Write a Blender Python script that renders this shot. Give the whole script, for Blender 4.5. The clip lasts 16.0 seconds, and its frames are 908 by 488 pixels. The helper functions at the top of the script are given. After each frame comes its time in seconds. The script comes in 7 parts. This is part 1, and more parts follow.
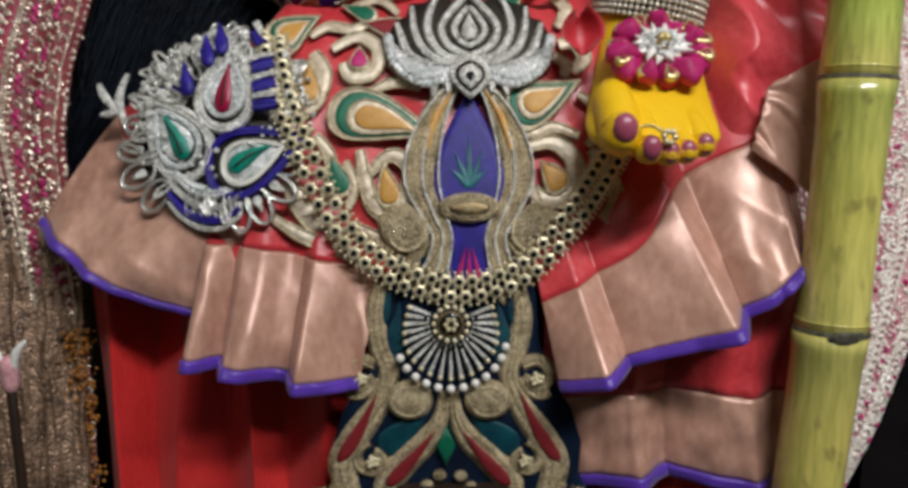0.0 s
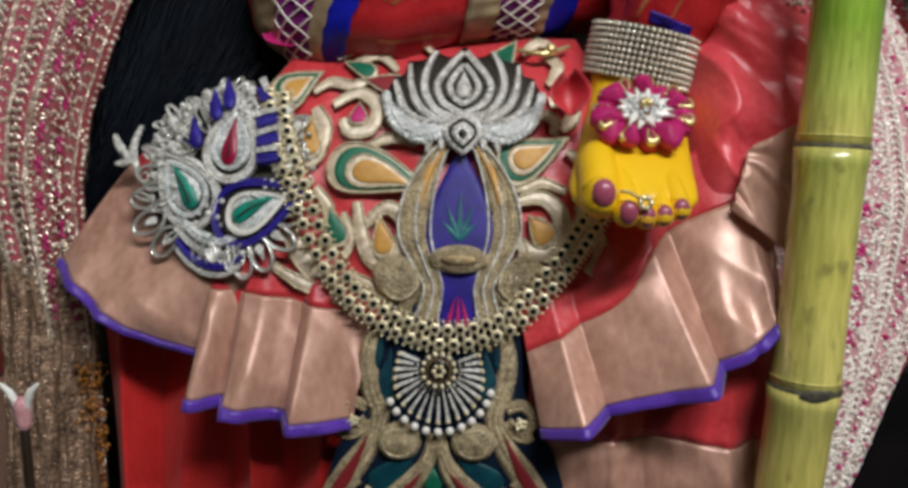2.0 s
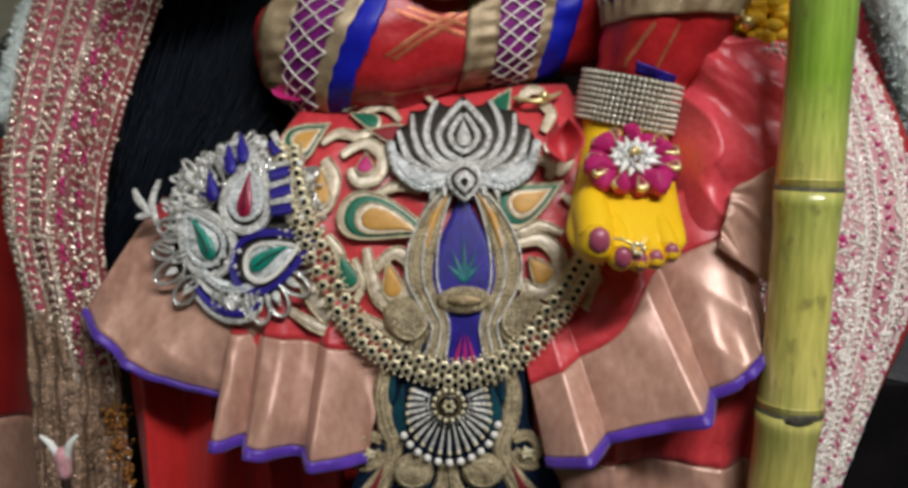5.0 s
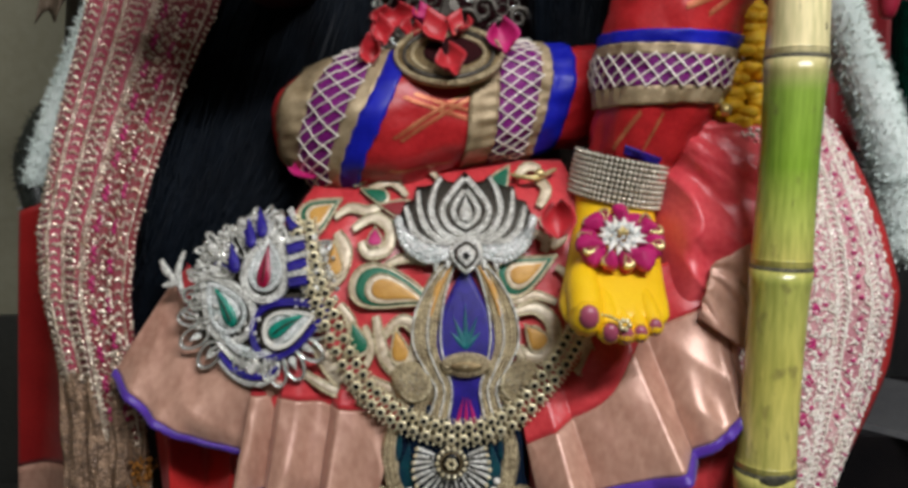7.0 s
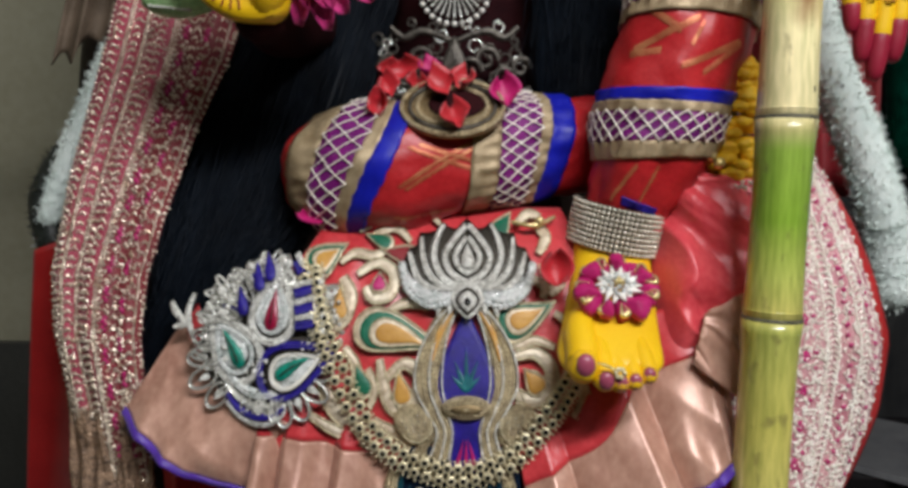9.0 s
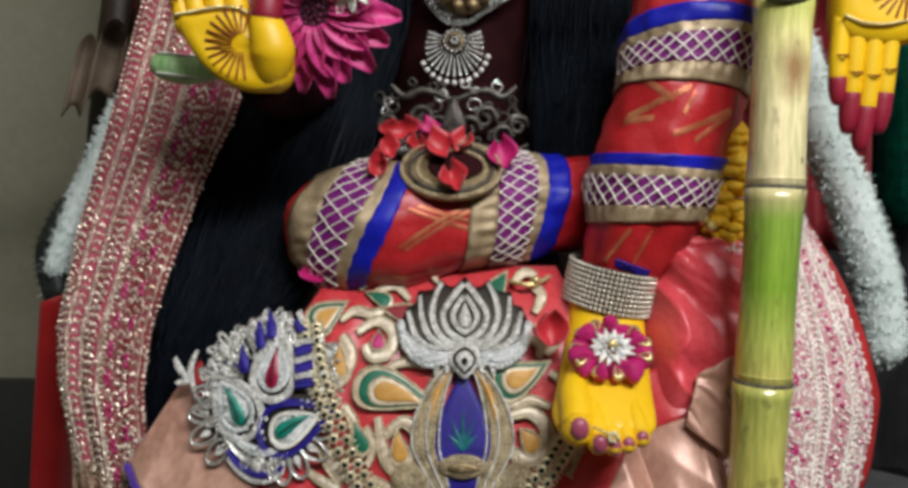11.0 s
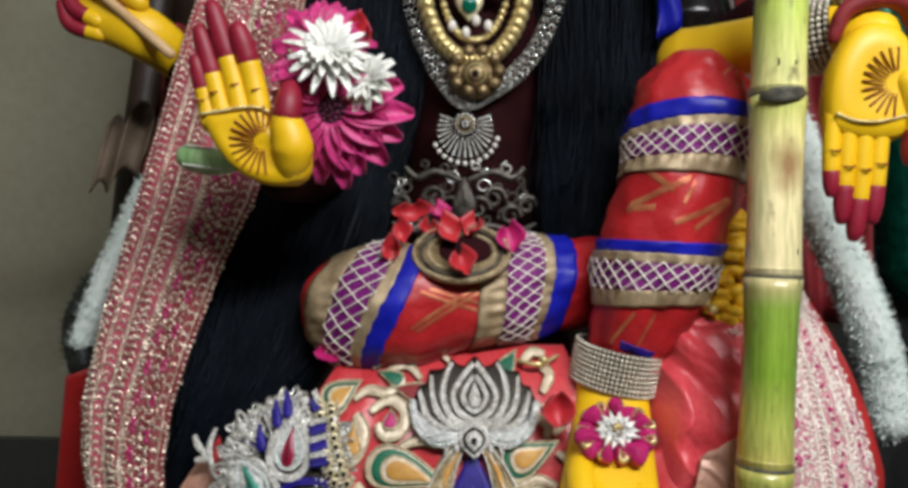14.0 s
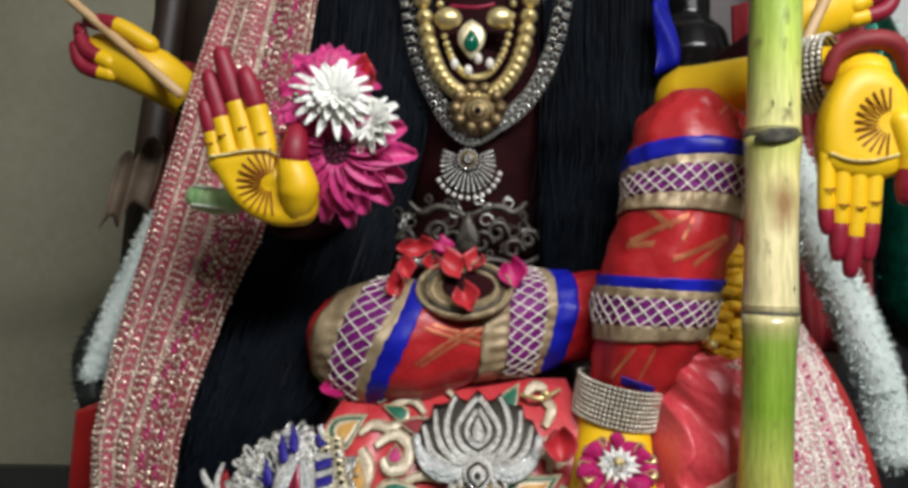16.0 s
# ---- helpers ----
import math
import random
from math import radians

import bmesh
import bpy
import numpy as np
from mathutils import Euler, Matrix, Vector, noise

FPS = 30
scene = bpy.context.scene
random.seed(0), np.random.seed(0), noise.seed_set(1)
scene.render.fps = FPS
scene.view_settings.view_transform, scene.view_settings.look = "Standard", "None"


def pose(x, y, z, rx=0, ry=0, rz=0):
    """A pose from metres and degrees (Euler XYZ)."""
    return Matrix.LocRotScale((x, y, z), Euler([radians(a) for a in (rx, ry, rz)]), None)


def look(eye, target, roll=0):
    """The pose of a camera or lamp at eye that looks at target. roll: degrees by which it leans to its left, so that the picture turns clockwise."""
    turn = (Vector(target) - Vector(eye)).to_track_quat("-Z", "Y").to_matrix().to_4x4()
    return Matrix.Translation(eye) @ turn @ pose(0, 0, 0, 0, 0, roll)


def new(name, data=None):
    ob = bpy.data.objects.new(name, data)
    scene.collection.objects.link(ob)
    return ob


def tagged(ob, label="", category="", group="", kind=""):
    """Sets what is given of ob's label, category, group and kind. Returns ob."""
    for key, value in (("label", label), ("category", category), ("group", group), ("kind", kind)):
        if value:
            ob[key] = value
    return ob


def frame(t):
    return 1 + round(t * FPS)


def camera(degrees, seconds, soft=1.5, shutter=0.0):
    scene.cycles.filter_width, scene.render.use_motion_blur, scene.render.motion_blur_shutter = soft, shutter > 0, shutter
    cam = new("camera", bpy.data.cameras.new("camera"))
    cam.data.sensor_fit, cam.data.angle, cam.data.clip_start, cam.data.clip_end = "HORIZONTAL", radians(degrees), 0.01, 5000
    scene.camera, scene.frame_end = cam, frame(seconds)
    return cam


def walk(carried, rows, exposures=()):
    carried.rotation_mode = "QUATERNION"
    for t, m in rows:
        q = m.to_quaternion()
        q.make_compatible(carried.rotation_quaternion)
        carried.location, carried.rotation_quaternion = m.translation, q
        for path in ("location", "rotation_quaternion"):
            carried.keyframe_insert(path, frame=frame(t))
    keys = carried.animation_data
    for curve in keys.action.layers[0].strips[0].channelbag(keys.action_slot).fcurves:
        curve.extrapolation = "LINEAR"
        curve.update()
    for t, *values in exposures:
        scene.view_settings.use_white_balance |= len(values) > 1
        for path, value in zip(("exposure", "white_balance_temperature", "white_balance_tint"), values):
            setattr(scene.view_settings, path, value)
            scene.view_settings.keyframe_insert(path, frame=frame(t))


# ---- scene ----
cam = camera(60.1, 16.0, soft=3.6)
PATH = [
    (0, (-0.007, 0.008, 0.816), (0.023, 1.98, 0.486), 0.1),
    (0.5, (-0.001, 0.004, 0.829), (0.009, 1.976, 0.499), 0.2),
    (1, (0.014, -0.002, 0.839), (-0.016, 1.97, 0.509), 0.4),
    (1.5, (0.017, -0.009, 0.847), (-0.018, 1.964, 0.525), 0.7),
    (2, (0.019, -0.014, 0.854), (-0.018, 1.96, 0.535), 0.9),
    (2.5, (0.019, -0.021, 0.858), (-0.022, 1.956, 0.555), 1.0),
    (3, (0.02, -0.022, 0.858), (-0.023, 1.955, 0.553), 1.1),
    (5.5, (0.004, -0.058, 0.91), (0.004, 1.915, 0.581), -0.8),
    (6, (0.009, -0.071, 0.925), (0.009, 1.904, 0.605), -0.7),
    (6.5, (0.004, -0.081, 0.94), (-0.001, 1.896, 0.637), -0.6),
    (7, (0.005, -0.092, 0.95), (-0.002, 1.887, 0.661), -0.5),
    (7.5, (0.004, -0.1, 0.962), (-0.007, 1.881, 0.686), -0.4),
    (8, (0.004, -0.107, 0.969), (-0.01, 1.876, 0.705), -0.2),
    (8.5, (0.005, -0.111, 0.973), (-0.005, 1.874, 0.725), -0.0),
    (9, (0.004, -0.112, 0.976), (-0.005, 1.874, 0.739), 0.1),
    (11.5, (0.008, -0.13, 1.019), (-0.008, 1.864, 0.865), 0.5),
    (12, (0.008, -0.135, 1.028), (-0.015, 1.861, 0.895), 0.5),
    (12.5, (0.01, -0.139, 1.04), (-0.024, 1.857, 0.925), 0.6),
    (13, (0.01, -0.142, 1.039), (-0.031, 1.856, 0.94), 0.5),
    (13.5, (0.012, -0.147, 1.044), (-0.036, 1.851, 0.961), 0.5),
    (14, (0.012, -0.152, 1.051), (-0.04, 1.846, 0.985), 0.4),
    (14.5, (0.014, -0.157, 1.056), (-0.046, 1.841, 1.004), 0.3),
    (15, (0.016, -0.161, 1.059), (-0.052, 1.838, 1.02), 0.2),
    (15.5, (0.017, -0.161, 1.062), (-0.055, 1.837, 1.033), 0.2),
    (16, (0.016, -0.166, 1.069), (-0.053, 1.832, 1.051), 0.1),
]
walk(cam, [(t, look(eye, target, roll)) for t, eye, target, roll in PATH], [(0.0, -0.16), (3.0, -0.15), (6.0, -0.10), (9.0, -0.06), (12.0, -0.02), (16.0, 0.0)])

# ---- light ----
world = bpy.data.worlds.new("world")
scene.world = world
world.use_nodes = True
world.node_tree.nodes["Background"].inputs[0].default_value = (0.9, 0.95, 1.0, 1)
world.node_tree.nodes["Background"].inputs[1].default_value = 0.01


def assumed_lamp(eye, target, size_x, size_y, watts, colour):
    data = bpy.data.lights.new("assumed_tube_glow", "AREA")
    data.shape, data.size, data.size_y, data.energy, data.color = "RECTANGLE", size_x, size_y, watts, colour
    ob = new("assumed_tube_glow", data)
    ob.matrix_world = look(eye, target)
    return ob


# both lamps are assumed and out of view; the weak one only fills
LAMPS = [((-0.95, -0.75, 2.35), (-0.1, 0.6, 0.9), 1.2, 0.10, 2.0, (1.0, 0.97, 0.92)),
         ((0.60, -0.66, 2.08), (0.30, 0.6, 0.9), 1.1, 0.12, 39.5, (0.97, 0.98, 1.0))]
for row in LAMPS:
    assumed_lamp(*row)

# ---- builders ----
ORIGIN = {}


def thing(name, at, label, category, group="", kind=""):
    """A top-level thing: an Empty at its base."""
    ob = new(name)
    ob.empty_display_size = 0.02
    ob.location = at
    ORIGIN[ob] = Vector(at)
    return tagged(ob, label, category, group, kind)


def cat(pts, n, closed=False):
    """n points on a smooth curve through pts."""
    p = [Vector(q) for q in pts]
    m = len(p)
    out = []
    spans = m if closed else m - 1
    for i in range(n):
        t = i / n * spans if closed else i / (n - 1) * spans
        k = min(int(t), spans - 1)
        u = t - k
        if closed:
            a, b, c, d = (p[(k + j) % m] for j in (-1, 0, 1, 2))
        else:
            a, b, c, d = p[max(k - 1, 0)], p[k], p[k + 1], p[min(k + 2, m - 1)]
        out.append(0.5 * (2 * b + (c - a) * u + (2 * a - 5 * b + 4 * c - d) * u * u + (3 * b - a - 3 * c + d) * u ** 3))
    return out


def flat(a, b, off):
    return Vector((a, -off, b))


def facing(at, tilt=0.0, turn=0.0):
    """A map (right, up, off) -> place for a piece at a place, leaning back by tilt degrees and turned by turn degrees."""
    t, r = radians(tilt), radians(turn)
    up = Vector((0, math.sin(t), math.cos(t)))
    out = Vector((math.sin(r) * math.cos(t), -math.cos(r) * math.cos(t), math.sin(t)))
    right = up.cross(out)
    right.normalize()
    at = Vector(at)
    return lambda a, b, off: at + right * a + up * b + out * off


LAP_Z = [0.30, 0.50, 0.617, 0.667, 0.75, 0.80, 0.843, 0.886, 0.93, 0.97]
LAP_Y = [0.545, 0.547, 0.549, 0.554, 0.566, 0.580, 0.594, 0.625, 0.664, 0.71]


def lap_y(z):
    return float(sum(np.interp(z + d, LAP_Z, LAP_Y) for d in (-0.016, -0.008, 0, 0.008, 0.016)) / 5)


def lap(a, b, off):
    return Vector((a, lap_y(b) - off, b))


class Build:
    """Collects faces and links them as one mesh."""

    def __init__(self, place=None):
        self.v, self.f, self.m = [], [], []
        self.place = place or (lambda a, b, c: Vector((a, b, c)))

    def add(self, verts, faces, mi=0):
        k = len(self.v)
        self.v += [Vector(q) for q in verts]
        self.f += [tuple(i + k for i in q) for q in faces]
        self.m += [mi] * len(faces)
        return self

    def rings(self, rings, mi=0, closed=True, caps=False):
        n = len(rings[0])
        verts = [q for r in rings for q in r]
        faces = []
        for i in range(len(rings) - 1):
            for j in range(n if closed else n - 1):
                k = (j + 1) % n
                faces.append((i * n + j, i * n + k, (i + 1) * n + k, (i + 1) * n + j))
        if caps:
            faces.append(tuple(range(n))[::-1])
            faces.append(tuple((len(rings) - 1) * n + j for j in range(n)))
        return self.add(verts, faces, mi)

    def tube(self, pts, radii, n=24, seg=10, mi=0, round_ends=True, squash=None, up=(0, 0, 1)):
        """A round sweep through pts (x, y, z); squash: how thin it is along `up`."""
        c = cat(pts, n) if n > len(pts) else [Vector(q) for q in pts]
        rr = list(np.interp(np.linspace(0, 1, len(c)), np.linspace(0, 1, len(radii)), radii))
        out = []
        for i, q in enumerate(c):
            tan = (c[min(i + 1, len(c) - 1)] - c[max(i - 1, 0)]).normalized()
            ref = Vector(up)
            if abs(tan.dot(ref)) > 0.95:
                ref = Vector((0, 1, 0)) if abs(tan.y) < 0.9 else Vector((1, 0, 0))
            s = tan.cross(ref).normalized()
            w = s.cross(tan).normalized()
            k = squash if squash else 1.0
            out.append((q, tan, s, w * k, rr[i]))
        rings = []
        if round_ends:
            q, tan, s, w, r = out[0]
            for a in (0.12, 0.5, 0.8):
                rings.append([q - tan * r * math.sqrt(1 - a * a) + (s * math.cos(x) + w * math.sin(x)) * r * a for x in (2 * math.pi * j / seg for j in range(seg))])
        for q, tan, s, w, r in out:
            rings.append([q + (s * math.cos(x) + w * math.sin(x)) * r for x in (2 * math.pi * j / seg for j in range(seg))])
        if round_ends:
            q, tan, s, w, r = out[-1]
            for a in (0.8, 0.5, 0.12):
                rings.append([q + tan * r * math.sqrt(1 - a * a) + (s * math.cos(x) + w * math.sin(x)) * r * a for x in (2 * math.pi * j / seg for j in range(seg))])
        return self.rings(rings, mi, True, True)

    def ribbon(self, pts, width, high=0.002, base=0.0, n=40, closed=False, mi=0, prof=5, ridges=0, full=0.6):
        """A raised braid along a curve (right, up) on the place's surface. width: one number or a list along it; ridges: cords sewn side by side."""
        prof = max(prof, 4 * ridges + 3)
        c = cat([(a, b, 0) for a, b in pts], n, closed)
        ws = list(np.interp(np.linspace(0, 1, n), np.linspace(0, 1, len(width)), width)) if isinstance(width, (list, tuple)) else [width] * n
        rings = []
        for i, q in enumerate(c):
            a, b = (c[(i - 1) % n], c[(i + 1) % n]) if closed else (c[max(i - 1, 0)], c[min(i + 1, n - 1)])
            tan = (b - a).normalized() if (b - a).length > 1e-9 else Vector((1, 0, 0))
            nrm = Vector((-tan.y, tan.x, 0))
            ring = []
            for j in range(prof):
                x = math.pi * j / (prof - 1)
                w = 1 - 2 * j / (prof - 1) if ridges else math.cos(x)
                rib = 0.45 + 0.55 * abs(math.sin(math.pi * ridges * (j - 1) / (prof - 3))) if ridges else 1.0
                s = q + nrm * w * ws[i] / 2
                ring.append(self.place(s.x, s.y, base + high * rib * max(0.0, math.sin(x)) ** full if j not in (0, prof - 1) else base - 0.001))
            rings.append(ring)
        if closed:
            rings.append(rings[0])
        return self.rings(rings, mi, False)

    def pad(self, outline, base=0.0, high=0.003, soft=0.8, dome=0.3, mi=0):
        """A raised filled piece with rounded rim inside an outline of (right, up)."""
        n = len(outline)
        cx, cy = sum(q[0] for q in outline) / n, sum(q[1] for q in outline) / n
        wide = max(abs(q[0] - cx) + abs(q[1] - cy) for q in outline)
        steps = (0.85, 0.7, 0.55, 0.4, 0.25, 0.12) if wide > 0.03 else (0.6,)
        rings = []
        for s, h in ((1.0, -0.001), (0.99, high * 0.6), (0.5 + soft / 2, high), *((soft * k, high * (1 + dome * (1 - k))) for k in steps), (0.05, high * (1 + dome))):
            rings.append([self.place(cx + (a - cx) * s, cy + (b - cy) * s, base + h) for a, b in outline])
        return self.rings(rings[::-1], mi, True, True)

    def sheet(self, fn, nu, nv, thick=0.0015, mi=0):
        """A cloth of some thickness: fn(u, v) -> place."""
        g = [[Vector(fn(i / nu, j / nv)) for i in range(nu + 1)] for j in range(nv + 1)]
        nrm = []
        for j in range(nv + 1):
            for i in range(nu + 1):
                a = g[j][min(i + 1, nu)] - g[j][max(i - 1, 0)]
                b = g[min(j + 1, nv)][i] - g[max(j - 1, 0)][i]
                c = a.cross(b)
                nrm.append(c.normalized() if c.length > 1e-12 else Vector((0, -1, 0)))
        front = [q for r in g for q in r]
        back = [q - w * thick for q, w in zip(front, nrm)]
        w, k = nu + 1, len(front)
        faces = []
        for j in range(nv):
            for i in range(nu):
                a, b, c, d = j * w + i, j * w + i + 1, (j + 1) * w + i + 1, (j + 1) * w + i
                faces.append((a, b, c, d))
                faces.append((k + d, k + c, k + b, k + a))
        rim = [i for i in range(nu)] + [j * w + nu for j in range(nv)] + [nv * w + i for i in range(nu, 0, -1)] + [j * w for j in range(nv, 0, -1)]
        for i, a in enumerate(rim):
            b = rim[(i + 1) % len(rim)]
            faces.append((b, a, k + a, k + b))
        return self.add(front + back, faces, mi)

    def ball(self, at, r, seg=10, mi=0, squash=(1, 1, 1)):
        at = Vector(at)
        rows = max(4, seg // 2 + 1)
        rings = []
        for i in range(rows + 1):
            t = math.pi * (0.03 + 0.94 * i / rows)
            rings.append([at + Vector((math.sin(t) * math.cos(x) * squash[0], math.sin(t) * math.sin(x) * squash[1], math.cos(t) * squash[2])) * r
                          for x in (2 * math.pi * j / seg for j in range(seg))])
        return self.rings(rings[::-1], mi, True, True)

    def done(self, name, mats, parent=None, label="", smooth=True, base=None):
        mats = mats if isinstance(mats, (list, tuple)) else [mats]
        at = ORIGIN[parent] if parent else Vector(base or (0, 0, 0))
        me = bpy.data.meshes.new(name)
        me.from_pydata([tuple(q - at) for q in self.v], [], self.f)
        for m in mats:
            me.materials.append(m)
        if len(mats) > 1:
            me.polygons.foreach_set("material_index", self.m)
        bm = bmesh.new()
        bm.from_mesh(me)
        bmesh.ops.recalc_face_normals(bm, faces=bm.faces)
        bm.to_mesh(me)
        bm.free()
        me.polygons.foreach_set("use_smooth", [smooth] * len(me.polygons))
        me.update()
        ob = new(name, me)
        ORIGIN[ob] = at
        if parent:
            ob.parent = parent
        else:
            ob.location = at
        if label:
            tagged(ob, label)
        return ob


def stamp(name, mesh_ob, parent, m):
    """Another piece on the same mesh, at the pose m in the world, under parent."""
    ob = new(name, mesh_ob.data)
    ob.parent = parent
    ob.matrix_basis = Matrix.Translation(-ORIGIN[parent]) @ m
    ORIGIN[ob] = ORIGIN[parent]
    return ob


def axes(right, out, at):
    """A pose whose x is right, whose -y is out."""
    y = -Vector(out).normalized()
    x = (Vector(right) - Vector(right).dot(y) * y).normalized()
    z = x.cross(y)
    return Matrix(((x.x, y.x, z.x, at[0]), (x.y, y.y, z.y, at[1]), (x.z, y.z, z.z, at[2]), (0, 0, 0, 1)))


def leaf(cx, cy, length, width, turn=0.0, bend=0.0, n=28, tip=1.0, fat=0.5):
    """The outline of a leaf or drop: round at the foot, pointed at the head. turn: degrees from upright, anticlockwise."""
    out = []
    t = radians(turn)
    for i in range(n):
        a = 2 * math.pi * i / n
        s = (1 - math.cos(a)) / 2
        half = width / 2 * math.sin(math.pi * s ** fat) ** tip
        x = half if a < math.pi else -half
        y = (s - 0.5) * length
        x += bend * (s - 0.3) ** 2 * length
        out.append((cx + x * math.cos(t) - y * math.sin(t), cy + x * math.sin(t) + y * math.cos(t)))
    return out


def oval(cx, cy, rx, ry, n=24, turn=0.0):
    t = radians(turn)
    return [(cx + rx * math.cos(a) * math.cos(t) - ry * math.sin(a) * math.sin(t), cy + rx * math.cos(a) * math.sin(t) + ry * math.sin(a) * math.cos(t))
            for a in (2 * math.pi * i / n for i in range(n))]


def grow(outline, k):
    n = len(outline)
    cx, cy = sum(q[0] for q in outline) / n, sum(q[1] for q in outline) / n
    return [(cx + (a - cx) * k, cy + (b - cy) * k) for a, b in outline]


# ---- materials ----
def mat(name, c1, c2, rough=0.6, metal=0.0, fine=500.0, coarse=18.0, bump=0.2, relief=900.0, sheen=0.0, spec=0.5, rand=0.0, stretch=(1, 1, 1), coat=0.0, distance=0.001):
    """Two colours mixed by coarse and fine noise, with fine relief."""
    m = bpy.data.materials.new(name)
    m.use_nodes = True
    t = m.node_tree
    b = t.nodes["Principled BSDF"]
    co = t.nodes.new("ShaderNodeTexCoord")
    mp = t.nodes.new("ShaderNodeMapping")
    mp.inputs["Scale"].default_value = stretch
    t.links.new(co.outputs["Object"], mp.inputs[0])
    n1, n2 = t.nodes.new("ShaderNodeTexNoise"), t.nodes.new("ShaderNodeTexNoise")
    n1.inputs["Scale"].default_value, n2.inputs["Scale"].default_value = coarse, fine
    n1.inputs["Detail"].default_value, n2.inputs["Detail"].default_value = 4, 2
    mx = t.nodes.new("ShaderNodeMath")
    mx.operation = "MULTIPLY_ADD"
    t.links.new(mp.outputs[0], n1.inputs["Vector"])
    t.links.new(mp.outputs[0], n2.inputs["Vector"])
    t.links.new(n2.outputs[0], mx.inputs[0])
    mx.inputs[1].default_value = 0.6
    t.links.new(n1.outputs[0], mx.inputs[2])
    sub = t.nodes.new("ShaderNodeMapRange")
    sub.inputs["From Min"].default_value, sub.inputs["From Max"].default_value = 0.55, 1.05
    t.links.new(mx.outputs[0], sub.inputs["Value"])
    last = sub.outputs[0]
    if rand:
        info = t.nodes.new("ShaderNodeObjectInfo")
        ad = t.nodes.new("ShaderNodeMath")
        ad.operation = "MULTIPLY_ADD"
        t.links.new(info.outputs["Random"], ad.inputs[0])
        ad.inputs[1].default_value = rand
        t.links.new(last, ad.inputs[2])
        last = ad.outputs[0]
    mix = t.nodes.new("ShaderNodeMix")
    mix.data_type = "RGBA"
    mix.inputs[6].default_value, mix.inputs[7].default_value = (*c1, 1), (*c2, 1)
    t.links.new(last, mix.inputs[0])
    t.links.new(mix.outputs[2], b.inputs["Base Color"])
    b.inputs["Roughness"].default_value, b.inputs["Metallic"].default_value = rough, metal
    b.inputs["Specular IOR Level"].default_value = spec
    b.inputs["Sheen Weight"].default_value = sheen
    b.inputs["Coat Weight"].default_value = coat
    if bump:
        n3 = t.nodes.new("ShaderNodeTexNoise")
        n3.inputs["Scale"].default_value, n3.inputs["Detail"].default_value = relief, 3
        t.links.new(mp.outputs[0], n3.inputs["Vector"])
        bp = t.nodes.new("ShaderNodeBump")
        bp.inputs["Strength"].default_value, bp.inputs["Distance"].default_value = bump, distance
        t.links.new(n3.outputs[0], bp.inputs["Height"])
        t.links.new(bp.outputs[0], b.inputs["Normal"])
    return m


def glitter(name, dark, light, size=0.0016, rough=(0.18, 0.5), metal=0.9, bump=0.8, bias=0.5):
    """Metal thread and beading: small cells, each with its own tone, gloss and slope."""
    m = bpy.data.materials.new(name)
    m.use_nodes = True
    t = m.node_tree
    b = t.nodes["Principled BSDF"]
    co = t.nodes.new("ShaderNodeTexCoord")
    vo = t.nodes.new("ShaderNodeTexVoronoi")
    vo.inputs["Scale"].default_value = 1 / size
    t.links.new(co.outputs["Object"], vo.inputs["Vector"])
    sep = t.nodes.new("ShaderNodeSeparateColor")
    t.links.new(vo.outputs["Color"], sep.inputs[0])
    no = t.nodes.new("ShaderNodeTexNoise")
    no.inputs["Scale"].default_value = 90
    t.links.new(co.outputs["Object"], no.inputs["Vector"])
    ad = t.nodes.new("ShaderNodeMath")
    ad.operation = "MULTIPLY_ADD"
    t.links.new(sep.outputs[0], ad.inputs[0])
    ad.inputs[1].default_value = 1 - bias
    t.links.new(no.outputs[0], ad.inputs[2])
    rg = t.nodes.new("ShaderNodeMapRange")
    rg.inputs["From Min"].default_value, rg.inputs["From Max"].default_value = 0.3, 1.0
    t.links.new(ad.outputs[0], rg.inputs["Value"])
    mix = t.nodes.new("ShaderNodeMix")
    mix.data_type = "RGBA"
    mix.inputs[6].default_value, mix.inputs[7].default_value = (*dark, 1), (*light, 1)
    t.links.new(rg.outputs[0], mix.inputs[0])
    t.links.new(mix.outputs[2], b.inputs["Base Color"])
    rr = t.nodes.new("ShaderNodeMapRange")
    rr.inputs["To Min"].default_value, rr.inputs["To Max"].default_value = rough
    t.links.new(sep.outputs[1], rr.inputs["Value"])
    t.links.new(rr.outputs[0], b.inputs["Roughness"])
    b.inputs["Metallic"].default_value = metal
    bp = t.nodes.new("ShaderNodeBump")
    bp.invert = True
    bp.inputs["Strength"].default_value, bp.inputs["Distance"].default_value = bump, size
    t.links.new(vo.outputs["Distance"], bp.inputs["Height"])
    t.links.new(bp.outputs[0], b.inputs["Normal"])
    return m


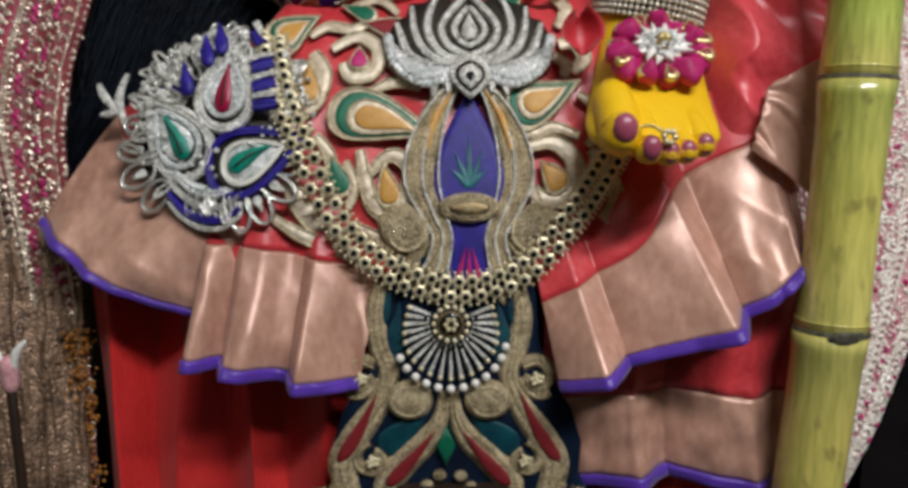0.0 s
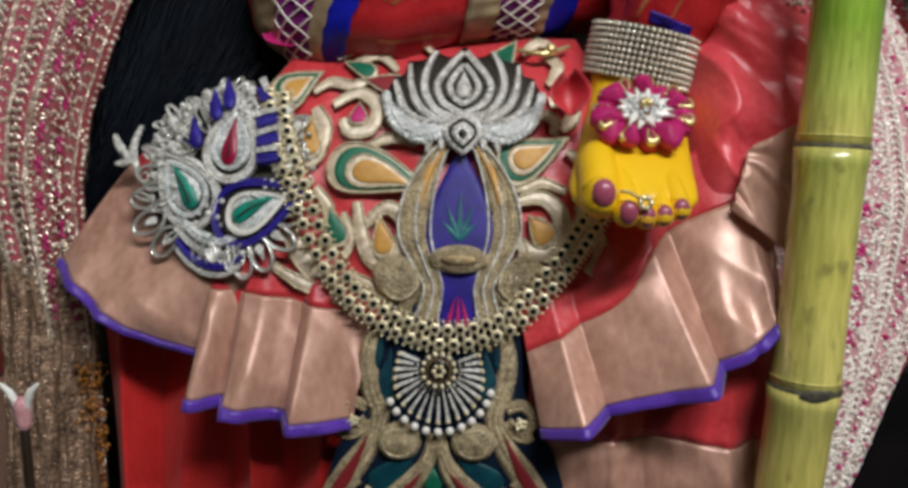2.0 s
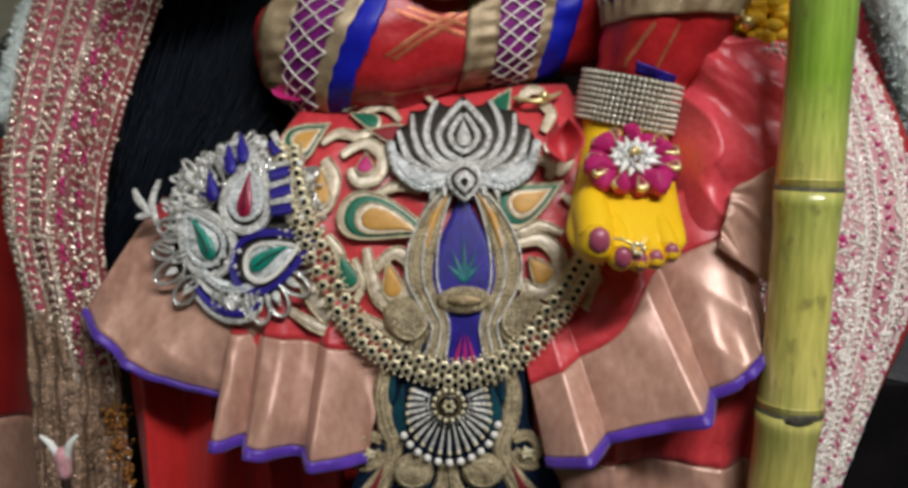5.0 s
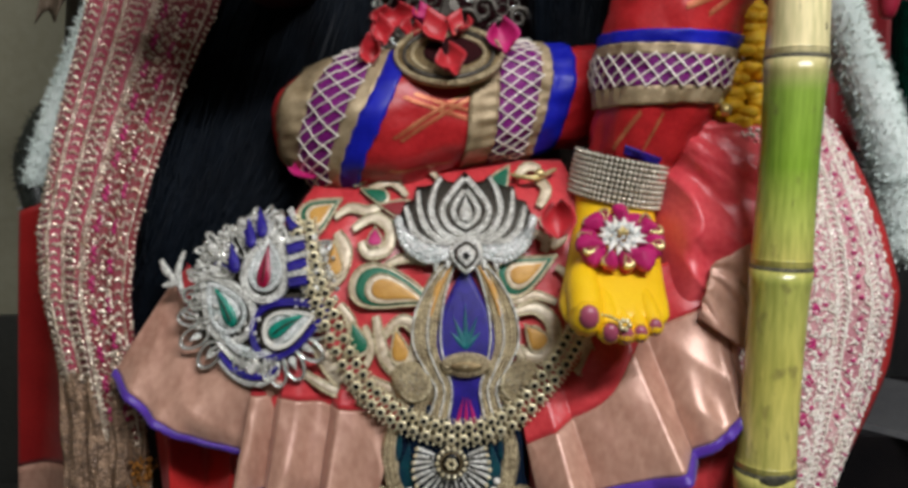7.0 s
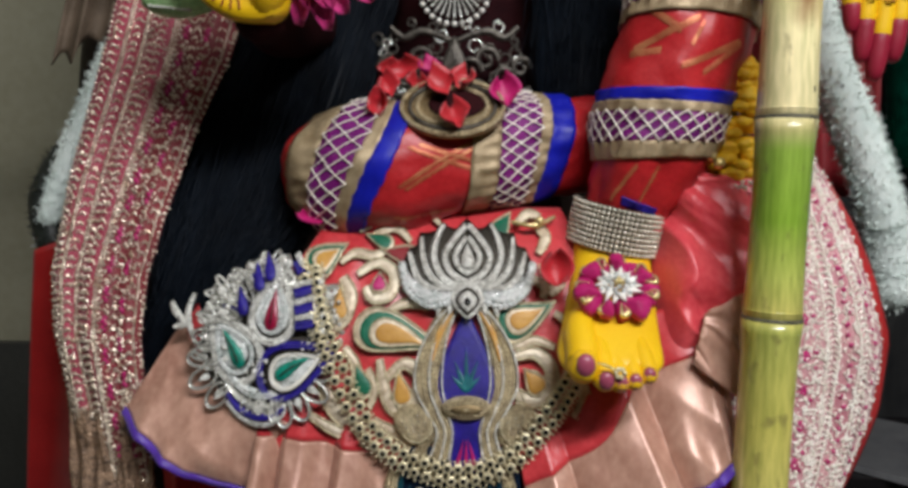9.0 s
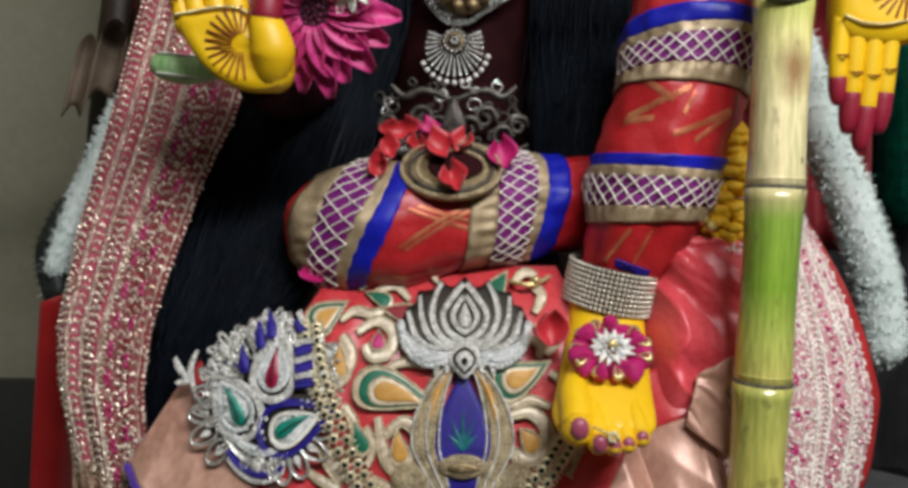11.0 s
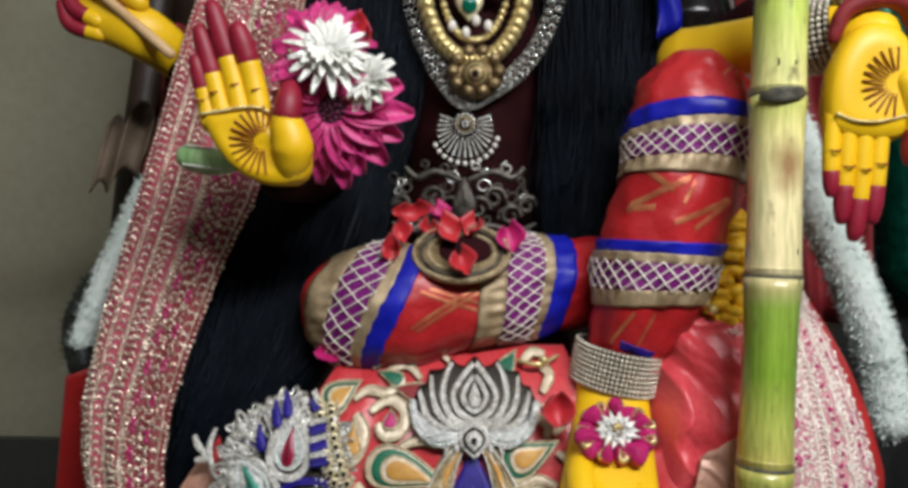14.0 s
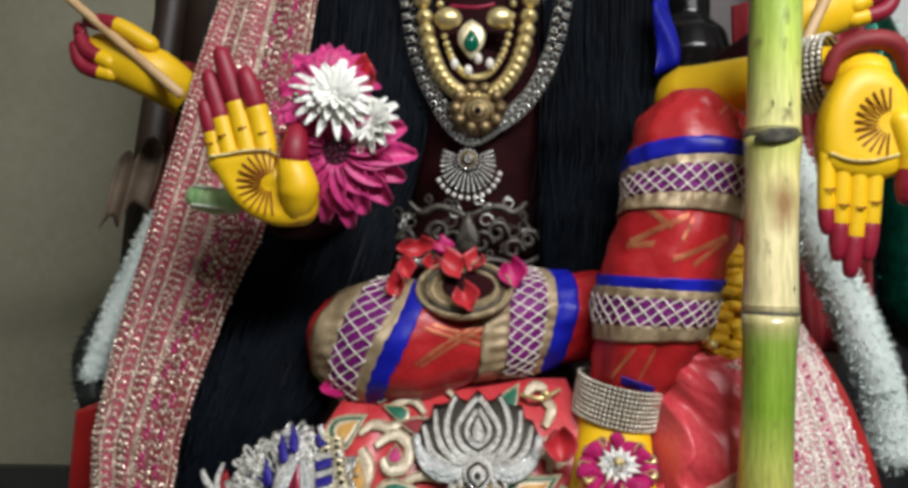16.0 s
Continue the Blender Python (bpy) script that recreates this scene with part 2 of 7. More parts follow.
RED_SILK = mat("red_silk", (0.21, 0.004, 0.005), (0.36, 0.014, 0.013), 0.36, fine=600, coarse=14, bump=0.35, relief=40, distance=0.005, sheen=0.1)
CORAL_SILK = mat("coral_silk", (0.46, 0.018, 0.026), (0.66, 0.060, 0.068), 0.36, fine=200, coarse=12, bump=0.3, relief=45, distance=0.004, sheen=0.1, spec=0.6)
DEEP_RED = mat("deep_red_silk", (0.46, 0.012, 0.012), (0.68, 0.040, 0.038), 0.32, fine=600, coarse=12, bump=0.3, relief=40, distance=0.004, sheen=0.1, stretch=(1, 1, 0.3))
PEACH = mat("peach_zari_satin", (0.40, 0.190, 0.132), (0.64, 0.375, 0.275), 0.38, metal=0.16, fine=160, coarse=7, bump=0.12, relief=60, distance=0.003, sheen=0.1, spec=0.7, stretch=(1, 1, 0.6))
PURPLE = mat("purple_piping", (0.06, 0.018, 0.26), (0.11, 0.035, 0.42), 0.4, fine=700, coarse=60, bump=0.3, sheen=0.2)
BLUE = mat("royal_blue_satin", (0.004, 0.006, 0.24), (0.010, 0.016, 0.44), 0.4, fine=700, coarse=40, bump=0.2, spec=0.3)
NAVY = mat("navy_velvet", (0.002, 0.004, 0.014), (0.003, 0.014, 0.036), 0.8, fine=500, coarse=45, bump=0.3, spec=0.15)
VIOLET = mat("violet_brocade", (0.007, 0.004, 0.12), (0.026, 0.012, 0.29), 0.42, fine=900, coarse=70, bump=0.5, spec=0.4)
MAUVE = mat("purple_brocade", (0.10, 0.004, 0.10), (0.22, 0.010, 0.18), 0.55, fine=800, coarse=60, bump=0.4, spec=0.25)
PEACOCK = mat("peacock_thread", (0.0, 0.014, 0.040), (0.002, 0.075, 0.085), 0.4, fine=800, coarse=80, bump=0.4)
TEAL = mat("teal_thread", (0.0, 0.040, 0.075), (0.004, 0.17, 0.18), 0.34, fine=800, coarse=80, bump=0.4)
GREEN = mat("green_thread", (0.0, 0.08, 0.04), (0.004, 0.17, 0.09), 0.4, fine=800, coarse=60, bump=0.4)
OCHRE = mat("ochre_thread", (0.46, 0.21, 0.03), (0.66, 0.36, 0.08), 0.45, fine=800, coarse=80, bump=0.4)
MAROON_CLOTH = mat("maroon_cloth", (0.16, 0.008, 0.012), (0.26, 0.014, 0.02), 0.6, fine=600, coarse=25, bump=0.3)
BEIGE_LACE = mat("pale_gold_satin", (0.48, 0.36, 0.24), (0.88, 0.78, 0.61), 0.46, metal=0.20, fine=260, coarse=45, bump=0.45, relief=160, distance=0.003, sheen=0.1)
EDGE_CORD = glitter("gold_edge_cord", (0.26, 0.19, 0.09), (0.86, 0.76, 0.52), 0.0011, (0.2, 0.5), 0.5, 0.8)
GOLD_BRAID = glitter("antique_gold_braid", (0.10, 0.065, 0.03), (0.66, 0.54, 0.33), 0.0011, (0.18, 0.55), 0.5, 0.9)
CREAM_BRAID = mat("cream_gold_frill", (0.25, 0.175, 0.09), (0.52, 0.40, 0.25), 0.45, metal=0.3, fine=900, coarse=60, bump=0.5)
SILVER_BEAD = glitter("silver_beading", (0.30, 0.28, 0.23), (1.0, 0.99, 0.93), 0.0017, (0.1, 0.4), 0.28, 0.9)
SILVER_DARK = mat("dark_silver_thread", (0.014, 0.011, 0.008), (0.06, 0.05, 0.036), 0.4, metal=0.6, fine=900, bump=0.5)
SILVER = mat("polished_silver", (0.50, 0.49, 0.45), (0.90, 0.89, 0.84), 0.22, metal=0.75, fine=600, coarse=80, bump=0.3)
CRYSTAL = glitter("pale_cyan_crystal", (0.38, 0.45, 0.42), (1.0, 1.0, 0.98), 0.0019, (0.06, 0.3), 0.3, 0.8)
GOLD = mat("gold_metal", (0.64, 0.48, 0.17), (0.95, 0.83, 0.46), 0.32, metal=0.75, fine=600, coarse=90, bump=0.3)
PALE_GOLD = mat("pale_gold_metal", (0.56, 0.46, 0.25), (0.95, 0.87, 0.62), 0.32, metal=0.45, fine=600, coarse=90, bump=0.3)
# silver with the dark of the waist put into its colour; rims share it
DIM_SILVER = mat("dim_silver_metal", (0.030, 0.025, 0.021), (0.15, 0.135, 0.115), 0.42, metal=0.7, fine=500, coarse=90, bump=0.5)
OLD_GOLD = mat("antique_gold_metal", (0.11, 0.075, 0.035), (0.40, 0.29, 0.15), 0.42, metal=0.8, fine=500, coarse=90, bump=0.5)
STONE_SET = mat("set_rhinestone", (0.42, 0.37, 0.28), (0.88, 0.83, 0.70), 0.2, metal=0.4, fine=700, coarse=200, bump=0.2)
BLACK_STONE = mat("black_stone", (0.003, 0.003, 0.004), (0.010, 0.008, 0.008), 0.22, fine=300, bump=0.0, spec=0.35)
RUBY = mat("ruby_velvet", (0.24, 0.002, 0.03), (0.40, 0.008, 0.06), 0.3, fine=700, bump=0.2)
EMERALD = mat("emerald_glass", (0.0, 0.05, 0.03), (0.0, 0.16, 0.09), 0.08, fine=300, bump=0.0, coat=1.0)
PEARL = mat("pearl", (0.72, 0.68, 0.60), (0.86, 0.83, 0.77), 0.2, fine=200, bump=0.0, coat=0.5)
YELLOW = mat("yellow_paint", (0.80, 0.47, 0.004), (0.86, 0.54, 0.008), 0.45, fine=300, coarse=22, bump=0.08)
ALTA = mat("maroon_finger_paint", (0.22, 0.004, 0.020), (0.30, 0.008, 0.032), 0.5, fine=400, coarse=60, bump=0.1)
NAIL = mat("plum_nail_paint", (0.28, 0.05, 0.09), (0.34, 0.07, 0.12), 0.3, fine=300, bump=0.0)
INK = mat("brown_henna_line", (0.22, 0.05, 0.004), (0.30, 0.08, 0.006), 0.6, fine=400, bump=0.0)
# black fibre with a faint blue smoke haze put into its colour
HAIR = mat("hazed_wig_fibre", (0.0016, 0.0024, 0.0042), (0.006, 0.0095, 0.0155), 0.5, fine=400, coarse=22, bump=0.3, relief=500, stretch=(1, 1, 0.25), spec=0.07)
TINSEL = mat("pale_mint_tinsel", (0.62, 0.70, 0.66), (0.84, 0.90, 0.86), 0.6, metal=0.0, fine=300, coarse=30, bump=0.2)
DARK_TINSEL = mat("black_tinsel", (0.006, 0.008, 0.008), (0.03, 0.035, 0.03), 0.35, fine=300, bump=0.2)
GREEN_TINSEL = mat("dark_green_foil", (0.0, 0.035, 0.022), (0.004, 0.12, 0.07), 0.2, metal=0.7, fine=300, coarse=60, bump=0.6, relief=200)
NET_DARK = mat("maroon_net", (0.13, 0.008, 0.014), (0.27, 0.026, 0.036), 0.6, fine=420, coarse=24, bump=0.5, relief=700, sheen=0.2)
NET = mat("pink_red_net", (0.22, 0.010, 0.034), (0.43, 0.052, 0.095), 0.6, fine=420, coarse=24, bump=0.5, relief=700, sheen=0.2)
NET_PALE = mat("rose_pink_net", (0.42, 0.11, 0.16), (0.70, 0.38, 0.39), 0.55, fine=420, coarse=24, bump=0.5, relief=700, sheen=0.2)
SEQUIN = mat("gold_sequin", (0.44, 0.31, 0.20), (0.96, 0.86, 0.72), 0.34, metal=0.6, fine=500, coarse=120, bump=0.3)
SEQUIN_PALE = mat("champagne_sequin", (0.74, 0.64, 0.54), (0.98, 0.93, 0.85), 0.34, metal=0.12, fine=500, coarse=120, bump=0.3)
MAGENTA = mat("magenta_thread", (0.36, 0.004, 0.09), (0.54, 0.015, 0.17), 0.5, fine=600, coarse=60, bump=0.3)
PETAL_MAGENTA = mat("magenta_petal", (0.40, 0.008, 0.11), (0.72, 0.045, 0.27), 0.5, fine=300, coarse=50, bump=0.2, sheen=0.2)
PETAL_DARK = mat("dark_flower_eye", (0.03, 0.003, 0.012), (0.10, 0.006, 0.035), 0.6, fine=600, bump=0.6, relief=700)
PETAL_WHITE = mat("white_petal", (0.76, 0.76, 0.68), (0.88, 0.88, 0.84), 0.5, fine=300, coarse=50, bump=0.15)
PETAL_RED = mat("red_rose_petal", (0.36, 0.006, 0.012), (0.54, 0.016, 0.028), 0.45, fine=300, coarse=60, bump=0.2, sheen=0.2)
MARIGOLD = mat("marigold_petal", (0.84, 0.42, 0.006), (0.92, 0.60, 0.02), 0.55, fine=300, coarse=80, bump=0.4)
STEM = mat("green_stem", (0.24, 0.50, 0.17), (0.56, 0.82, 0.42), 0.45, fine=300, coarse=60, bump=0.3, stretch=(1, 1, 0.2))
WOOD_STICK = mat("pale_wood", (0.48, 0.28, 0.12), (0.66, 0.46, 0.24), 0.5, fine=300, coarse=30, bump=0.2)
WALL = mat("grey_beige_wall", (0.27, 0.255, 0.175), (0.33, 0.315, 0.23), 0.75, fine=60, coarse=2.5, bump=0.15, relief=200)
WHITE_WALL = mat("white_wall_paint", (0.66, 0.68, 0.66), (0.74, 0.76, 0.74), 0.7, fine=60, coarse=2.5, bump=0.15, relief=200)
FLOOR = mat("dark_stone_floor", (0.035, 0.036, 0.034), (0.06, 0.06, 0.055), 0.5, fine=90, coarse=4, bump=0.15, relief=150)
DARK_WOOD = mat("dark_brown_wood", (0.012, 0.007, 0.005), (0.035, 0.018, 0.010), 0.5, fine=200, coarse=20, bump=0.3, stretch=(1, 1, 0.15))
BROWN_CLOTH = mat("dull_brown_gauze", (0.10, 0.07, 0.045), (0.18, 0.13, 0.09), 0.7, fine=300, coarse=30, bump=0.4)
CANE_SCAR = mat("dark_cane_scar", (0.012, 0.012, 0.010), (0.12, 0.11, 0.07), 0.65, fine=500, coarse=140, bump=0.6)
PLASTIC_GREY = mat("grey_plastic", (0.05, 0.05, 0.055), (0.10, 0.10, 0.10), 0.4, fine=200, coarse=20, bump=0.1)
BROWN_GOLD = glitter("brown_gold_zari", (0.050, 0.028, 0.020), (0.36, 0.23, 0.145), 0.0026, (0.3, 0.6), 0.4, 0.6)
TORSO = mat("dark_maroon_velvet", (0.010, 0.002, 0.003), (0.028, 0.005, 0.006), 0.8, fine=500, coarse=25, bump=0.3, spec=0.08)


def cane_material():
    """Cane rind: its colour changes along the stalk, with long streaks and specks."""
    m = mat("cane_rind", (0.4, 0.4, 0.1), (0.5, 0.5, 0.2), 0.26, fine=260, coarse=24, bump=0.12, relief=300, stretch=(1, 1, 0.12), coat=0.5)
    t = m.node_tree
    b = t.nodes["Principled BSDF"]
    co = t.nodes.new("ShaderNodeTexCoord")
    sp = t.nodes.new("ShaderNodeSeparateXYZ")
    t.links.new(co.outputs["Object"], sp.inputs[0])
    dv = t.nodes.new("ShaderNodeMath")
    dv.operation = "DIVIDE"
    dv.inputs[1].default_value = 1.21
    t.links.new(sp.outputs["Z"], dv.inputs[0])
    ramp = t.nodes.new("ShaderNodeValToRGB")
    el = ramp.color_ramp.elements
    stops = [(0.31, (0.36, 0.35, 0.08)), (0.60, (0.52, 0.46, 0.13)), (0.655, (0.34, 0.33, 0.10)), (0.672, (0.52, 0.48, 0.15)), (0.75, (0.50, 0.47, 0.12)), (0.83, (0.36, 0.39, 0.10)), (0.842, (0.54, 0.49, 0.15)), (0.875, (0.44, 0.50, 0.12)),
             (0.92, (0.19, 0.33, 0.035)), (0.978, (0.20, 0.32, 0.05)), (0.996, (0.46, 0.42, 0.20)), (1.008, (0.64, 0.58, 0.34)), (1.07, (0.70, 0.65, 0.38)), (1.13, (0.56, 0.55, 0.23)), (1.150, (0.42, 0.46, 0.13)), (1.166, (0.54, 0.54, 0.24)), (1.23, (0.36, 0.46, 0.10)), (1.32, (0.24, 0.40, 0.06))]
    el[0].position, el[0].color = 0.0, (*stops[0][1], 1)
    el[1].position, el[1].color = (stops[-1][0] - 0.31) / 1.21, (*stops[-1][1], 1)
    for z, c in stops[1:-1]:
        e = el.new((z - 0.31) / 1.21)
        e.color = (*c, 1)
    t.links.new(dv.outputs[0], ramp.inputs[0])
    noise_mix = [n for n in t.nodes if n.type == "MIX"][0]
    noise_mix.inputs[6].default_value, noise_mix.inputs[7].default_value = (0.68, 0.72, 0.55, 1), (1.62, 1.50, 1.46, 1)
    mul = t.nodes.new("ShaderNodeMix")
    mul.data_type, mul.blend_type = "RGBA", "MULTIPLY"
    mul.inputs[0].default_value = 1.0
    t.links.new(ramp.outputs[0], mul.inputs[6])
    t.links.new(noise_mix.outputs[2], mul.inputs[7])
    # brown mottles and specks in the rind
    spot = t.nodes.new("ShaderNodeTexNoise")
    spot.inputs["Scale"].default_value, spot.inputs["Detail"].default_value = 75, 5
    squash = t.nodes.new("ShaderNodeMapping")
    squash.inputs["Scale"].default_value = (1, 1, 0.55)
    t.links.new(co.outputs["Object"], squash.inputs[0])
    t.links.new(squash.outputs[0], spot.inputs["Vector"])
    rng = t.nodes.new("ShaderNodeMapRange")
    rng.inputs["From Min"].default_value, rng.inputs["From Max"].default_value = 0.60, 0.74
    rng.inputs["To Max"].default_value = 0.7
    t.links.new(spot.outputs[0], rng.inputs["Value"])
    stain = t.nodes.new("ShaderNodeMix")
    stain.data_type = "RGBA"
    stain.inputs[7].default_value = (0.13, 0.10, 0.045, 1)
    t.links.new(rng.outputs[0], stain.inputs[0])
    t.links.new(mul.outputs[2], stain.inputs[6])
    # one soft brown bruise on the pale length
    off = t.nodes.new("ShaderNodeMapping")
    off.inputs["Location"].default_value = (-0.037 / 0.013, 0.0, -0.788 / 0.026)
    off.inputs["Scale"].default_value = (1 / 0.013, 0.0, 1 / 0.026)
    t.links.new(co.outputs["Object"], off.inputs[0])
    away = t.nodes.new("ShaderNodeVectorMath")
    away.operation = "LENGTH"
    t.links.new(off.outputs[0], away.inputs[0])
    rough_edge = t.nodes.new("ShaderNodeMath")
    rough_edge.operation = "MULTIPLY_ADD"
    rough_edge.inputs[1].default_value = 1.1
    t.links.new(spot.outputs[0], rough_edge.inputs[0])
    t.links.new(away.outputs["Value"], rough_edge.inputs[2])
    near = t.nodes.new("ShaderNodeMapRange")
    near.inputs["From Min"].default_value, near.inputs["From Max"].default_value = 1.80, 0.85
    near.inputs["To Max"].default_value = 0.85
    t.links.new(rough_edge.outputs[0], near.inputs["Value"])
    bruise = t.nodes.new("ShaderNodeMix")
    bruise.data_type = "RGBA"
    bruise.inputs[7].default_value = (0.27, 0.12, 0.05, 1)
    t.links.new(near.outputs[0], bruise.inputs[0])
    t.links.new(stain.outputs[2], bruise.inputs[6])
    t.links.new(bruise.outputs[2], b.inputs["Base Color"])
    return m


CANE = cane_material()
BACKDROP_BLACK = mat("backdrop_black", (0.006, 0.006, 0.007), (0.018, 0.018, 0.018), 0.8, fine=400, coarse=20, bump=0.3, spec=0.2)
ORANGE_FRINGE = mat("faded_orange_petal", (0.20, 0.07, 0.008), (0.44, 0.17, 0.015), 0.6, fine=300, coarse=80, bump=0.4)
DRAPE_SILK = mat("soft_coral_silk", (0.64, 0.042, 0.062), (0.82, 0.120, 0.130), 0.38, fine=200, coarse=10, bump=0.08, relief=260, sheen=0.1, spec=0.5)
EMERALD_SATIN = mat("emerald_satin", (0.0, 0.12, 0.085), (0.006, 0.30, 0.21), 0.3, fine=700, coarse=90, bump=0.3)

# ---- the room ----
def slab(name, lo, hi, material, label, category):
    b = Build()
    (x0, y0, z0), (x1, y1, z1) = lo, hi
    v = [(x, y, z) for x in (x0, x1) for y in (y0, y1) for z in (z0, z1)]
    b.add(v, [(0, 1, 3, 2), (4, 6, 7, 5), (0, 4, 5, 1), (2, 3, 7, 6), (0, 2, 6, 4), (1, 5, 7, 3)])
    ob = b.done(name, material, smooth=False, base=((x0 + x1) / 2, (y0 + y1) / 2, z0))
    return tagged(ob, label, category, kind="structure")


slab("floor", (-2.0, -2.2, -0.1), (2.0, 1.45, 0.0), FLOOR, "dark grey stone floor of the room", "floor")
slab("wall_north", (-2.0, 1.45, 0.0), (0.62, 1.57, 2.7), WALL, "plain grey-beige painted wall behind the statue", "wall")
slab("wall_alcove", (0.62, 1.45, 0.0), (2.0, 1.57, 2.7), WHITE_WALL, "white painted wall beyond the seat", "wall")
slab("wall_south", (-2.0, -2.32, 0.0), (2.0, -2.2, 2.7), WALL, "plain grey-beige painted wall", "wall")
slab("wall_west", (-2.12, -2.32, 0.0), (-2.0, 1.57, 2.7), WALL, "plain grey-beige painted side wall", "wall")
slab("wall_east", (2.0, -2.32, 0.0), (2.12, 1.57, 2.7), WALL, "plain grey-beige painted wall by the entrance", "wall")
slab("ceiling", (-2.12, -2.32, 2.7), (2.12, 1.57, 2.8), WHITE_WALL, "plain white painted ceiling", "ceiling")
slab("platform", (-1.0, 0.42, 0.0), (1.0, 1.30, 0.30), FLOOR, "low dark stone platform under the seat", "platform")
slab("baseboard", (-2.0, 1.425, 0.0), (0.62, 1.447, 0.59), FLOOR, "tall dark stone skirting along the wall", "baseboard")

# unseen fittings added round the assumed lamps
for eye, target, sx, sy, watts, colour in LAMPS:
    lamp = thing("assumed_tube_light", (eye[0], eye[1], eye[2]), "assumed white tube light fitting, out of view", "lamp", "tube lights")
    m = look(eye, target)
    f = lambda a, b, c: m @ Vector((a, b, c))
    b = Build()
    b.rings([[f(-0.64, y, z) for y, z in ((-0.06, 0.01), (-0.05, 0.05), (0.05, 0.05), (0.06, 0.01))], [f(0.64, y, z) for y, z in ((-0.06, 0.01), (-0.05, 0.05), (0.05, 0.05), (0.06, 0.01))]], 0, True, True)
    b.done("housing", WHITE_WALL, lamp, smooth=False)
    for s in (-0.45, 0.45):
        q = f(s, 0, 0.05)
        Build().tube([q, (q.x, q.y, 2.7)], [0.006], 4, 8).done("hanger", SILVER, lamp)

# ---- seat behind the statue ----
seat = thing("throne_chair", (0, 0.85, 0.30), "dark brown wooden chair draped with cloth behind the statue", "chair")
Build().tube([(0, 0.80, 0.31), (0, 0.80, 0.55)], [0.30, 0.30], 4, 4, round_ends=False).done("seat_block", DARK_WOOD, seat, smooth=False)
b = Build()
b.sheet(lambda u, v: (-0.48 + 0.96 * u, 1.0 + 0.05 * (u - 0.5) ** 2, 0.31 + 1.25 * v), 10, 10, 0.03)
b.done("backrest", DARK_WOOD, seat)
for s in (-1, 1):
    Build().tube([(s * 0.50, 0.98, 0.31), (s * 0.50, 0.98, 0.9), (s * 0.46, 0.99, 1.3), (s * 0.42, 1.0, 1.6)], [0.026, 0.028, 0.024, 0.02], 20, 10).done("post", DARK_WOOD, seat)

# ---- the statue: one plain mesh ----
st = Build()
# torso and shoulders
st.tube([(0.01, 0.88, 0.62), (0.01, 0.89, 0.95), (0.01, 0.90, 1.10), (0.01, 0.91, 1.28), (0.01, 0.93, 1.42)], [0.17, 0.118, 0.090, 0.105, 0.085], 30, 24, 2)
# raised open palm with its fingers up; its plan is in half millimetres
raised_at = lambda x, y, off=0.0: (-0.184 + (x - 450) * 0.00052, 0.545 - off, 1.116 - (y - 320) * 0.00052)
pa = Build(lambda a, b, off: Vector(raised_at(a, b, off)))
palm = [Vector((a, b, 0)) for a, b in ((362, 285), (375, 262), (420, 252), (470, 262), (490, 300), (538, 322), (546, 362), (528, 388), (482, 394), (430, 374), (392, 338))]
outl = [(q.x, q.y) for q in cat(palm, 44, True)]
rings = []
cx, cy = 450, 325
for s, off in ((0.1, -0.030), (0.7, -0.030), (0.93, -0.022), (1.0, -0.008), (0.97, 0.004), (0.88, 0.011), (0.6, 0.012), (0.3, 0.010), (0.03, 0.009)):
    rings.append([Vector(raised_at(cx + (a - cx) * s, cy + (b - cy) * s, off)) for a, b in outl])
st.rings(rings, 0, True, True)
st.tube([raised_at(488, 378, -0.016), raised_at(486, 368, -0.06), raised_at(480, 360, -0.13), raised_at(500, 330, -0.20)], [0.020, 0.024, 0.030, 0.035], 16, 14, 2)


def finger(pts, r, share, seg=12, n=18):
    """A finger whose outer share is painted maroon."""
    c = cat(pts, n)
    k = int(n * (1 - share))
    st.tube(c[:k + 1], [r * 1.06, r * 1.0], k + 1, seg, 0)
    st.tube(c[k:], [r * 1.03, r * 1.0, r * 0.78], n - k, seg, 1)


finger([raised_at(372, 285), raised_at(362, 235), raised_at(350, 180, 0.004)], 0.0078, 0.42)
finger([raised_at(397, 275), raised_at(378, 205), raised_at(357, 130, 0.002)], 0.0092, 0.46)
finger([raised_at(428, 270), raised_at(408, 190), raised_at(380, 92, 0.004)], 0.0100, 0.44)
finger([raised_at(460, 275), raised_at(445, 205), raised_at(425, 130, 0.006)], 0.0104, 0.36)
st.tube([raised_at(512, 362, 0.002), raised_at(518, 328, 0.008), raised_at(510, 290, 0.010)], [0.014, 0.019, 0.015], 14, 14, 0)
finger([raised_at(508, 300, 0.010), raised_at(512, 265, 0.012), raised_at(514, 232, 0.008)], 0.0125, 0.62)
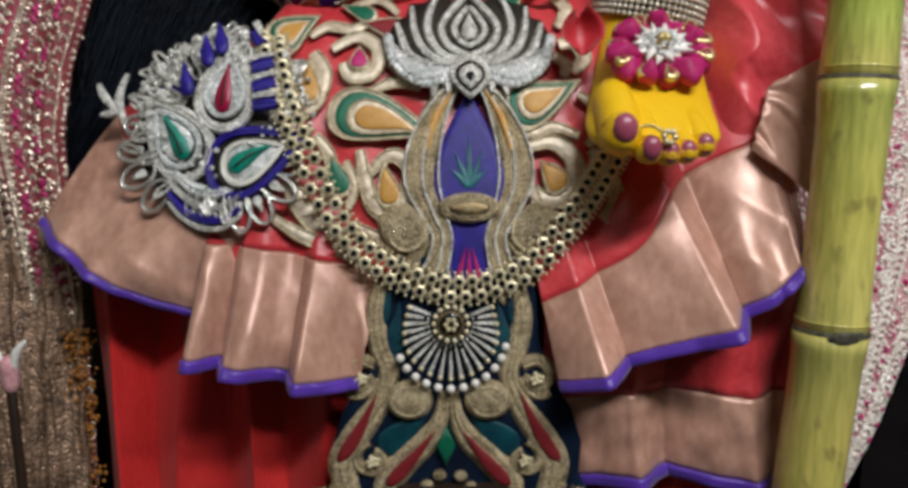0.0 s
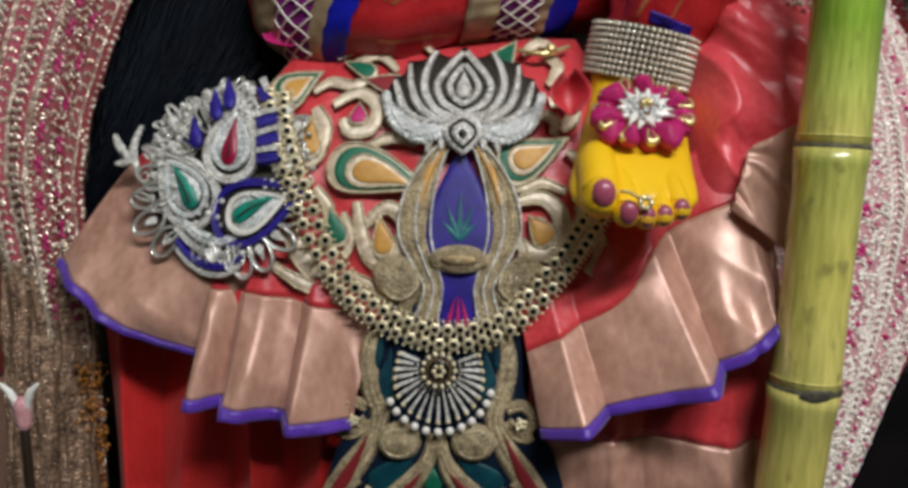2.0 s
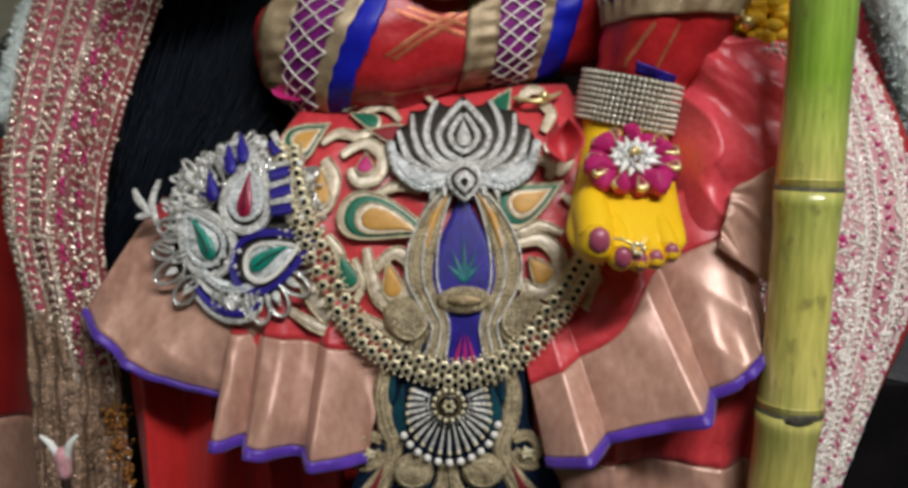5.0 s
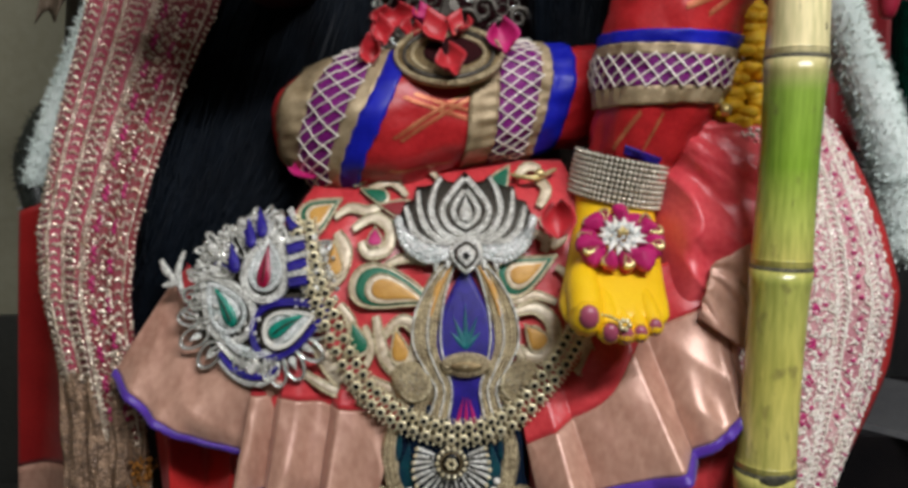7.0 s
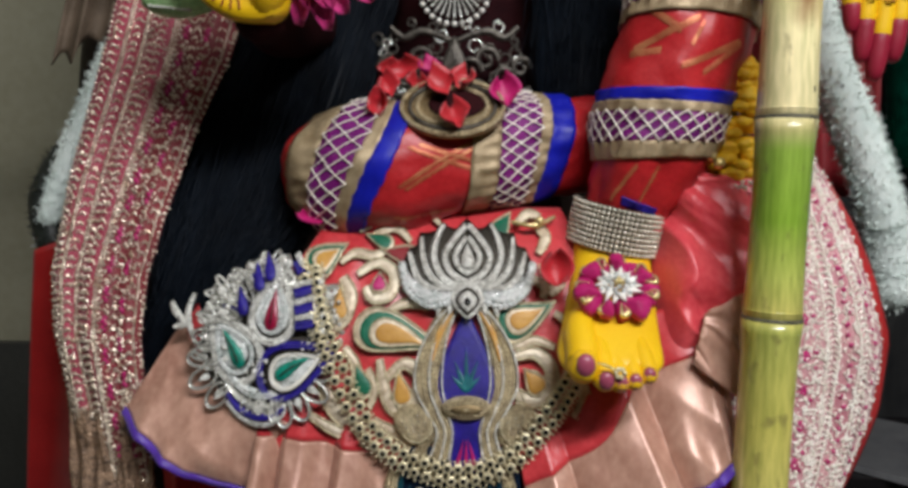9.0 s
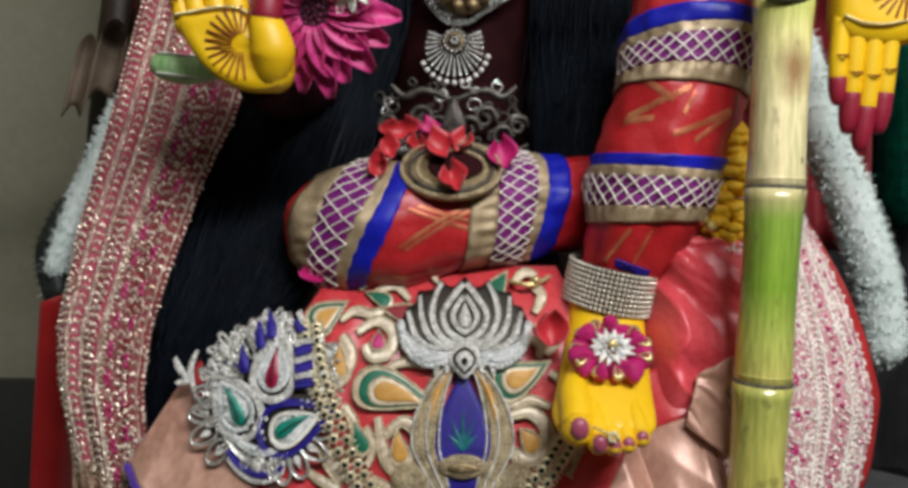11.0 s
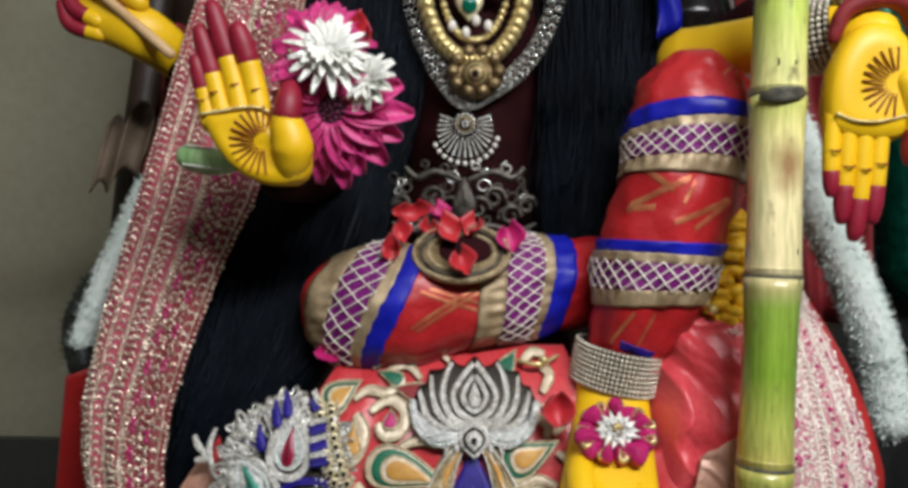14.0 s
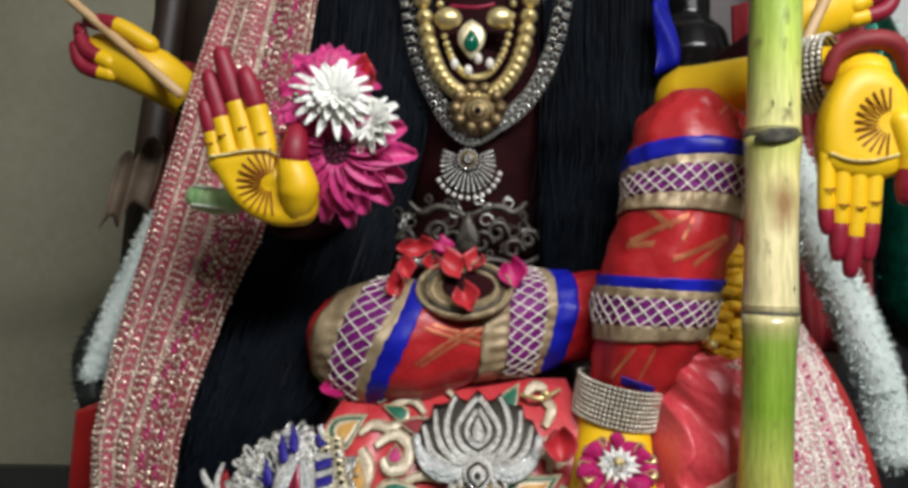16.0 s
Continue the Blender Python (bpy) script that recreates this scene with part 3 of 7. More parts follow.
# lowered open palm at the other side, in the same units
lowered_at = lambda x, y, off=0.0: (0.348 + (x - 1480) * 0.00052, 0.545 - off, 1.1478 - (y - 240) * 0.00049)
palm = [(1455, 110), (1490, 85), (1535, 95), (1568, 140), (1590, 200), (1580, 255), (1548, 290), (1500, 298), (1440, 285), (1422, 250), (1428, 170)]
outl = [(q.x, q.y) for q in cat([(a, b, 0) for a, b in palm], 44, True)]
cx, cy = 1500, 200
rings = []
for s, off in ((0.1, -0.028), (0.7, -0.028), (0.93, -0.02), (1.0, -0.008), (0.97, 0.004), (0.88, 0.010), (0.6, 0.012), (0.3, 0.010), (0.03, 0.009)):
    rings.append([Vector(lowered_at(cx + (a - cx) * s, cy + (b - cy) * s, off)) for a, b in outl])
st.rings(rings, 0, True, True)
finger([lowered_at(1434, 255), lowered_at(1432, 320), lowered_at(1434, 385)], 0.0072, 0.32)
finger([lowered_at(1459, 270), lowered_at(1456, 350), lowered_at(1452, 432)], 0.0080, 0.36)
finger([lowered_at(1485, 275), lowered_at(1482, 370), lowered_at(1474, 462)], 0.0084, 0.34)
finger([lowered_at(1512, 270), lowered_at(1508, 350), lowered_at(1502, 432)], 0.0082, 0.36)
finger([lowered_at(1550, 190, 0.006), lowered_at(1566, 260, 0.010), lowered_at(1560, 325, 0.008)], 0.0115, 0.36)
# forearm to the lowered palm
st.tube([(0.240, 0.700, 1.222), (0.258, 0.685, 1.224), (0.285, 0.66, 1.227), (0.335, 0.61, 1.228), (0.365, 0.565, 1.216)], [0.034, 0.031, 0.028, 0.026, 0.024], 26, 16, 0)
# rear pinching fists, each painted maroon at the tips
for s, (hx, hy, hz) in ((1, (-0.398, 0.77, 1.285)), (-1, (0.385, 0.70, 1.325))):
    at = lambda a, b, off=0.0: (hx + s * a, hy - off, hz + b)
    st.tube([at(0.05, -0.045, -0.04), at(0.02, -0.02), at(-0.02, -0.004), at(-0.045, 0.01)], [0.026, 0.031, 0.028, 0.02], 16, 14, 0, squash=0.7, up=(0, 1, 0))
    finger([at(0.02, 0.012, 0.015), at(-0.015, 0.032, 0.022), at(-0.052, 0.04, 0.016)], 0.0105, 0.5)
    finger([at(-0.03, -0.008, 0.012), at(-0.058, 0.008, 0.012), at(-0.068, 0.034, 0.008)], 0.0095, 0.75)
    finger([at(-0.03, -0.022, 0.008), at(-0.062, -0.012, 0.010), at(-0.074, 0.012, 0.008)], 0.0090, 0.75)
    st.tube([at(0.05, -0.045, -0.04), at(0.08, -0.07, -0.10), at(0.10, -0.10, -0.18)], [0.027, 0.03, 0.034], 12, 14, 2)
# foot with its toes
foot = [(0.150, 0.640, 0.900), (0.149, 0.622, 0.868), (0.143, 0.590, 0.842), (0.137, 0.560, 0.822), (0.133, 0.538, 0.809), (0.132, 0.520, 0.800)]
cf = cat(foot, 18)
rings = []
for i, q in enumerate(cf):
    t = i / 17
    rx, rz = 0.034 + 0.0120 * min(1.0, t * 1.2) - 0.004 * t ** 6, 0.029 - 0.0175 * t
    tan = (cf[min(i + 1, 17)] - cf[max(i - 1, 0)]).normalized()
    up = Vector((1, 0, 0)).cross(tan).normalized()
    rings.append([q + Vector((1, 0, 0)) * rx * math.copysign(abs(math.cos(a)) ** 0.92, math.cos(a)) + up * rz * math.sin(a) for a in (2 * math.pi * j / 24 for j in range(24))])
for k, sc in ((0.004, 0.94), (0.008, 0.82), (0.011, 0.58), (0.013, 0.25)):
    rings.append([cf[-1] + tan * k + (q - cf[-1]) * sc for q in rings[17]])
st.rings(rings, 0, True, True)
TOES = ((0.106, 0.794, 0.0128, 0.505), (0.1225, 0.786, 0.0090, 0.500), (0.1350, 0.784, 0.0080, 0.501), (0.1465, 0.785, 0.0078, 0.503), (0.1585, 0.789, 0.0078, 0.507))
for x, z, r, y in TOES:
    x0 = 0.132 + (x - 0.132) * 0.95
    st.tube([(0.136 + (x0 - 0.132) * 0.75, y + 0.066, z + 0.038), (0.132 + (x0 - 0.132) * 0.95, y + 0.040, z + 0.029), (x0, y + 0.019, z + 0.019), (x, y + 0.003, z + 0.008), (x, y - 0.002, z + r * 0.9)], [r * 1.0, r * 1.12, r * 1.12, r * 1.1, r * 0.95], 16, 12, 0)
    st.ball((x, y - r * (0.72 if r > 0.01 else 0.66), z + r * 0.98), r * (0.78 if r > 0.01 else 0.90), 12, 3, (0.84, 0.60, 0.98))
statue = st.done("statue", [YELLOW, ALTA, TORSO, NAIL], base=(0, 0.85, 0.55))
tagged(statue, "seated plain yellow-painted statue with maroon-dipped fingertips", "statue")


def sunburst(at, m, r0, r1, a0, a1, n):
    """Painted rays on a palm."""
    t = thing("palm_sunburst", at, "brown painted sunburst pattern on a yellow palm", "painted pattern", "palm patterns")
    b = Build(m)
    for i in range(n):
        a = radians(a0 + (a1 - a0) * i / (n - 1))
        b.ribbon([(r0 * math.cos(a), r0 * math.sin(a)), (r1 * math.cos(a), r1 * math.sin(a))], [0.0009, 0.0022], 0.0008, 0, 4)
    b.done("ray_lines", INK, t)


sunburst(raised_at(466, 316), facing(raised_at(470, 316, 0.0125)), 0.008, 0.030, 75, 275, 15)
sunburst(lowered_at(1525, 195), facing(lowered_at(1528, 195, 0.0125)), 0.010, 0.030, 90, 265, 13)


def chain(pts, label, n, r, material=GOLD):
    """A fine bead chain."""
    t = thing("bead_chain", pts[0], label, "jewellery", "bead chains")
    c = cat(pts, n)
    b = Build()
    for q in c:
        b.ball(q, r, 6)
    b.done("beads", material, t)
    Build().tube(pts, [r * 0.4], 20, 5).done("thread", material, t)


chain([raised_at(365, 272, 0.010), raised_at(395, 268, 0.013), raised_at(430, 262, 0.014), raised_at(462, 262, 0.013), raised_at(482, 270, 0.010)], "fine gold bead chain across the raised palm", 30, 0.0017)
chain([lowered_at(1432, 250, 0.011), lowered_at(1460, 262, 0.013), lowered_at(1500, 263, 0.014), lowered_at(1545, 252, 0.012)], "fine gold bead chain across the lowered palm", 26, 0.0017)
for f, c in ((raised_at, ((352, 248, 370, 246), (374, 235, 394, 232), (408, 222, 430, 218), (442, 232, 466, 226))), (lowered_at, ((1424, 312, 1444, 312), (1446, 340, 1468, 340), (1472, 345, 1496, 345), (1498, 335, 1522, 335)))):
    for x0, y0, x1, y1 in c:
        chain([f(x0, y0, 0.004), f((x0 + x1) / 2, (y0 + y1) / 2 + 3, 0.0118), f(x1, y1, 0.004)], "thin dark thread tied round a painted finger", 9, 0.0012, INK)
toe = thing("toe_ring", (0.13, 0.50, 0.806), "small gold toe ring with a stone flower", "jewellery")
b = Build()
for q in cat([(0.113, 0.508, 0.806), (0.120, 0.4905, 0.8085), (0.1275, 0.4895, 0.805)], 12):
    b.ball(q, 0.0013, 6)
b.done("band", GOLD, toe)
b = Build()
for k in range(6):
    b.ball((0.1325 + 0.0035 * math.cos(k), 0.491, 0.8015 + 0.0035 * math.sin(k)), 0.0022, 6)
b.done("stone_flower", PALE_GOLD, toe)

# ---- leggings on both legs ----
def legging(name, axis, radii, folds, label, at):
    t = thing(name, at, label, "garment", "leggings")
    c = cat(axis, 60)
    rr = [float(np.interp(i / 59, np.linspace(0, 1, len(radii)), radii)) for i in range(60)]

    def on(s, a, off=0.0):
        s = min(max(s, 0.0), 1.0) * 59
        i = min(int(s), 58)
        u = s - i
        q = c[i].lerp(c[i + 1], u)
        tan = (c[min(i + 2, 59)] - c[max(i - 1, 0)]).normalized()
        side = tan.cross(Vector((0, 1, 0))).normalized()
        out = side.cross(tan).normalized()
        if out.y > 0:
            out = -out
        r = rr[i] * (1 - u) + rr[i + 1] * u + off
        r += folds * noise.noise(Vector((s * 0.15, math.cos(a) * 1.6, math.sin(a) * 1.6))) + folds * 0.4 * noise.noise(Vector((s * 0.5, math.cos(a) * 4, math.sin(a) * 4 + 7)))
        return q + (side * math.sin(a) + out * math.cos(a)) * r
    return t, on


def leg_cloth(t, on, material):
    b = Build()
    rings = []
    for i in range(61):
        s = i / 60
        rings.append([on(s, 2 * math.pi * j / 72) for j in range(72)])
    b.rings(rings, 0, True, True)
    b.done("cloth", material, t)


def leg_band(t, on, s0, s1, slant, off, material, name, arc=2.2, ripple=0.0, curve=0.0):
    """A band round the leg; slant: how far its ends shift along the leg."""
    b = Build()
    f = lambda u, v: on(s0 + (s1 - s0) * u + slant * math.sin((v - 0.5) * 2 * arc) + curve * (1 - math.cos((v - 0.5) * 2 * arc)), (v - 0.5) * 2 * arc, off + ripple * math.sin(v * 130) * u)
    b.sheet(f, 6, 150 if ripple else 60, 0.0015)
    return b.done(name, material, t)


def leg_lattice(t, on, s0, s1, slant, off, count, arc=2.2, curve=0.0):
    """Silver cords crossing over a band."""
    b = Build()
    f = lambda u, v: on(s0 + (s1 - s0) * u + slant * math.sin(v) + curve * (1 - math.cos(v)), v, off)
    for k in range(count):
        for d in (-1, 1):
            v0 = -arc + 2 * arc * k / count
            step = 2 * arc / count * 2.0
            pts = [f(i / 6, v0 + d * step * (i / 6)) for i in range(7)]
            b.tube(pts, [0.0008], 7, 5)
    b.done("lattice_cord", SEQUIN_PALE, t, "pale silver lattice cord")


def leg_weave(t, on, cells, off=0.0004):
    """Woven gold lozenges in the silk, as flat raised threads."""
    for (s0, a0, s1, a1) in cells:
        rows = []
        for i in range(9):
            u = i / 8
            s, a = s0 + (s1 - s0) * u, a0 + (a1 - a0) * u
            ds, da = (s1 - s0), (a1 - a0)
            w = 0.055
            k = math.hypot(ds, da * 0.25) or 1
            rows.append([on(s - da * 0.25 / k * w * 0.12, a + ds / k * w * 0.5, off), on(s, a, off + 0.0003), on(s + da * 0.25 / k * w * 0.12, a - ds / k * w * 0.5, off)])
        Build().rings(rows, 0, False).done("woven_motif", ZARI, t, "dull gold woven motif")


ZARI = mat("dull_gold_zari", (0.42, 0.06, 0.03), (0.52, 0.21, 0.09), 0.4, metal=0.4, fine=900, coarse=80, bump=0.4)
BRIGHT_RED = mat("bright_red_silk", (0.34, 0.006, 0.010), (0.52, 0.022, 0.026), 0.40, fine=300, coarse=16, bump=0.35, relief=50, distance=0.004)

# folded leg across the lap
t, on = legging("folded_legging", [(-0.142, 0.70, 0.950), (-0.125, 0.690, 0.952), (-0.06, 0.672, 0.957), (0.05, 0.686, 0.975), (0.16, 0.72, 0.985)], [0.035, 0.062, 0.066, 0.052, 0.045], 0.006,
                "bright red silk legging with purple lattice and blue bands", (0, 0.68, 0.90))
leg_cloth(t, on, BRIGHT_RED)
leg_band(t, on, 0.16, 0.33, 0.085, 0.002, CREAM_BRAID, "cream_frill", ripple=0.0008)
leg_band(t, on, 0.325, 0.435, 0.085, 0.003, MAUVE, "purple_band")
leg_lattice(t, on, 0.325, 0.435, 0.085, 0.0045, 19)
leg_band(t, on, 0.43, 0.46, 0.085, 0.0035, CREAM_BRAID, "cream_edge")
leg_band(t, on, 0.46, 0.505, 0.085, 0.003, BLUE, "blue_band")
leg_band(t, on, 0.660, 0.715, 0.028, 0.003, CREAM_BRAID, "cream_frill", ripple=0.0012)
leg_band(t, on, 0.715, 0.790, 0.028, 0.003, MAUVE, "purple_band")
leg_lattice(t, on, 0.715, 0.790, 0.028, 0.0045, 19)
leg_band(t, on, 0.788, 0.808, 0.028, 0.0035, CREAM_BRAID, "cream_edge", ripple=0.0006)
leg_band(t, on, 0.808, 0.850, 0.028, 0.003, BLUE, "blue_band")
leg_weave(t, on, [(0.55, 0.30, 0.68, -0.30), (0.57, 0.33, 0.70, -0.24), (0.53, -0.32, 0.70, 0.25), (0.52, -0.26, 0.68, 0.30), (0.50, -0.75, 0.62, -0.95), (0.58, 0.75, 0.66, 0.95)])
# upright leg with the foot below it
AXIS_UP = [(0.1659, 0.6420, 0.8921), (0.1680, 0.6400, 0.9219), (0.1854, 0.6360, 0.9810), (0.2007, 0.6360, 1.0333), (0.2191, 0.6360, 1.0968), (0.2289, 0.6420, 1.1549), (0.2364, 0.6500, 1.1850), (0.2419, 0.6580, 1.1992)]
t, on = legging("upright_legging", AXIS_UP, [0.028, 0.040, 0.058, 0.059, 0.060, 0.062, 0.050, 0.026], 0.007, "bright red silk legging with two purple lattice bands", (0.16, 0.64, 0.90))
leg_cloth(t, on, BRIGHT_RED)
for edges, slant, cv in (((0.265, 0.300, 0.368, 0.390, 0.421), -0.040, -0.006), ((0.563, 0.598, 0.656, 0.673, 0.714), -0.020, -0.020)):
    a, c, d, e, g = edges
    leg_band(t, on, a, c, slant, 0.003, CREAM_BRAID, "cream_frill", 2.2, 0.0012, cv)
    leg_band(t, on, c, d, slant, 0.003, MAUVE, "purple_band", 2.2, 0, cv)
    leg_lattice(t, on, c, d, slant, 0.0045, 19, 2.2, cv)
    leg_band(t, on, d - 0.002, e, slant, 0.0035, CREAM_BRAID, "cream_edge", 2.2, 0.0006, cv)
    leg_band(t, on, e, g, slant, 0.003, BLUE, "blue_band", 2.2, 0, cv)
leg_weave(t, on, [(0.47, 0.9, 0.55, 0.1), (0.48, 0.5, 0.46, 0.95), (0.46, 0.15, 0.53, -0.6), (0.50, 0.10, 0.545, 0.02), (0.46, -0.2, 0.53, -0.65), (0.52, 0.3, 0.55, 0.9), (0.17, 0.05, 0.25, -0.05), (0.16, 0.6, 0.24, 0.3), (0.80, -0.15, 0.88, -0.35), (0.80, -0.6, 0.88, -0.38)])
leg_band(t, on, 0.150, 0.170, 0.010, 0.0012, VIOLET, "violet_hem", 0.40)


# ---- stone-set bangles ----
def bangle(name, at, axis, rx, ry, wide, rows, count, label):
    """A cuff of many small stones in rows round an axis."""
    t = thing(name, at, label, "jewellery", "stone bangles")
    ax = Vector(axis).normalized()
    s = ax.cross(Vector((0, 1, 0))).normalized()
    w = s.cross(ax).normalized()
    at = Vector(at)
    b, back = Build(), Build()
    rings = []
    for i in range(3):
        h = (i / 2 - 0.5) * wide
        rings.append([at + ax * h + s * rx * math.cos(a) + w * ry * math.sin(a) for a in (2 * math.pi * j / 48 for j in range(48))])
    back.rings(rings, 0, True)
    back.done("cuff", SILVER_DARK, t)
    for i in range(rows):
        h = ((i + 0.5) / rows - 0.5) * wide
        for j in range(count):
            a = 2 * math.pi * (j + 0.5 * (i % 2) * 0) / count
            q = at + ax * h + s * (rx + 0.0008) * math.cos(a) + w * (ry + 0.0008) * math.sin(a)
            b.ball(q, wide / rows * 0.44, 8)
    ob = b.done("stones", STONE_SET, t, "rows of glittering stones")
    tagged(ob, kind="stuff")
    return t


bangle("stone_anklet", (0.1555, 0.640, 0.904), (0.20, -0.05, 1), 0.0425, 0.0445, 0.042, 9, 60, "wide glittering stone anklet above the yellow foot")
bangle("stone_bangle", (0.336, 0.612, 1.227), (1, -0.9, 0.1), 0.034, 0.034, 0.046, 8, 38, "wide glittering stone bangle on the wrist")
cuff = thing("maroon_cuff", (0.36, 0.58, 1.24), "rolled maroon cloth cuff at the wrist", "garment")
Build().tube([(0.330, 0.560, 1.214), (0.338, 0.556, 1.236), (0.362, 0.550, 1.246), (0.388, 0.551, 1.240), (0.404, 0.560, 1.212)], [0.006, 0.008, 0.009, 0.009, 0.006], 24, 10).done("roll", MAROON_CLOTH, cuff)

# ---- jewelled flower on the foot ----
orn = thing("anklet_flower", (0.143, 0.552, 0.858), "magenta and gold cloth flower with crystal centre", "jewellery")
pl = facing((0.141, 0.556, 0.857), 38)
b = Build(pl)
for k in range(13):
    a = 360 / 13 * k
    x, y = 0.027 * math.cos(radians(a)) * (1 + 0.08 * math.sin(k * 5)), 0.020 * math.sin(radians(a)) * (1 + 0.10 * math.sin(k * 3))
    Build(pl).pad(leaf(x, y, 0.021 + 0.004 * math.sin(k * 11), 0.013 + 0.004 * (k % 3), a + 90 + 28 * math.sin(k * 7), 0, 18, 0.6), -0.003 + 0.005 * (k % 2), 0.007, 0.6, 0.7).done("petal", MAGENTA, orn)
for k in range(11):
    a = radians(360 / 11 * k + 14)
    x, y = 0.030 * math.cos(a), 0.023 * math.sin(a)
    g = Build(pl).pad(leaf(x, y, 0.014, 0.010, math.degrees(a) + 90 + 20 * math.sin(k * 4), 0, 16), 0.005, 0.003, 0.8, 0.2).done("gold_drop", GOLD, orn)
    Build(pl).pad(leaf(x, y, 0.008, 0.0048, math.degrees(a) + 90 + 20 * math.sin(k * 4), 0, 12), 0.0085, 0.001).done("stone", MAROON_CLOTH, g)
for k in range(26):
    a, r = k * 2.4, 0.0155 * math.sqrt(k / 26)
    b.ball(pl(r * math.cos(a), r * 0.8 * math.sin(a), 0.008 + 0.004 * (1 - k / 26)), 0.0024, 8)
b.done("crystal_centre", CRYSTAL, orn)
for k in range(14):
    a = radians(360 / 14 * k)
    Build(pl).pad(leaf(0.0145 * math.cos(a), 0.0125 * math.sin(a), 0.014 + 0.003 * math.sin(k * 5), 0.006, math.degrees(a) - 90 + 10 * math.sin(k * 3), 0, 14), 0.006 + 0.002 * (k % 2), 0.0025).done("crystal_ray", PEARL, orn)
for k in range(3):
    Build(pl).ball(pl(0.002 * k - 0.002, 0.002 * (k % 2), 0.0145), 0.0028, 8).done("gold_bead", GOLD, orn)

# ---- sarees and skirts ----
skirt = thing("saree_skirt", (0, 0.62, 0.31), "coral red silk saree spread over the lap in pleats", "garment")
b = Build()
LX0 = lambda z: float(np.interp(z, [0.70, 0.78, 0.84, 0.88, 0.93], [-0.185, -0.195, -0.175, -0.140, -0.110]))
LX1 = lambda z: float(np.interp(z, [0.70, 0.80, 0.88, 0.93], [0.19, 0.17, 0.125, 0.10]))
b.sheet(lambda u, v: (LX0(0.70 + 0.22 * v) + (LX1(0.70 + 0.22 * v) - LX0(0.70 + 0.22 * v)) * u, lap_y(0.70 + 0.22 * v) + 0.004 + 0.03 * max(0, v - 0.86) + 0.0025 * math.sin(u * 46 + v * 3) * (1 - v) ** 0.5, 0.70 + 0.22 * v), 120, 30)
b.done("lap_cloth", CORAL_SILK, skirt)


def under_pleats(u, v):
    x = -0.275 + 0.56 * u
    z = 0.31 + 0.42 * v
    d = abs(((u * 10.5 + 0.25 * math.sin(u * 9) + 0.05 * math.sin(v * 4)) % 1) - 0.5) * 2
    return (x + 0.006 * math.sin(u * 30 + v * 4), 0.580 + 0.030 * d ** 0.8 + 0.010 * math.sin(u * 14) - 0.018 * (1 - v) + 0.004 * noise.noise(Vector((u * 22, v * 4, 0.5))), z)


Build().sheet(under_pleats, 240, 16).done("under_pleats", DEEP_RED, skirt)


def ruled(top, bottom, depth, wave):
    """A cloth between two curves; wave(u, v) pushes it out towards the front."""
    def f(u, v):
        a, c = Vector(cat_at(top, u)), Vector(cat_at(bottom, u))
        q = a.lerp(c, v)
        q.y -= wave(u, v) + depth * v + v * (0.008 * noise.noise(Vector((u * 5 + a.x * 9, v * 2.0, 1.0))) + 0.0045 * (1 - 2 * abs(noise.noise(Vector((u * 3.2 - v * 2.4 + a.x * 5, v * 1.6 + u * 1.5, 5.0))))) + 0.0012 * noise.noise(Vector((u * 13, v * 5, 4.0))))
        return q
    return f


def cat_at(pts, t):
    p = [Vector(q) for q in pts]
    s = t * (len(p) - 1)
    k = min(int(s), len(p) - 2)
    u = s - k
    a, b, c, d = p[max(k - 1, 0)], p[k], p[k + 1], p[min(k + 2, len(p) - 1)]
    return 0.5 * (2 * b + (c - a) * u + (2 * a - 5 * b + 4 * c - d) * u * u + (3 * b - a - 3 * c + d) * u ** 3)


def saw(u, n, soft=0.15):
    s = (u * n) % 1
    return s / (1 - soft) if s < 1 - soft else (1 - s) / soft


def ruffle(name, label, top, bottom, red_to, wave, nu=80, group="saree borders"):
    """One spread saree border: red silk above, peach zari, a purple edge."""
    at = Vector(bottom[0])
    t = thing(name, at, label, "garment", group)
    f = ruled(top, bottom, 0.0, wave)
    sub = lambda v0, v1, off=0.0: (lambda u, v: f(u, v0(u) + (v1(u) - v0(u)) * v) - Vector((0, off, 0)))
    edge = lambda u: red_to(u)
    one, hem = (lambda u: 0.945), (lambda u: 1.0)
    zero = lambda u: 0.0
    Build().sheet(sub(zero, edge), nu, 14).done("silk", CORAL_SILK, t)
    Build().sheet(sub(edge, one), nu, 30).done("zari_border", PEACH, t)
    Build().sheet(sub(one, hem, 0.001), nu, 3, 0.003).done("piping", PURPLE, t)
    return t


# outer border, swept back at the hip
ruffle("saree_border", "peach zari saree border with purple edge over the hip",
       [(-0.250, 0.645, 0.828), (-0.222, 0.610, 0.798), (-0.185, 0.578, 0.762), (-0.140, 0.565, 0.742)],
       [(-0.306, 0.590, 0.733), (-0.262, 0.568, 0.703), (-0.215, 0.556, 0.680), (-0.160, 0.556, 0.664)],
       lambda u: 0.16 + 0.05 * math.sin(u * 5), lambda u, v: 0.010 * math.sin(u * 4.2 + 0.4) * v + 0.004 * math.sin(u * 9 + v * 4))
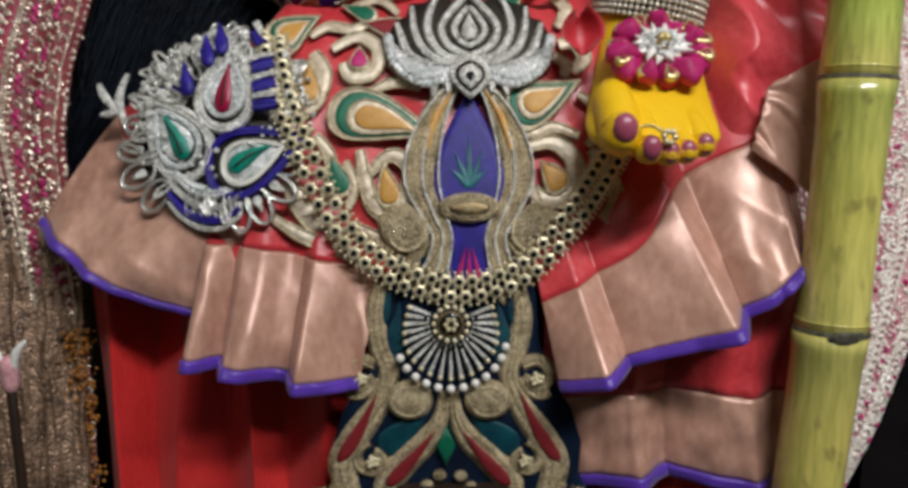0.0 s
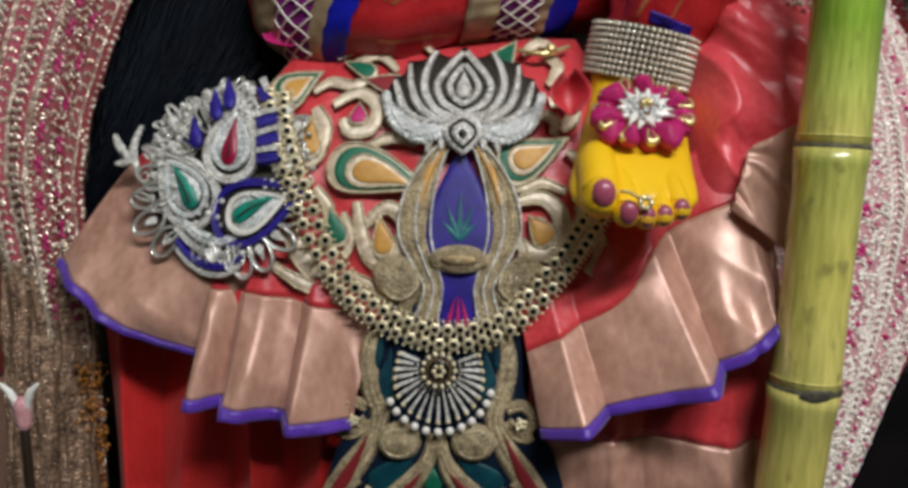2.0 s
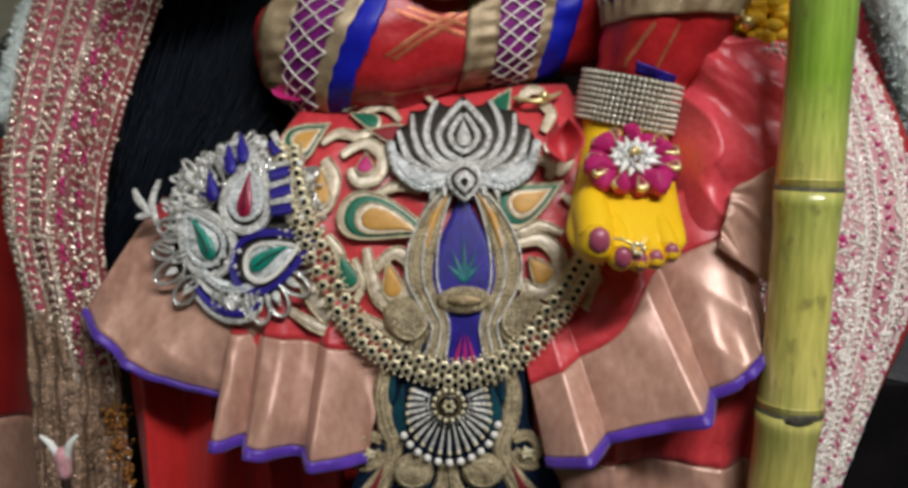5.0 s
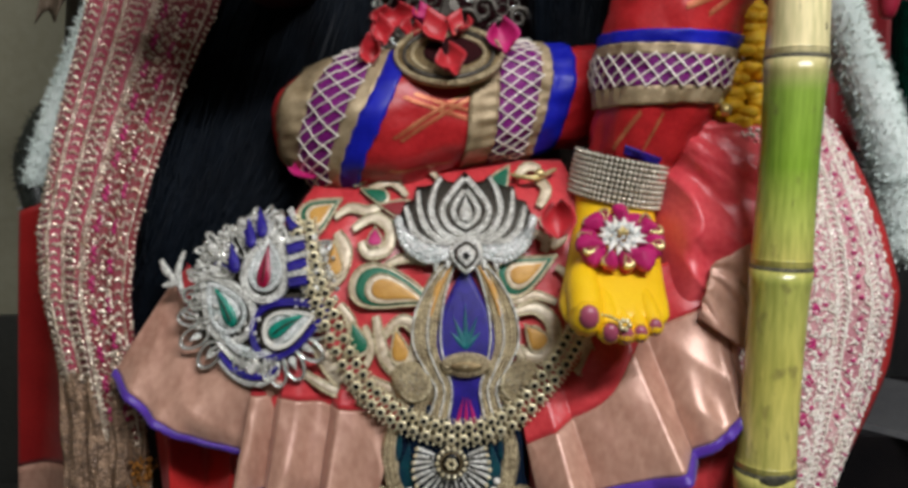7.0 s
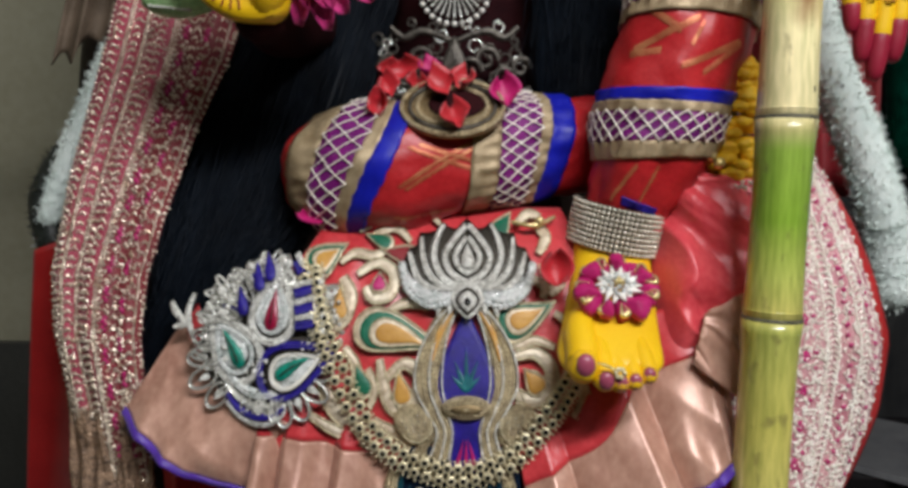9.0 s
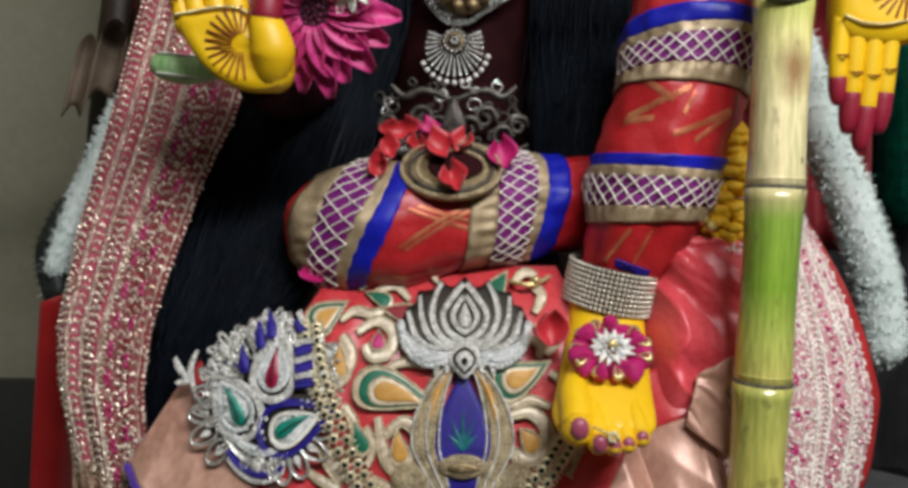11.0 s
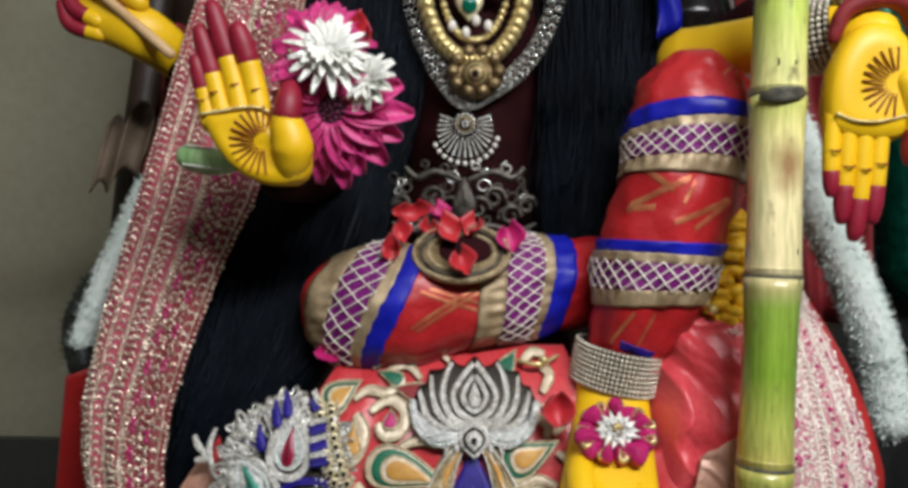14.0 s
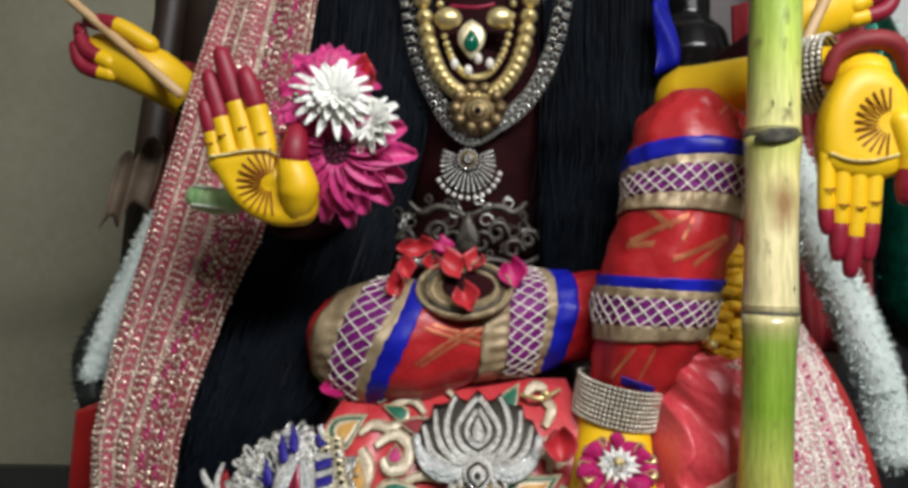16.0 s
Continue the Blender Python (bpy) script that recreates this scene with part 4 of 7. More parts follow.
# inner pleats
ruffle("saree_border", "pleated peach zari saree border with purple edge",
       [(-0.166, 0.592, 0.790), (-0.135, 0.588, 0.785), (-0.095, 0.584, 0.775), (-0.045, 0.582, 0.760)],
       [(-0.184, 0.540, 0.641), (-0.150, 0.540, 0.636), (-0.112, 0.542, 0.628), (-0.066, 0.545, 0.622)],
       lambda u: 0.45 - 0.05 * u, lambda u, v: 0.022 * saw(1 - u + 0.06, 2.4, 0.14) * v + 0.003 * math.sin(u * 20), 200)
# fan at the other side
ruffle("saree_border", "fanned peach zari saree border with purple edge",
       [(0.050, 0.582, 0.750), (0.085, 0.586, 0.775), (0.135, 0.592, 0.805), (0.190, 0.598, 0.830), (0.245, 0.600, 0.848)],
       [(0.076, 0.534, 0.627), (0.125, 0.530, 0.646), (0.186, 0.530, 0.668), (0.226, 0.536, 0.692), (0.248, 0.556, 0.718)],
       lambda u: 0.30 + 0.24 / (1 + math.exp((u - 0.45) * 22)), lambda u, v: 0.030 * saw(u * 0.97 + 0.12, 2.9, 0.22) * v * (1 - 0.75 * u ** 6) + 0.003 * math.sin(u * 16 + v * 5), 200)
# lower tier
t = thing("saree_lower_tier", (0.16, 0.56, 0.50), "lower tier of red saree with peach zari border", "garment", "saree borders")
def low(u, v):
    fold = saw(u * 0.9 + 0.30 + 0.06 * math.sin(v * 3), 2.6, 0.3)
    y = 0.566 - 0.022 * fold * (0.25 + v) - 0.006 * v + 0.010 * v * noise.noise(Vector((u * 5, v * 3, 6.2))) + 0.004 * noise.noise(Vector((u * 12, v * 9, 2.2)))
    return Vector((0.070 + 0.20 * u - 0.01 * v, y, 0.715 - 0.19 * v + 0.026 * u * v + 0.010 * v * math.sin(u * 5)))


Build().sheet(lambda u, v: low(u, v * 0.58), 120, 16).done("silk", CORAL_SILK, t)
Build().sheet(lambda u, v: low(u, 0.58 + v * 0.34), 120, 16).done("zari_border", PEACH, t)
Build().sheet(lambda u, v: low(u, 0.92 + v * 0.05) - Vector((0, 0.001, 0)), 120, 3, 0.003).done("piping", PURPLE, t)

# gathered red cloth beside the foot
t = thing("gathered_drape", (0.24, 0.61, 0.78), "gathered coral silk drape beside the yellow foot", "garment")


def gathered(u, v):
    z = 0.960 - 0.185 * v - 0.012 * u * (1 - v)
    x = float(np.interp(z, [0.77, 0.83, 0.93, 0.96], [0.168, 0.178, 0.186, 0.198])) + (0.112 - 0.016 * (1 - v)) * u
    # creases run out from the pinch above the ankle
    th = math.atan2(0.985 - z, x - 0.150)
    rr = math.hypot(0.985 - z, x - 0.150)
    c = noise.noise(Vector((th * 3.4 + rr * 5, rr * 11, 3.1)))
    s = 0.012 * (1 - 2.0 * abs(c)) + 0.006 * noise.noise(Vector((th * 7, rr * 24, 8.4))) + 0.0012 * noise.noise(Vector((th * 20, rr * 50, 1.4)))
    edge = math.sin(min(1.0, u * 3.0) * math.pi / 2)
    return (x, 0.650 - (0.042 * math.sin(min(1, v * 1.2) * 1.5) + 0.028) * edge - s * (0.4 + 0.6 * edge), z)


Build().sheet(gathered, 130, 130).done("silk", DRAPE_SILK, t)
tl, bl0, tr, br0 = Vector((0.2224, 0.5720, 0.8345)), Vector((0.2098, 0.5600, 0.7910)), Vector((0.2808, 0.5800, 0.8673)), Vector((0.2705, 0.5660, 0.7459))


def turned(u, v):
    q = tl.lerp(tr, u).lerp(bl0.lerp(br0, u), v)
    return q + Vector((0, -0.007 * math.sin(u * 2.6) - 0.005 * (1 - 2 * abs(noise.noise(Vector((v * 3.5 - u * 2.5, u * 1.2, 2.0))))), 0))


Build().sheet(turned, 40, 40).done("turned_border", PEACH, t)

# ---- cutwork on the lap ----
panel = thing("cutwork_panel", (0.0, 0.60, 0.71), "pale gold cutwork embroidery on coral silk", "embroidery")


def braid(pts, w, name="cutwork", material=None, high=0.0014, base=0.001, n=36, closed=False, place=lap, parent=None, ridges=0):
    b = Build(place)
    if parent is not None or ridges:
        return b.ribbon(pts, w, high, base, n, closed, ridges=ridges).done(name, material or BEIGE_LACE, parent or panel)
    b.ribbon(pts, w, 0.0012, base, n, closed, full=0.2)
    ws = np.interp(np.linspace(0, 1, 14), np.linspace(0, 1, len(w)), w)
    c = cat([(a, z, 0) for a, z in pts], 14)
    for s in (-1, 1):
        side = []
        for i, q in enumerate(c):
            tan = (c[min(i + 1, 13)] - c[max(i - 1, 0)]).normalized()
            side.append((q.x - s * tan.y * ws[i] * 0.47, q.y + s * tan.x * ws[i] * 0.47))
        b.ribbon(side, 0.0017, 0.0016, base + 0.0006, 28, mi=1)
    return b.done(name, [BEIGE_LACE, EDGE_CORD], panel)


def paisley(cx, cz, length, width, turn, bend, mirror=1):
    o = leaf(cx, cz, length, width, turn, bend)
    p = Build(lap).pad(o, 0.0005, 0.003).done("paisley", BEIGE_LACE, panel)
    Build(lap).ribbon(grow(o, 0.985)[::2], 0.0020, 0.002, 0.0025, 56, True).done("rim_cord", EDGE_CORD, p)
    Build(lap).pad(grow(o, 0.86), 0.0035, 0.0008).done("green_ring", GREEN, p)
    Build(lap).pad(grow(o, 0.64), 0.0043, 0.0008).done("pale_ring", BEIGE_LACE, p)
    Build(lap).ribbon(grow(o, 0.64)[::2], 0.0014, 0.0014, 0.0045, 56, True).done("inner_cord", EDGE_CORD, p)
    Build(lap).pad(grow(leaf(cx, cz, length, width * 0.86, turn, bend), 0.52), 0.0051, 0.001).done("ochre_core", OCHRE, p)


paisley(-0.048, 0.813, 0.084, 0.038, -97, 0.25)
paisley(0.067, 0.825, 0.060, 0.034, -72, -0.2)
paisley(-0.118, 0.878, 0.042, 0.030, -50, 0.2)
# curls and rings of the cutwork
for pts, w in (
    ([(-0.088, 0.862), (-0.070, 0.872), (-0.054, 0.862), (-0.058, 0.845), (-0.074, 0.842), (-0.080, 0.852)], 0.008),
    ([(-0.105, 0.872), (-0.092, 0.880), (-0.074, 0.878), (-0.060, 0.884)], 0.006),
    ([(-0.102, 0.860), (-0.094, 0.845), (-0.098, 0.826), (-0.108, 0.815)], 0.010),
    ([(-0.098, 0.800), (-0.088, 0.786), (-0.086, 0.768), (-0.094, 0.752)], 0.007),
    ([(-0.060, 0.772), (-0.044, 0.786), (-0.030, 0.776), (-0.034, 0.756), (-0.050, 0.748), (-0.060, 0.756)], 0.009),
    ([(-0.066, 0.790), (-0.062, 0.768), (-0.056, 0.750), (-0.044, 0.738)], 0.008),
    ([(0.056, 0.792), (0.074, 0.795), (0.088, 0.782), (0.086, 0.762), (0.070, 0.754), (0.058, 0.762)], 0.010),
    ([(0.064, 0.778), (0.074, 0.776), (0.074, 0.768), (0.066, 0.764)], 0.006),
    ([(0.088, 0.846), (0.098, 0.856), (0.092, 0.868), (0.080, 0.866)], 0.009),
    ([(0.080, 0.880), (0.088, 0.895), (0.078, 0.905)], 0.007),
    ([(0.060, 0.905), (0.072, 0.915), (0.084, 0.912)], 0.006),
    ([(-0.128, 0.742), (-0.108, 0.730), (-0.088, 0.722), (-0.066, 0.712)], 0.007),
    ([(-0.118, 0.770), (-0.108, 0.752), (-0.096, 0.738), (-0.076, 0.730)], 0.012),
    ([(0.100, 0.790), (0.112, 0.774), (0.118, 0.756), (0.108, 0.740)], 0.008),
    ([(-0.058, 0.832), (-0.040, 0.838), (-0.022, 0.834)], 0.006),
    ([(-0.116, 0.850), (-0.110, 0.832), (-0.118, 0.810)], 0.005),
    ([(-0.040, 0.890), (-0.055, 0.902), (-0.075, 0.896)], 0.005),
    ([(-0.090, 0.900), (-0.070, 0.908), (-0.048, 0.906), (-0.030, 0.915)], 0.005),
    ([(-0.072, 0.738), (-0.058, 0.730), (-0.044, 0.722), (-0.034, 0.708)], 0.007),
    ([(-0.020, 0.850), (-0.034, 0.846), (-0.046, 0.852)], 0.006),
    ([(0.044, 0.812), (0.058, 0.802), (0.074, 0.806), (0.092, 0.800)], 0.006),
    ([(0.092, 0.830), (0.104, 0.820), (0.106, 0.804), (0.098, 0.792)], 0.006),
    ([(0.056, 0.742), (0.070, 0.736), (0.084, 0.742)], 0.006),
    ([(0.052, 0.770), (0.060, 0.756), (0.058, 0.744)], 0.005),
    ([(-0.100, 0.806), (-0.112, 0.792), (-0.112, 0.776)], 0.006),
    ([(-0.076, 0.782), (-0.070, 0.764), (-0.074, 0.748)], 0.005),
    ([(0.070, 0.860), (0.084, 0.852), (0.082, 0.842)], 0.006),
    ([(-0.012, 0.905), (-0.026, 0.916), (-0.040, 0.912)], 0.004),
):
    braid(pts, [w * 0.7, w * 1.3, w * 1.3, w * 0.8])
for cx, cz, l, w, turn, m in ((-0.082, 0.772, 0.026, 0.014, 20, GREEN), (0.047, 0.905, 0.024, 0.015, -35, GREEN), (-0.046, 0.765, 0.026, 0.014, 12, OCHRE), (-0.103, 0.838, 0.026, 0.012, 5, OCHRE),
                              (-0.070, 0.892, 0.024, 0.010, 70, GREEN), (-0.050, 0.880, 0.030, 0.014, 80, MAROON_CLOTH), (0.072, 0.772, 0.022, 0.016, 40, OCHRE), (-0.068, 0.856, 0.014, 0.012, 0, MAGENTA)):
    o = leaf(cx, cz, l, w, turn)
    p = Build(lap).pad(grow(o, 1.25), 0.0015, 0.002).done("leaf_edge", BEIGE_LACE, panel)
    Build(lap).pad(o, 0.0036, 0.0012).done("leaf_fill", m, p)
    Build(lap).ribbon(grow(o, 1.2)[::2], 0.0016, 0.0016, 0.0028, 44, True).done("rim_cord", EDGE_CORD, p)
# large drop with violet brocade
MID = 0.012
drop = thing("drop_applique", (MID, 0.57, 0.70), "violet brocade drop framed in antique gold braid", "embroidery")
o = leaf(MID, 0.783, 0.098, 0.052, 0, 0, 36, 0.9, 0.62)
Build(lap).pad(o, 0.003, 0.003, 0.9, 0.1).done("brocade", VIOLET, drop)
for a, l in ((0, 0.032), (28, 0.024), (-28, 0.024), (58, 0.016), (-58, 0.016)):
    t0 = radians(a)
    Build(lap).pad(leaf(MID - math.sin(t0) * l * 0.45, 0.766 + math.cos(t0) * l * 0.5, l * 1.25, 0.0048, a * 0.8, 0, 16), 0.0062, 0.0008).done("teal_leaf", TEAL, drop)
for s in (-1, 1):
    for w, k, m in ((0.013, 1.0, GOLD_BRAID), (0.010, 0.72, GOLD_BRAID)):
        braid([(MID + s * 0.003 * k, 0.842), (MID + s * 0.021 * k, 0.826), (MID + s * 0.036 * k, 0.796), (MID + s * 0.039 * k, 0.768), (MID + s * 0.030 * k, 0.746), (MID + s * 0.022 * k, 0.728), (MID + s * 0.028 * k, 0.704)],
              [w * 0.5, w, w, w, w, w * 0.8], "frame_braid", m, 0.0030, 0.004, 60, parent=drop, ridges=3 if k == 1.0 else 2)
    for k in (1.17, 0.84, 0.55):
        Build(lap).ribbon([(MID + s * 0.003 * k, 0.842), (MID + s * 0.021 * k, 0.826), (MID + s * 0.036 * k, 0.796), (MID + s * 0.039 * k, 0.768), (MID + s * 0.030 * k, 0.746), (MID + s * 0.022 * k, 0.728), (MID + s * 0.028 * k, 0.704)], 0.0022, 0.0026, 0.0055, 60).done("frame_cord", SILVER_BEAD, drop)
    Build(lap).ribbon([(MID + s * 0.012, 0.832), (MID + s * 0.024, 0.812), (MID + s * 0.030, 0.790)], [0.002, 0.006, 0.002], 0.0020, 0.0062, 24).done("gold_leaf", OCHRE, drop)
    # knob and scroll beside the base
    p = Build(lap).pad(oval(MID + s * 0.046, 0.735, 0.0195, 0.0165, 28, s * 35), 0.002, 0.006, 0.75, 0.4).done("knob", GOLD_BRAID, drop)
    for i in range(12):
        Build(lap).ball(lap(MID + s * 0.046 + 0.012 * math.cos(i * 2.4) * math.sqrt(i / 12), 0.735 + 0.010 * math.sin(i * 2.4) * math.sqrt(i / 12), 0.0105), 0.0010, 5).done("bead", SILVER, p)
    sp = [(MID + s * (0.046 + (0.017 - 0.0018 * i) * math.cos(0.9 * i + 2.6)), 0.733 + (0.017 - 0.0018 * i) * math.sin(0.9 * i + 2.6)) for i in range(9)]
    braid(sp, [0.0045, 0.0040, 0.0030], "scroll", EDGE_CORD, 0.0034, 0.0052, 60, parent=drop, ridges=0)
    braid([(MID + s * 0.030, 0.728), (MID + s * 0.040, 0.712), (MID + s * 0.034, 0.694), (MID + s * 0.022, 0.684)], [0.012, 0.014, 0.010], "tail_braid", GOLD_BRAID, 0.0032, 0.003, 30, parent=drop, ridges=3)
Build(lap).pad(oval(MID, 0.750, 0.022, 0.0105), 0.006, 0.005, 0.7, 0.5).done("base_boss", GOLD_BRAID, drop)
Build(lap).pad(oval(MID, 0.750, 0.014, 0.004), 0.0122, 0.0008).done("boss_seam", OLD_GOLD, drop)
Build(lap).pad([(MID - 0.014, 0.742), (MID + 0.014, 0.742), (MID + 0.012, 0.715), (MID + 0.016, 0.692), (MID - 0.016, 0.692), (MID - 0.012, 0.715)], 0.003, 0.002).done("brocade_tail", VIOLET, drop)
for a in (-14, 0, 14):
    Build(lap).pad(leaf(MID + a * 0.0004, 0.708, 0.030, 0.004, a, 0, 14), 0.0056, 0.0008).done("magenta_leaf", MAGENTA, drop)

# ---- apron panel below ----
apron = thing("apron_panel", (0, 0.55, 0.42), "navy velvet apron with antique gold braid scrolls", "embroidery")
half = [(0.040, 0.715), (0.056, 0.690), (0.058, 0.655), (0.066, 0.632), (0.082, 0.605), (0.090, 0.580), (0.088, 0.555), (0.105, 0.53), (0.115, 0.48), (0.115, 0.40)]
AX = 0.004
Build().sheet(lambda u, v: (AX + (u * 2 - 1) * float(np.interp(0.40 + 0.315 * v, [q[1] for q in half][::-1], [q[0] for q in half][::-1])), lap_y(0.40 + 0.315 * v) - 0.004, 0.40 + 0.315 * v), 24, 40, 0.003).done("velvet", NAVY, apron)
AXIS = (-0.0024, 0.6130)[0]
for s in (-1, 1):
    X = lambda q: (AXIS + s * (q[0] - AXIS), q[1])
    go = lambda pts, w, name="scroll_braid", base=0.005, n=60, ridges=3: Build(lap).ribbon([X(q) for q in pts], w, 0.0030, base, n, ridges=ridges).done(name, GOLD_BRAID, apron)
    # outer band with a dark red slit
    go([(0.0463, 0.6959), (0.0501, 0.6734), (0.0465, 0.6506), (0.0404, 0.6319), (0.0489, 0.6085), (0.0669, 0.5822), (0.0749, 0.5622), (0.0698, 0.5376), (0.0723, 0.5194)], [0.011, 0.015, 0.016, 0.014, 0.020, 0.022, 0.018, 0.012])
    Build(lap).pad(leaf(*X((0.0604, 0.5932)), 0.062, 0.010, s * 32, s * 0.15, 26), 0.0065, 0.0022).done("maroon_leaf", MAROON_CLOTH, apron)
    # inner band
    go([(0.0009, 0.6206), (0.0030, 0.6022), (0.0106, 0.5859), (0.0271, 0.5691), (0.0412, 0.5512), (0.0444, 0.5309), (0.0425, 0.5151)], [0.008, 0.012, 0.020, 0.022, 0.018, 0.014], "scroll_braid", 0.0055)
    Build(lap).pad(leaf(*X((0.0233, 0.5700)), 0.056, 0.010, s * 42, s * 0.1, 26), 0.0072, 0.0022).done("maroon_leaf", MAROON_CLOTH, apron)
    # rounded knots beside the pendant
    p = Build(lap).pad(oval(*X((0.0255, 0.6137)), 0.017, 0.0145), 0.004, 0.006, 0.75, 0.4).done("knot", GOLD_BRAID, apron)
    Build(lap).ribbon(oval(*X((0.0255, 0.6137)), 0.0125, 0.0105, 18), 0.0016, 0.0016, 0.0098, 40, True).done("knot_cord", EDGE_CORD, p)
    # curls at the sides, each ending in a beaded eye
    for (px, pz), size, turn in (((0.0599, 0.6297), 0.013, 2.4), ((0.0524, 0.5690), 0.014, 1.4), ((0.0782, 0.5420), 0.015, 0.4)):
        go([(px + size * (1 - 0.09 * i) * math.cos(turn - 0.85 * i), pz + size * (1 - 0.09 * i) * math.sin(turn - 0.85 * i)) for i in range(8)], [0.010, 0.009, 0.006], "side_curl", 0.005, 44, 2)
        eye = X((px, pz))
        b = Build(lap)
        for i in range(9):
            b.ball(lap(eye[0] + 0.0045 * math.cos(i * 2.4) * math.sqrt(i / 9), eye[1] + 0.0045 * math.sin(i * 2.4) * math.sqrt(i / 9), 0.010), 0.0018, 6)
        tagged(b.done("beaded_eye", PALE_GOLD, apron), kind="stuff")
    go([(0.0495, 0.6297), (0.0546, 0.6204), (0.0642, 0.6161), (0.0704, 0.6186)], [0.012, 0.010, 0.007], "side_curl", 0.004, 24, 2)
    for (cx, cz), l, w, turn in (((0.0290, 0.5889), 0.046, 0.022, 50), ((0.0361, 0.6589), 0.050, 0.016, 8), ((0.0426, 0.6816), 0.030, 0.010, 14)):
        Build(lap).pad(leaf(*X((cx, cz)), l, w, s * turn, 0, 22), 0.0045, 0.0012).done("teal_leaf", PEACOCK, apron)
Build(lap).pad([(AXIS - 0.002, 0.594), (AXIS + 0.005, 0.580), (AXIS - 0.002, 0.564), (AXIS - 0.009, 0.580)], 0.006, 0.003).done("green_lozenge", GREEN, apron)
for k in range(6):
    Build(lap).pad(oval(AXIS + 0.016 * math.cos(k), 0.548 + 0.010 * math.sin(k), 0.005, 0.004, 12), 0.006, 0.003).done("gold_bud", GOLD_BRAID, apron)

# ---- lotus plaque ----
lotus = thing("lotus_plaque", (MID, 0.60, 0.826), "silver beaded lotus plaque pinned on the lap", "brooch")
raised = lambda a, b, off: lap(a, b, off + 0.008)
LOTUS_X = (0.0131, 0.8774)[0]
other = lambda pts: [(2 * LOTUS_X - a, c) for a, c in pts]


def both(pts, tip=0.6, wide=0.0066, name="petal_rib", material=None, high=0.0042, n=48):
    """A beaded rib on either side of the lotus."""
    for side in (pts, other(pts)):
        Build(raised).ribbon(side, [wide, wide, wide, wide * tip], high, 0.0022, n, ridges=2).done(name, material or SILVER_BEAD, lotus)


HALF = [(0.0123, 0.9105), (0.0028, 0.9016), (-0.0037, 0.9029), (-0.0105, 0.9082), (-0.0165, 0.9003), (-0.0238, 0.8983), (-0.0321, 0.8982), (-0.0344, 0.8868), (-0.0420, 0.8848), (-0.0481, 0.8711), (-0.0432, 0.8535), (-0.0329, 0.8415), (-0.0177, 0.8358), (-0.0039, 0.8394), (0.0142, 0.8286)]
Build(raised).pad(HALF + other(HALF)[::-1], -0.006, 0.0060, 0.97, 0.0).done("backing", SILVER_DARK, lotus)
both([(0.0124, 0.9056), (0.0017, 0.8939), (-0.0077, 0.8789), (-0.0022, 0.8646), (0.0136, 0.8561)], 0.9, 0.0062)
both([(0.0127, 0.8950), (0.0056, 0.8860), (0.0018, 0.8773), (0.0057, 0.8692), (0.0134, 0.8640)], 0.9, 0.0056)
Build(raised).pad(leaf(LOTUS_X, (0.0130, 0.8797)[1], 0.022, 0.0125, 0, 0, 20), 0.002, 0.0055).done("centre_bead", SILVER_BEAD, lotus)
Build(raised).pad(leaf(LOTUS_X, (0.0131, 0.8788)[1], 0.0085, 0.0038, 0, 0, 14), 0.0070, 0.0012).done("centre_eye", SILVER_DARK, lotus)
both([(0.0128, 0.8539), (-0.0036, 0.8562), (-0.0138, 0.8662), (-0.0182, 0.8806), (-0.0145, 0.8965), (-0.0085, 0.9062)])
both([(0.0119, 0.8530), (-0.0070, 0.8531), (-0.0207, 0.8617), (-0.0278, 0.8759), (-0.0300, 0.8953)])
both([(0.0097, 0.8517), (-0.0130, 0.8496), (-0.0302, 0.8572), (-0.0373, 0.8708), (-0.0409, 0.8821)], 0.6)
CRYSTAL_HALF = [(-0.0471, 0.8702), (-0.0424, 0.8543), (-0.0325, 0.8433), (-0.0187, 0.8375), (-0.0048, 0.8411), (0.0089, 0.8499), (-0.0121, 0.8479), (-0.0291, 0.8537), (-0.0376, 0.8614)]
for side in (CRYSTAL_HALF, other(CRYSTAL_HALF)):
    p = Build(raised).pad(side, 0.0, 0.0058, 0.85, 0.1).done("crystal_petal", CRYSTAL, lotus)
    c = cat([(a, z, 0) for a, z in side[:5]], 15)
    for q in c:
        Build(raised).pad(oval(q.x, q.y, 0.0042, 0.0042, 12), -0.003, 0.007, 0.7, 0.3).done("crystal_scallop", CRYSTAL, p)
for side in ([(-0.0076, 0.8454), (-0.0117, 0.8384), (-0.0140, 0.8282)], [(0.0003, 0.8429), (-0.0021, 0.8369), (-0.0028, 0.8301)]):
    for q in (side, other(side)):
        Build(raised).ribbon(q, [0.005, 0.009, 0.002], 0.0045, 0.0, 18, ridges=2).done("silver_point", SILVER_BEAD, lotus)
for k, m, h in ((1.0, SILVER_BEAD, 0.0072), (0.74, SILVER_DARK, 0.0078), (0.56, SILVER_BEAD, 0.0088), (0.22, BLACK_STONE, 0.0100)):
    o = leaf(LOTUS_X, (0.0135, 0.8418)[1], 0.033, 0.031, 180, 0, 28, 0.9, 0.8)
    Build(raised).pad(grow(o, k), 0.001, h, 0.9, 0.1).done("base_drop", m, lotus)
rnd = random.Random(5)
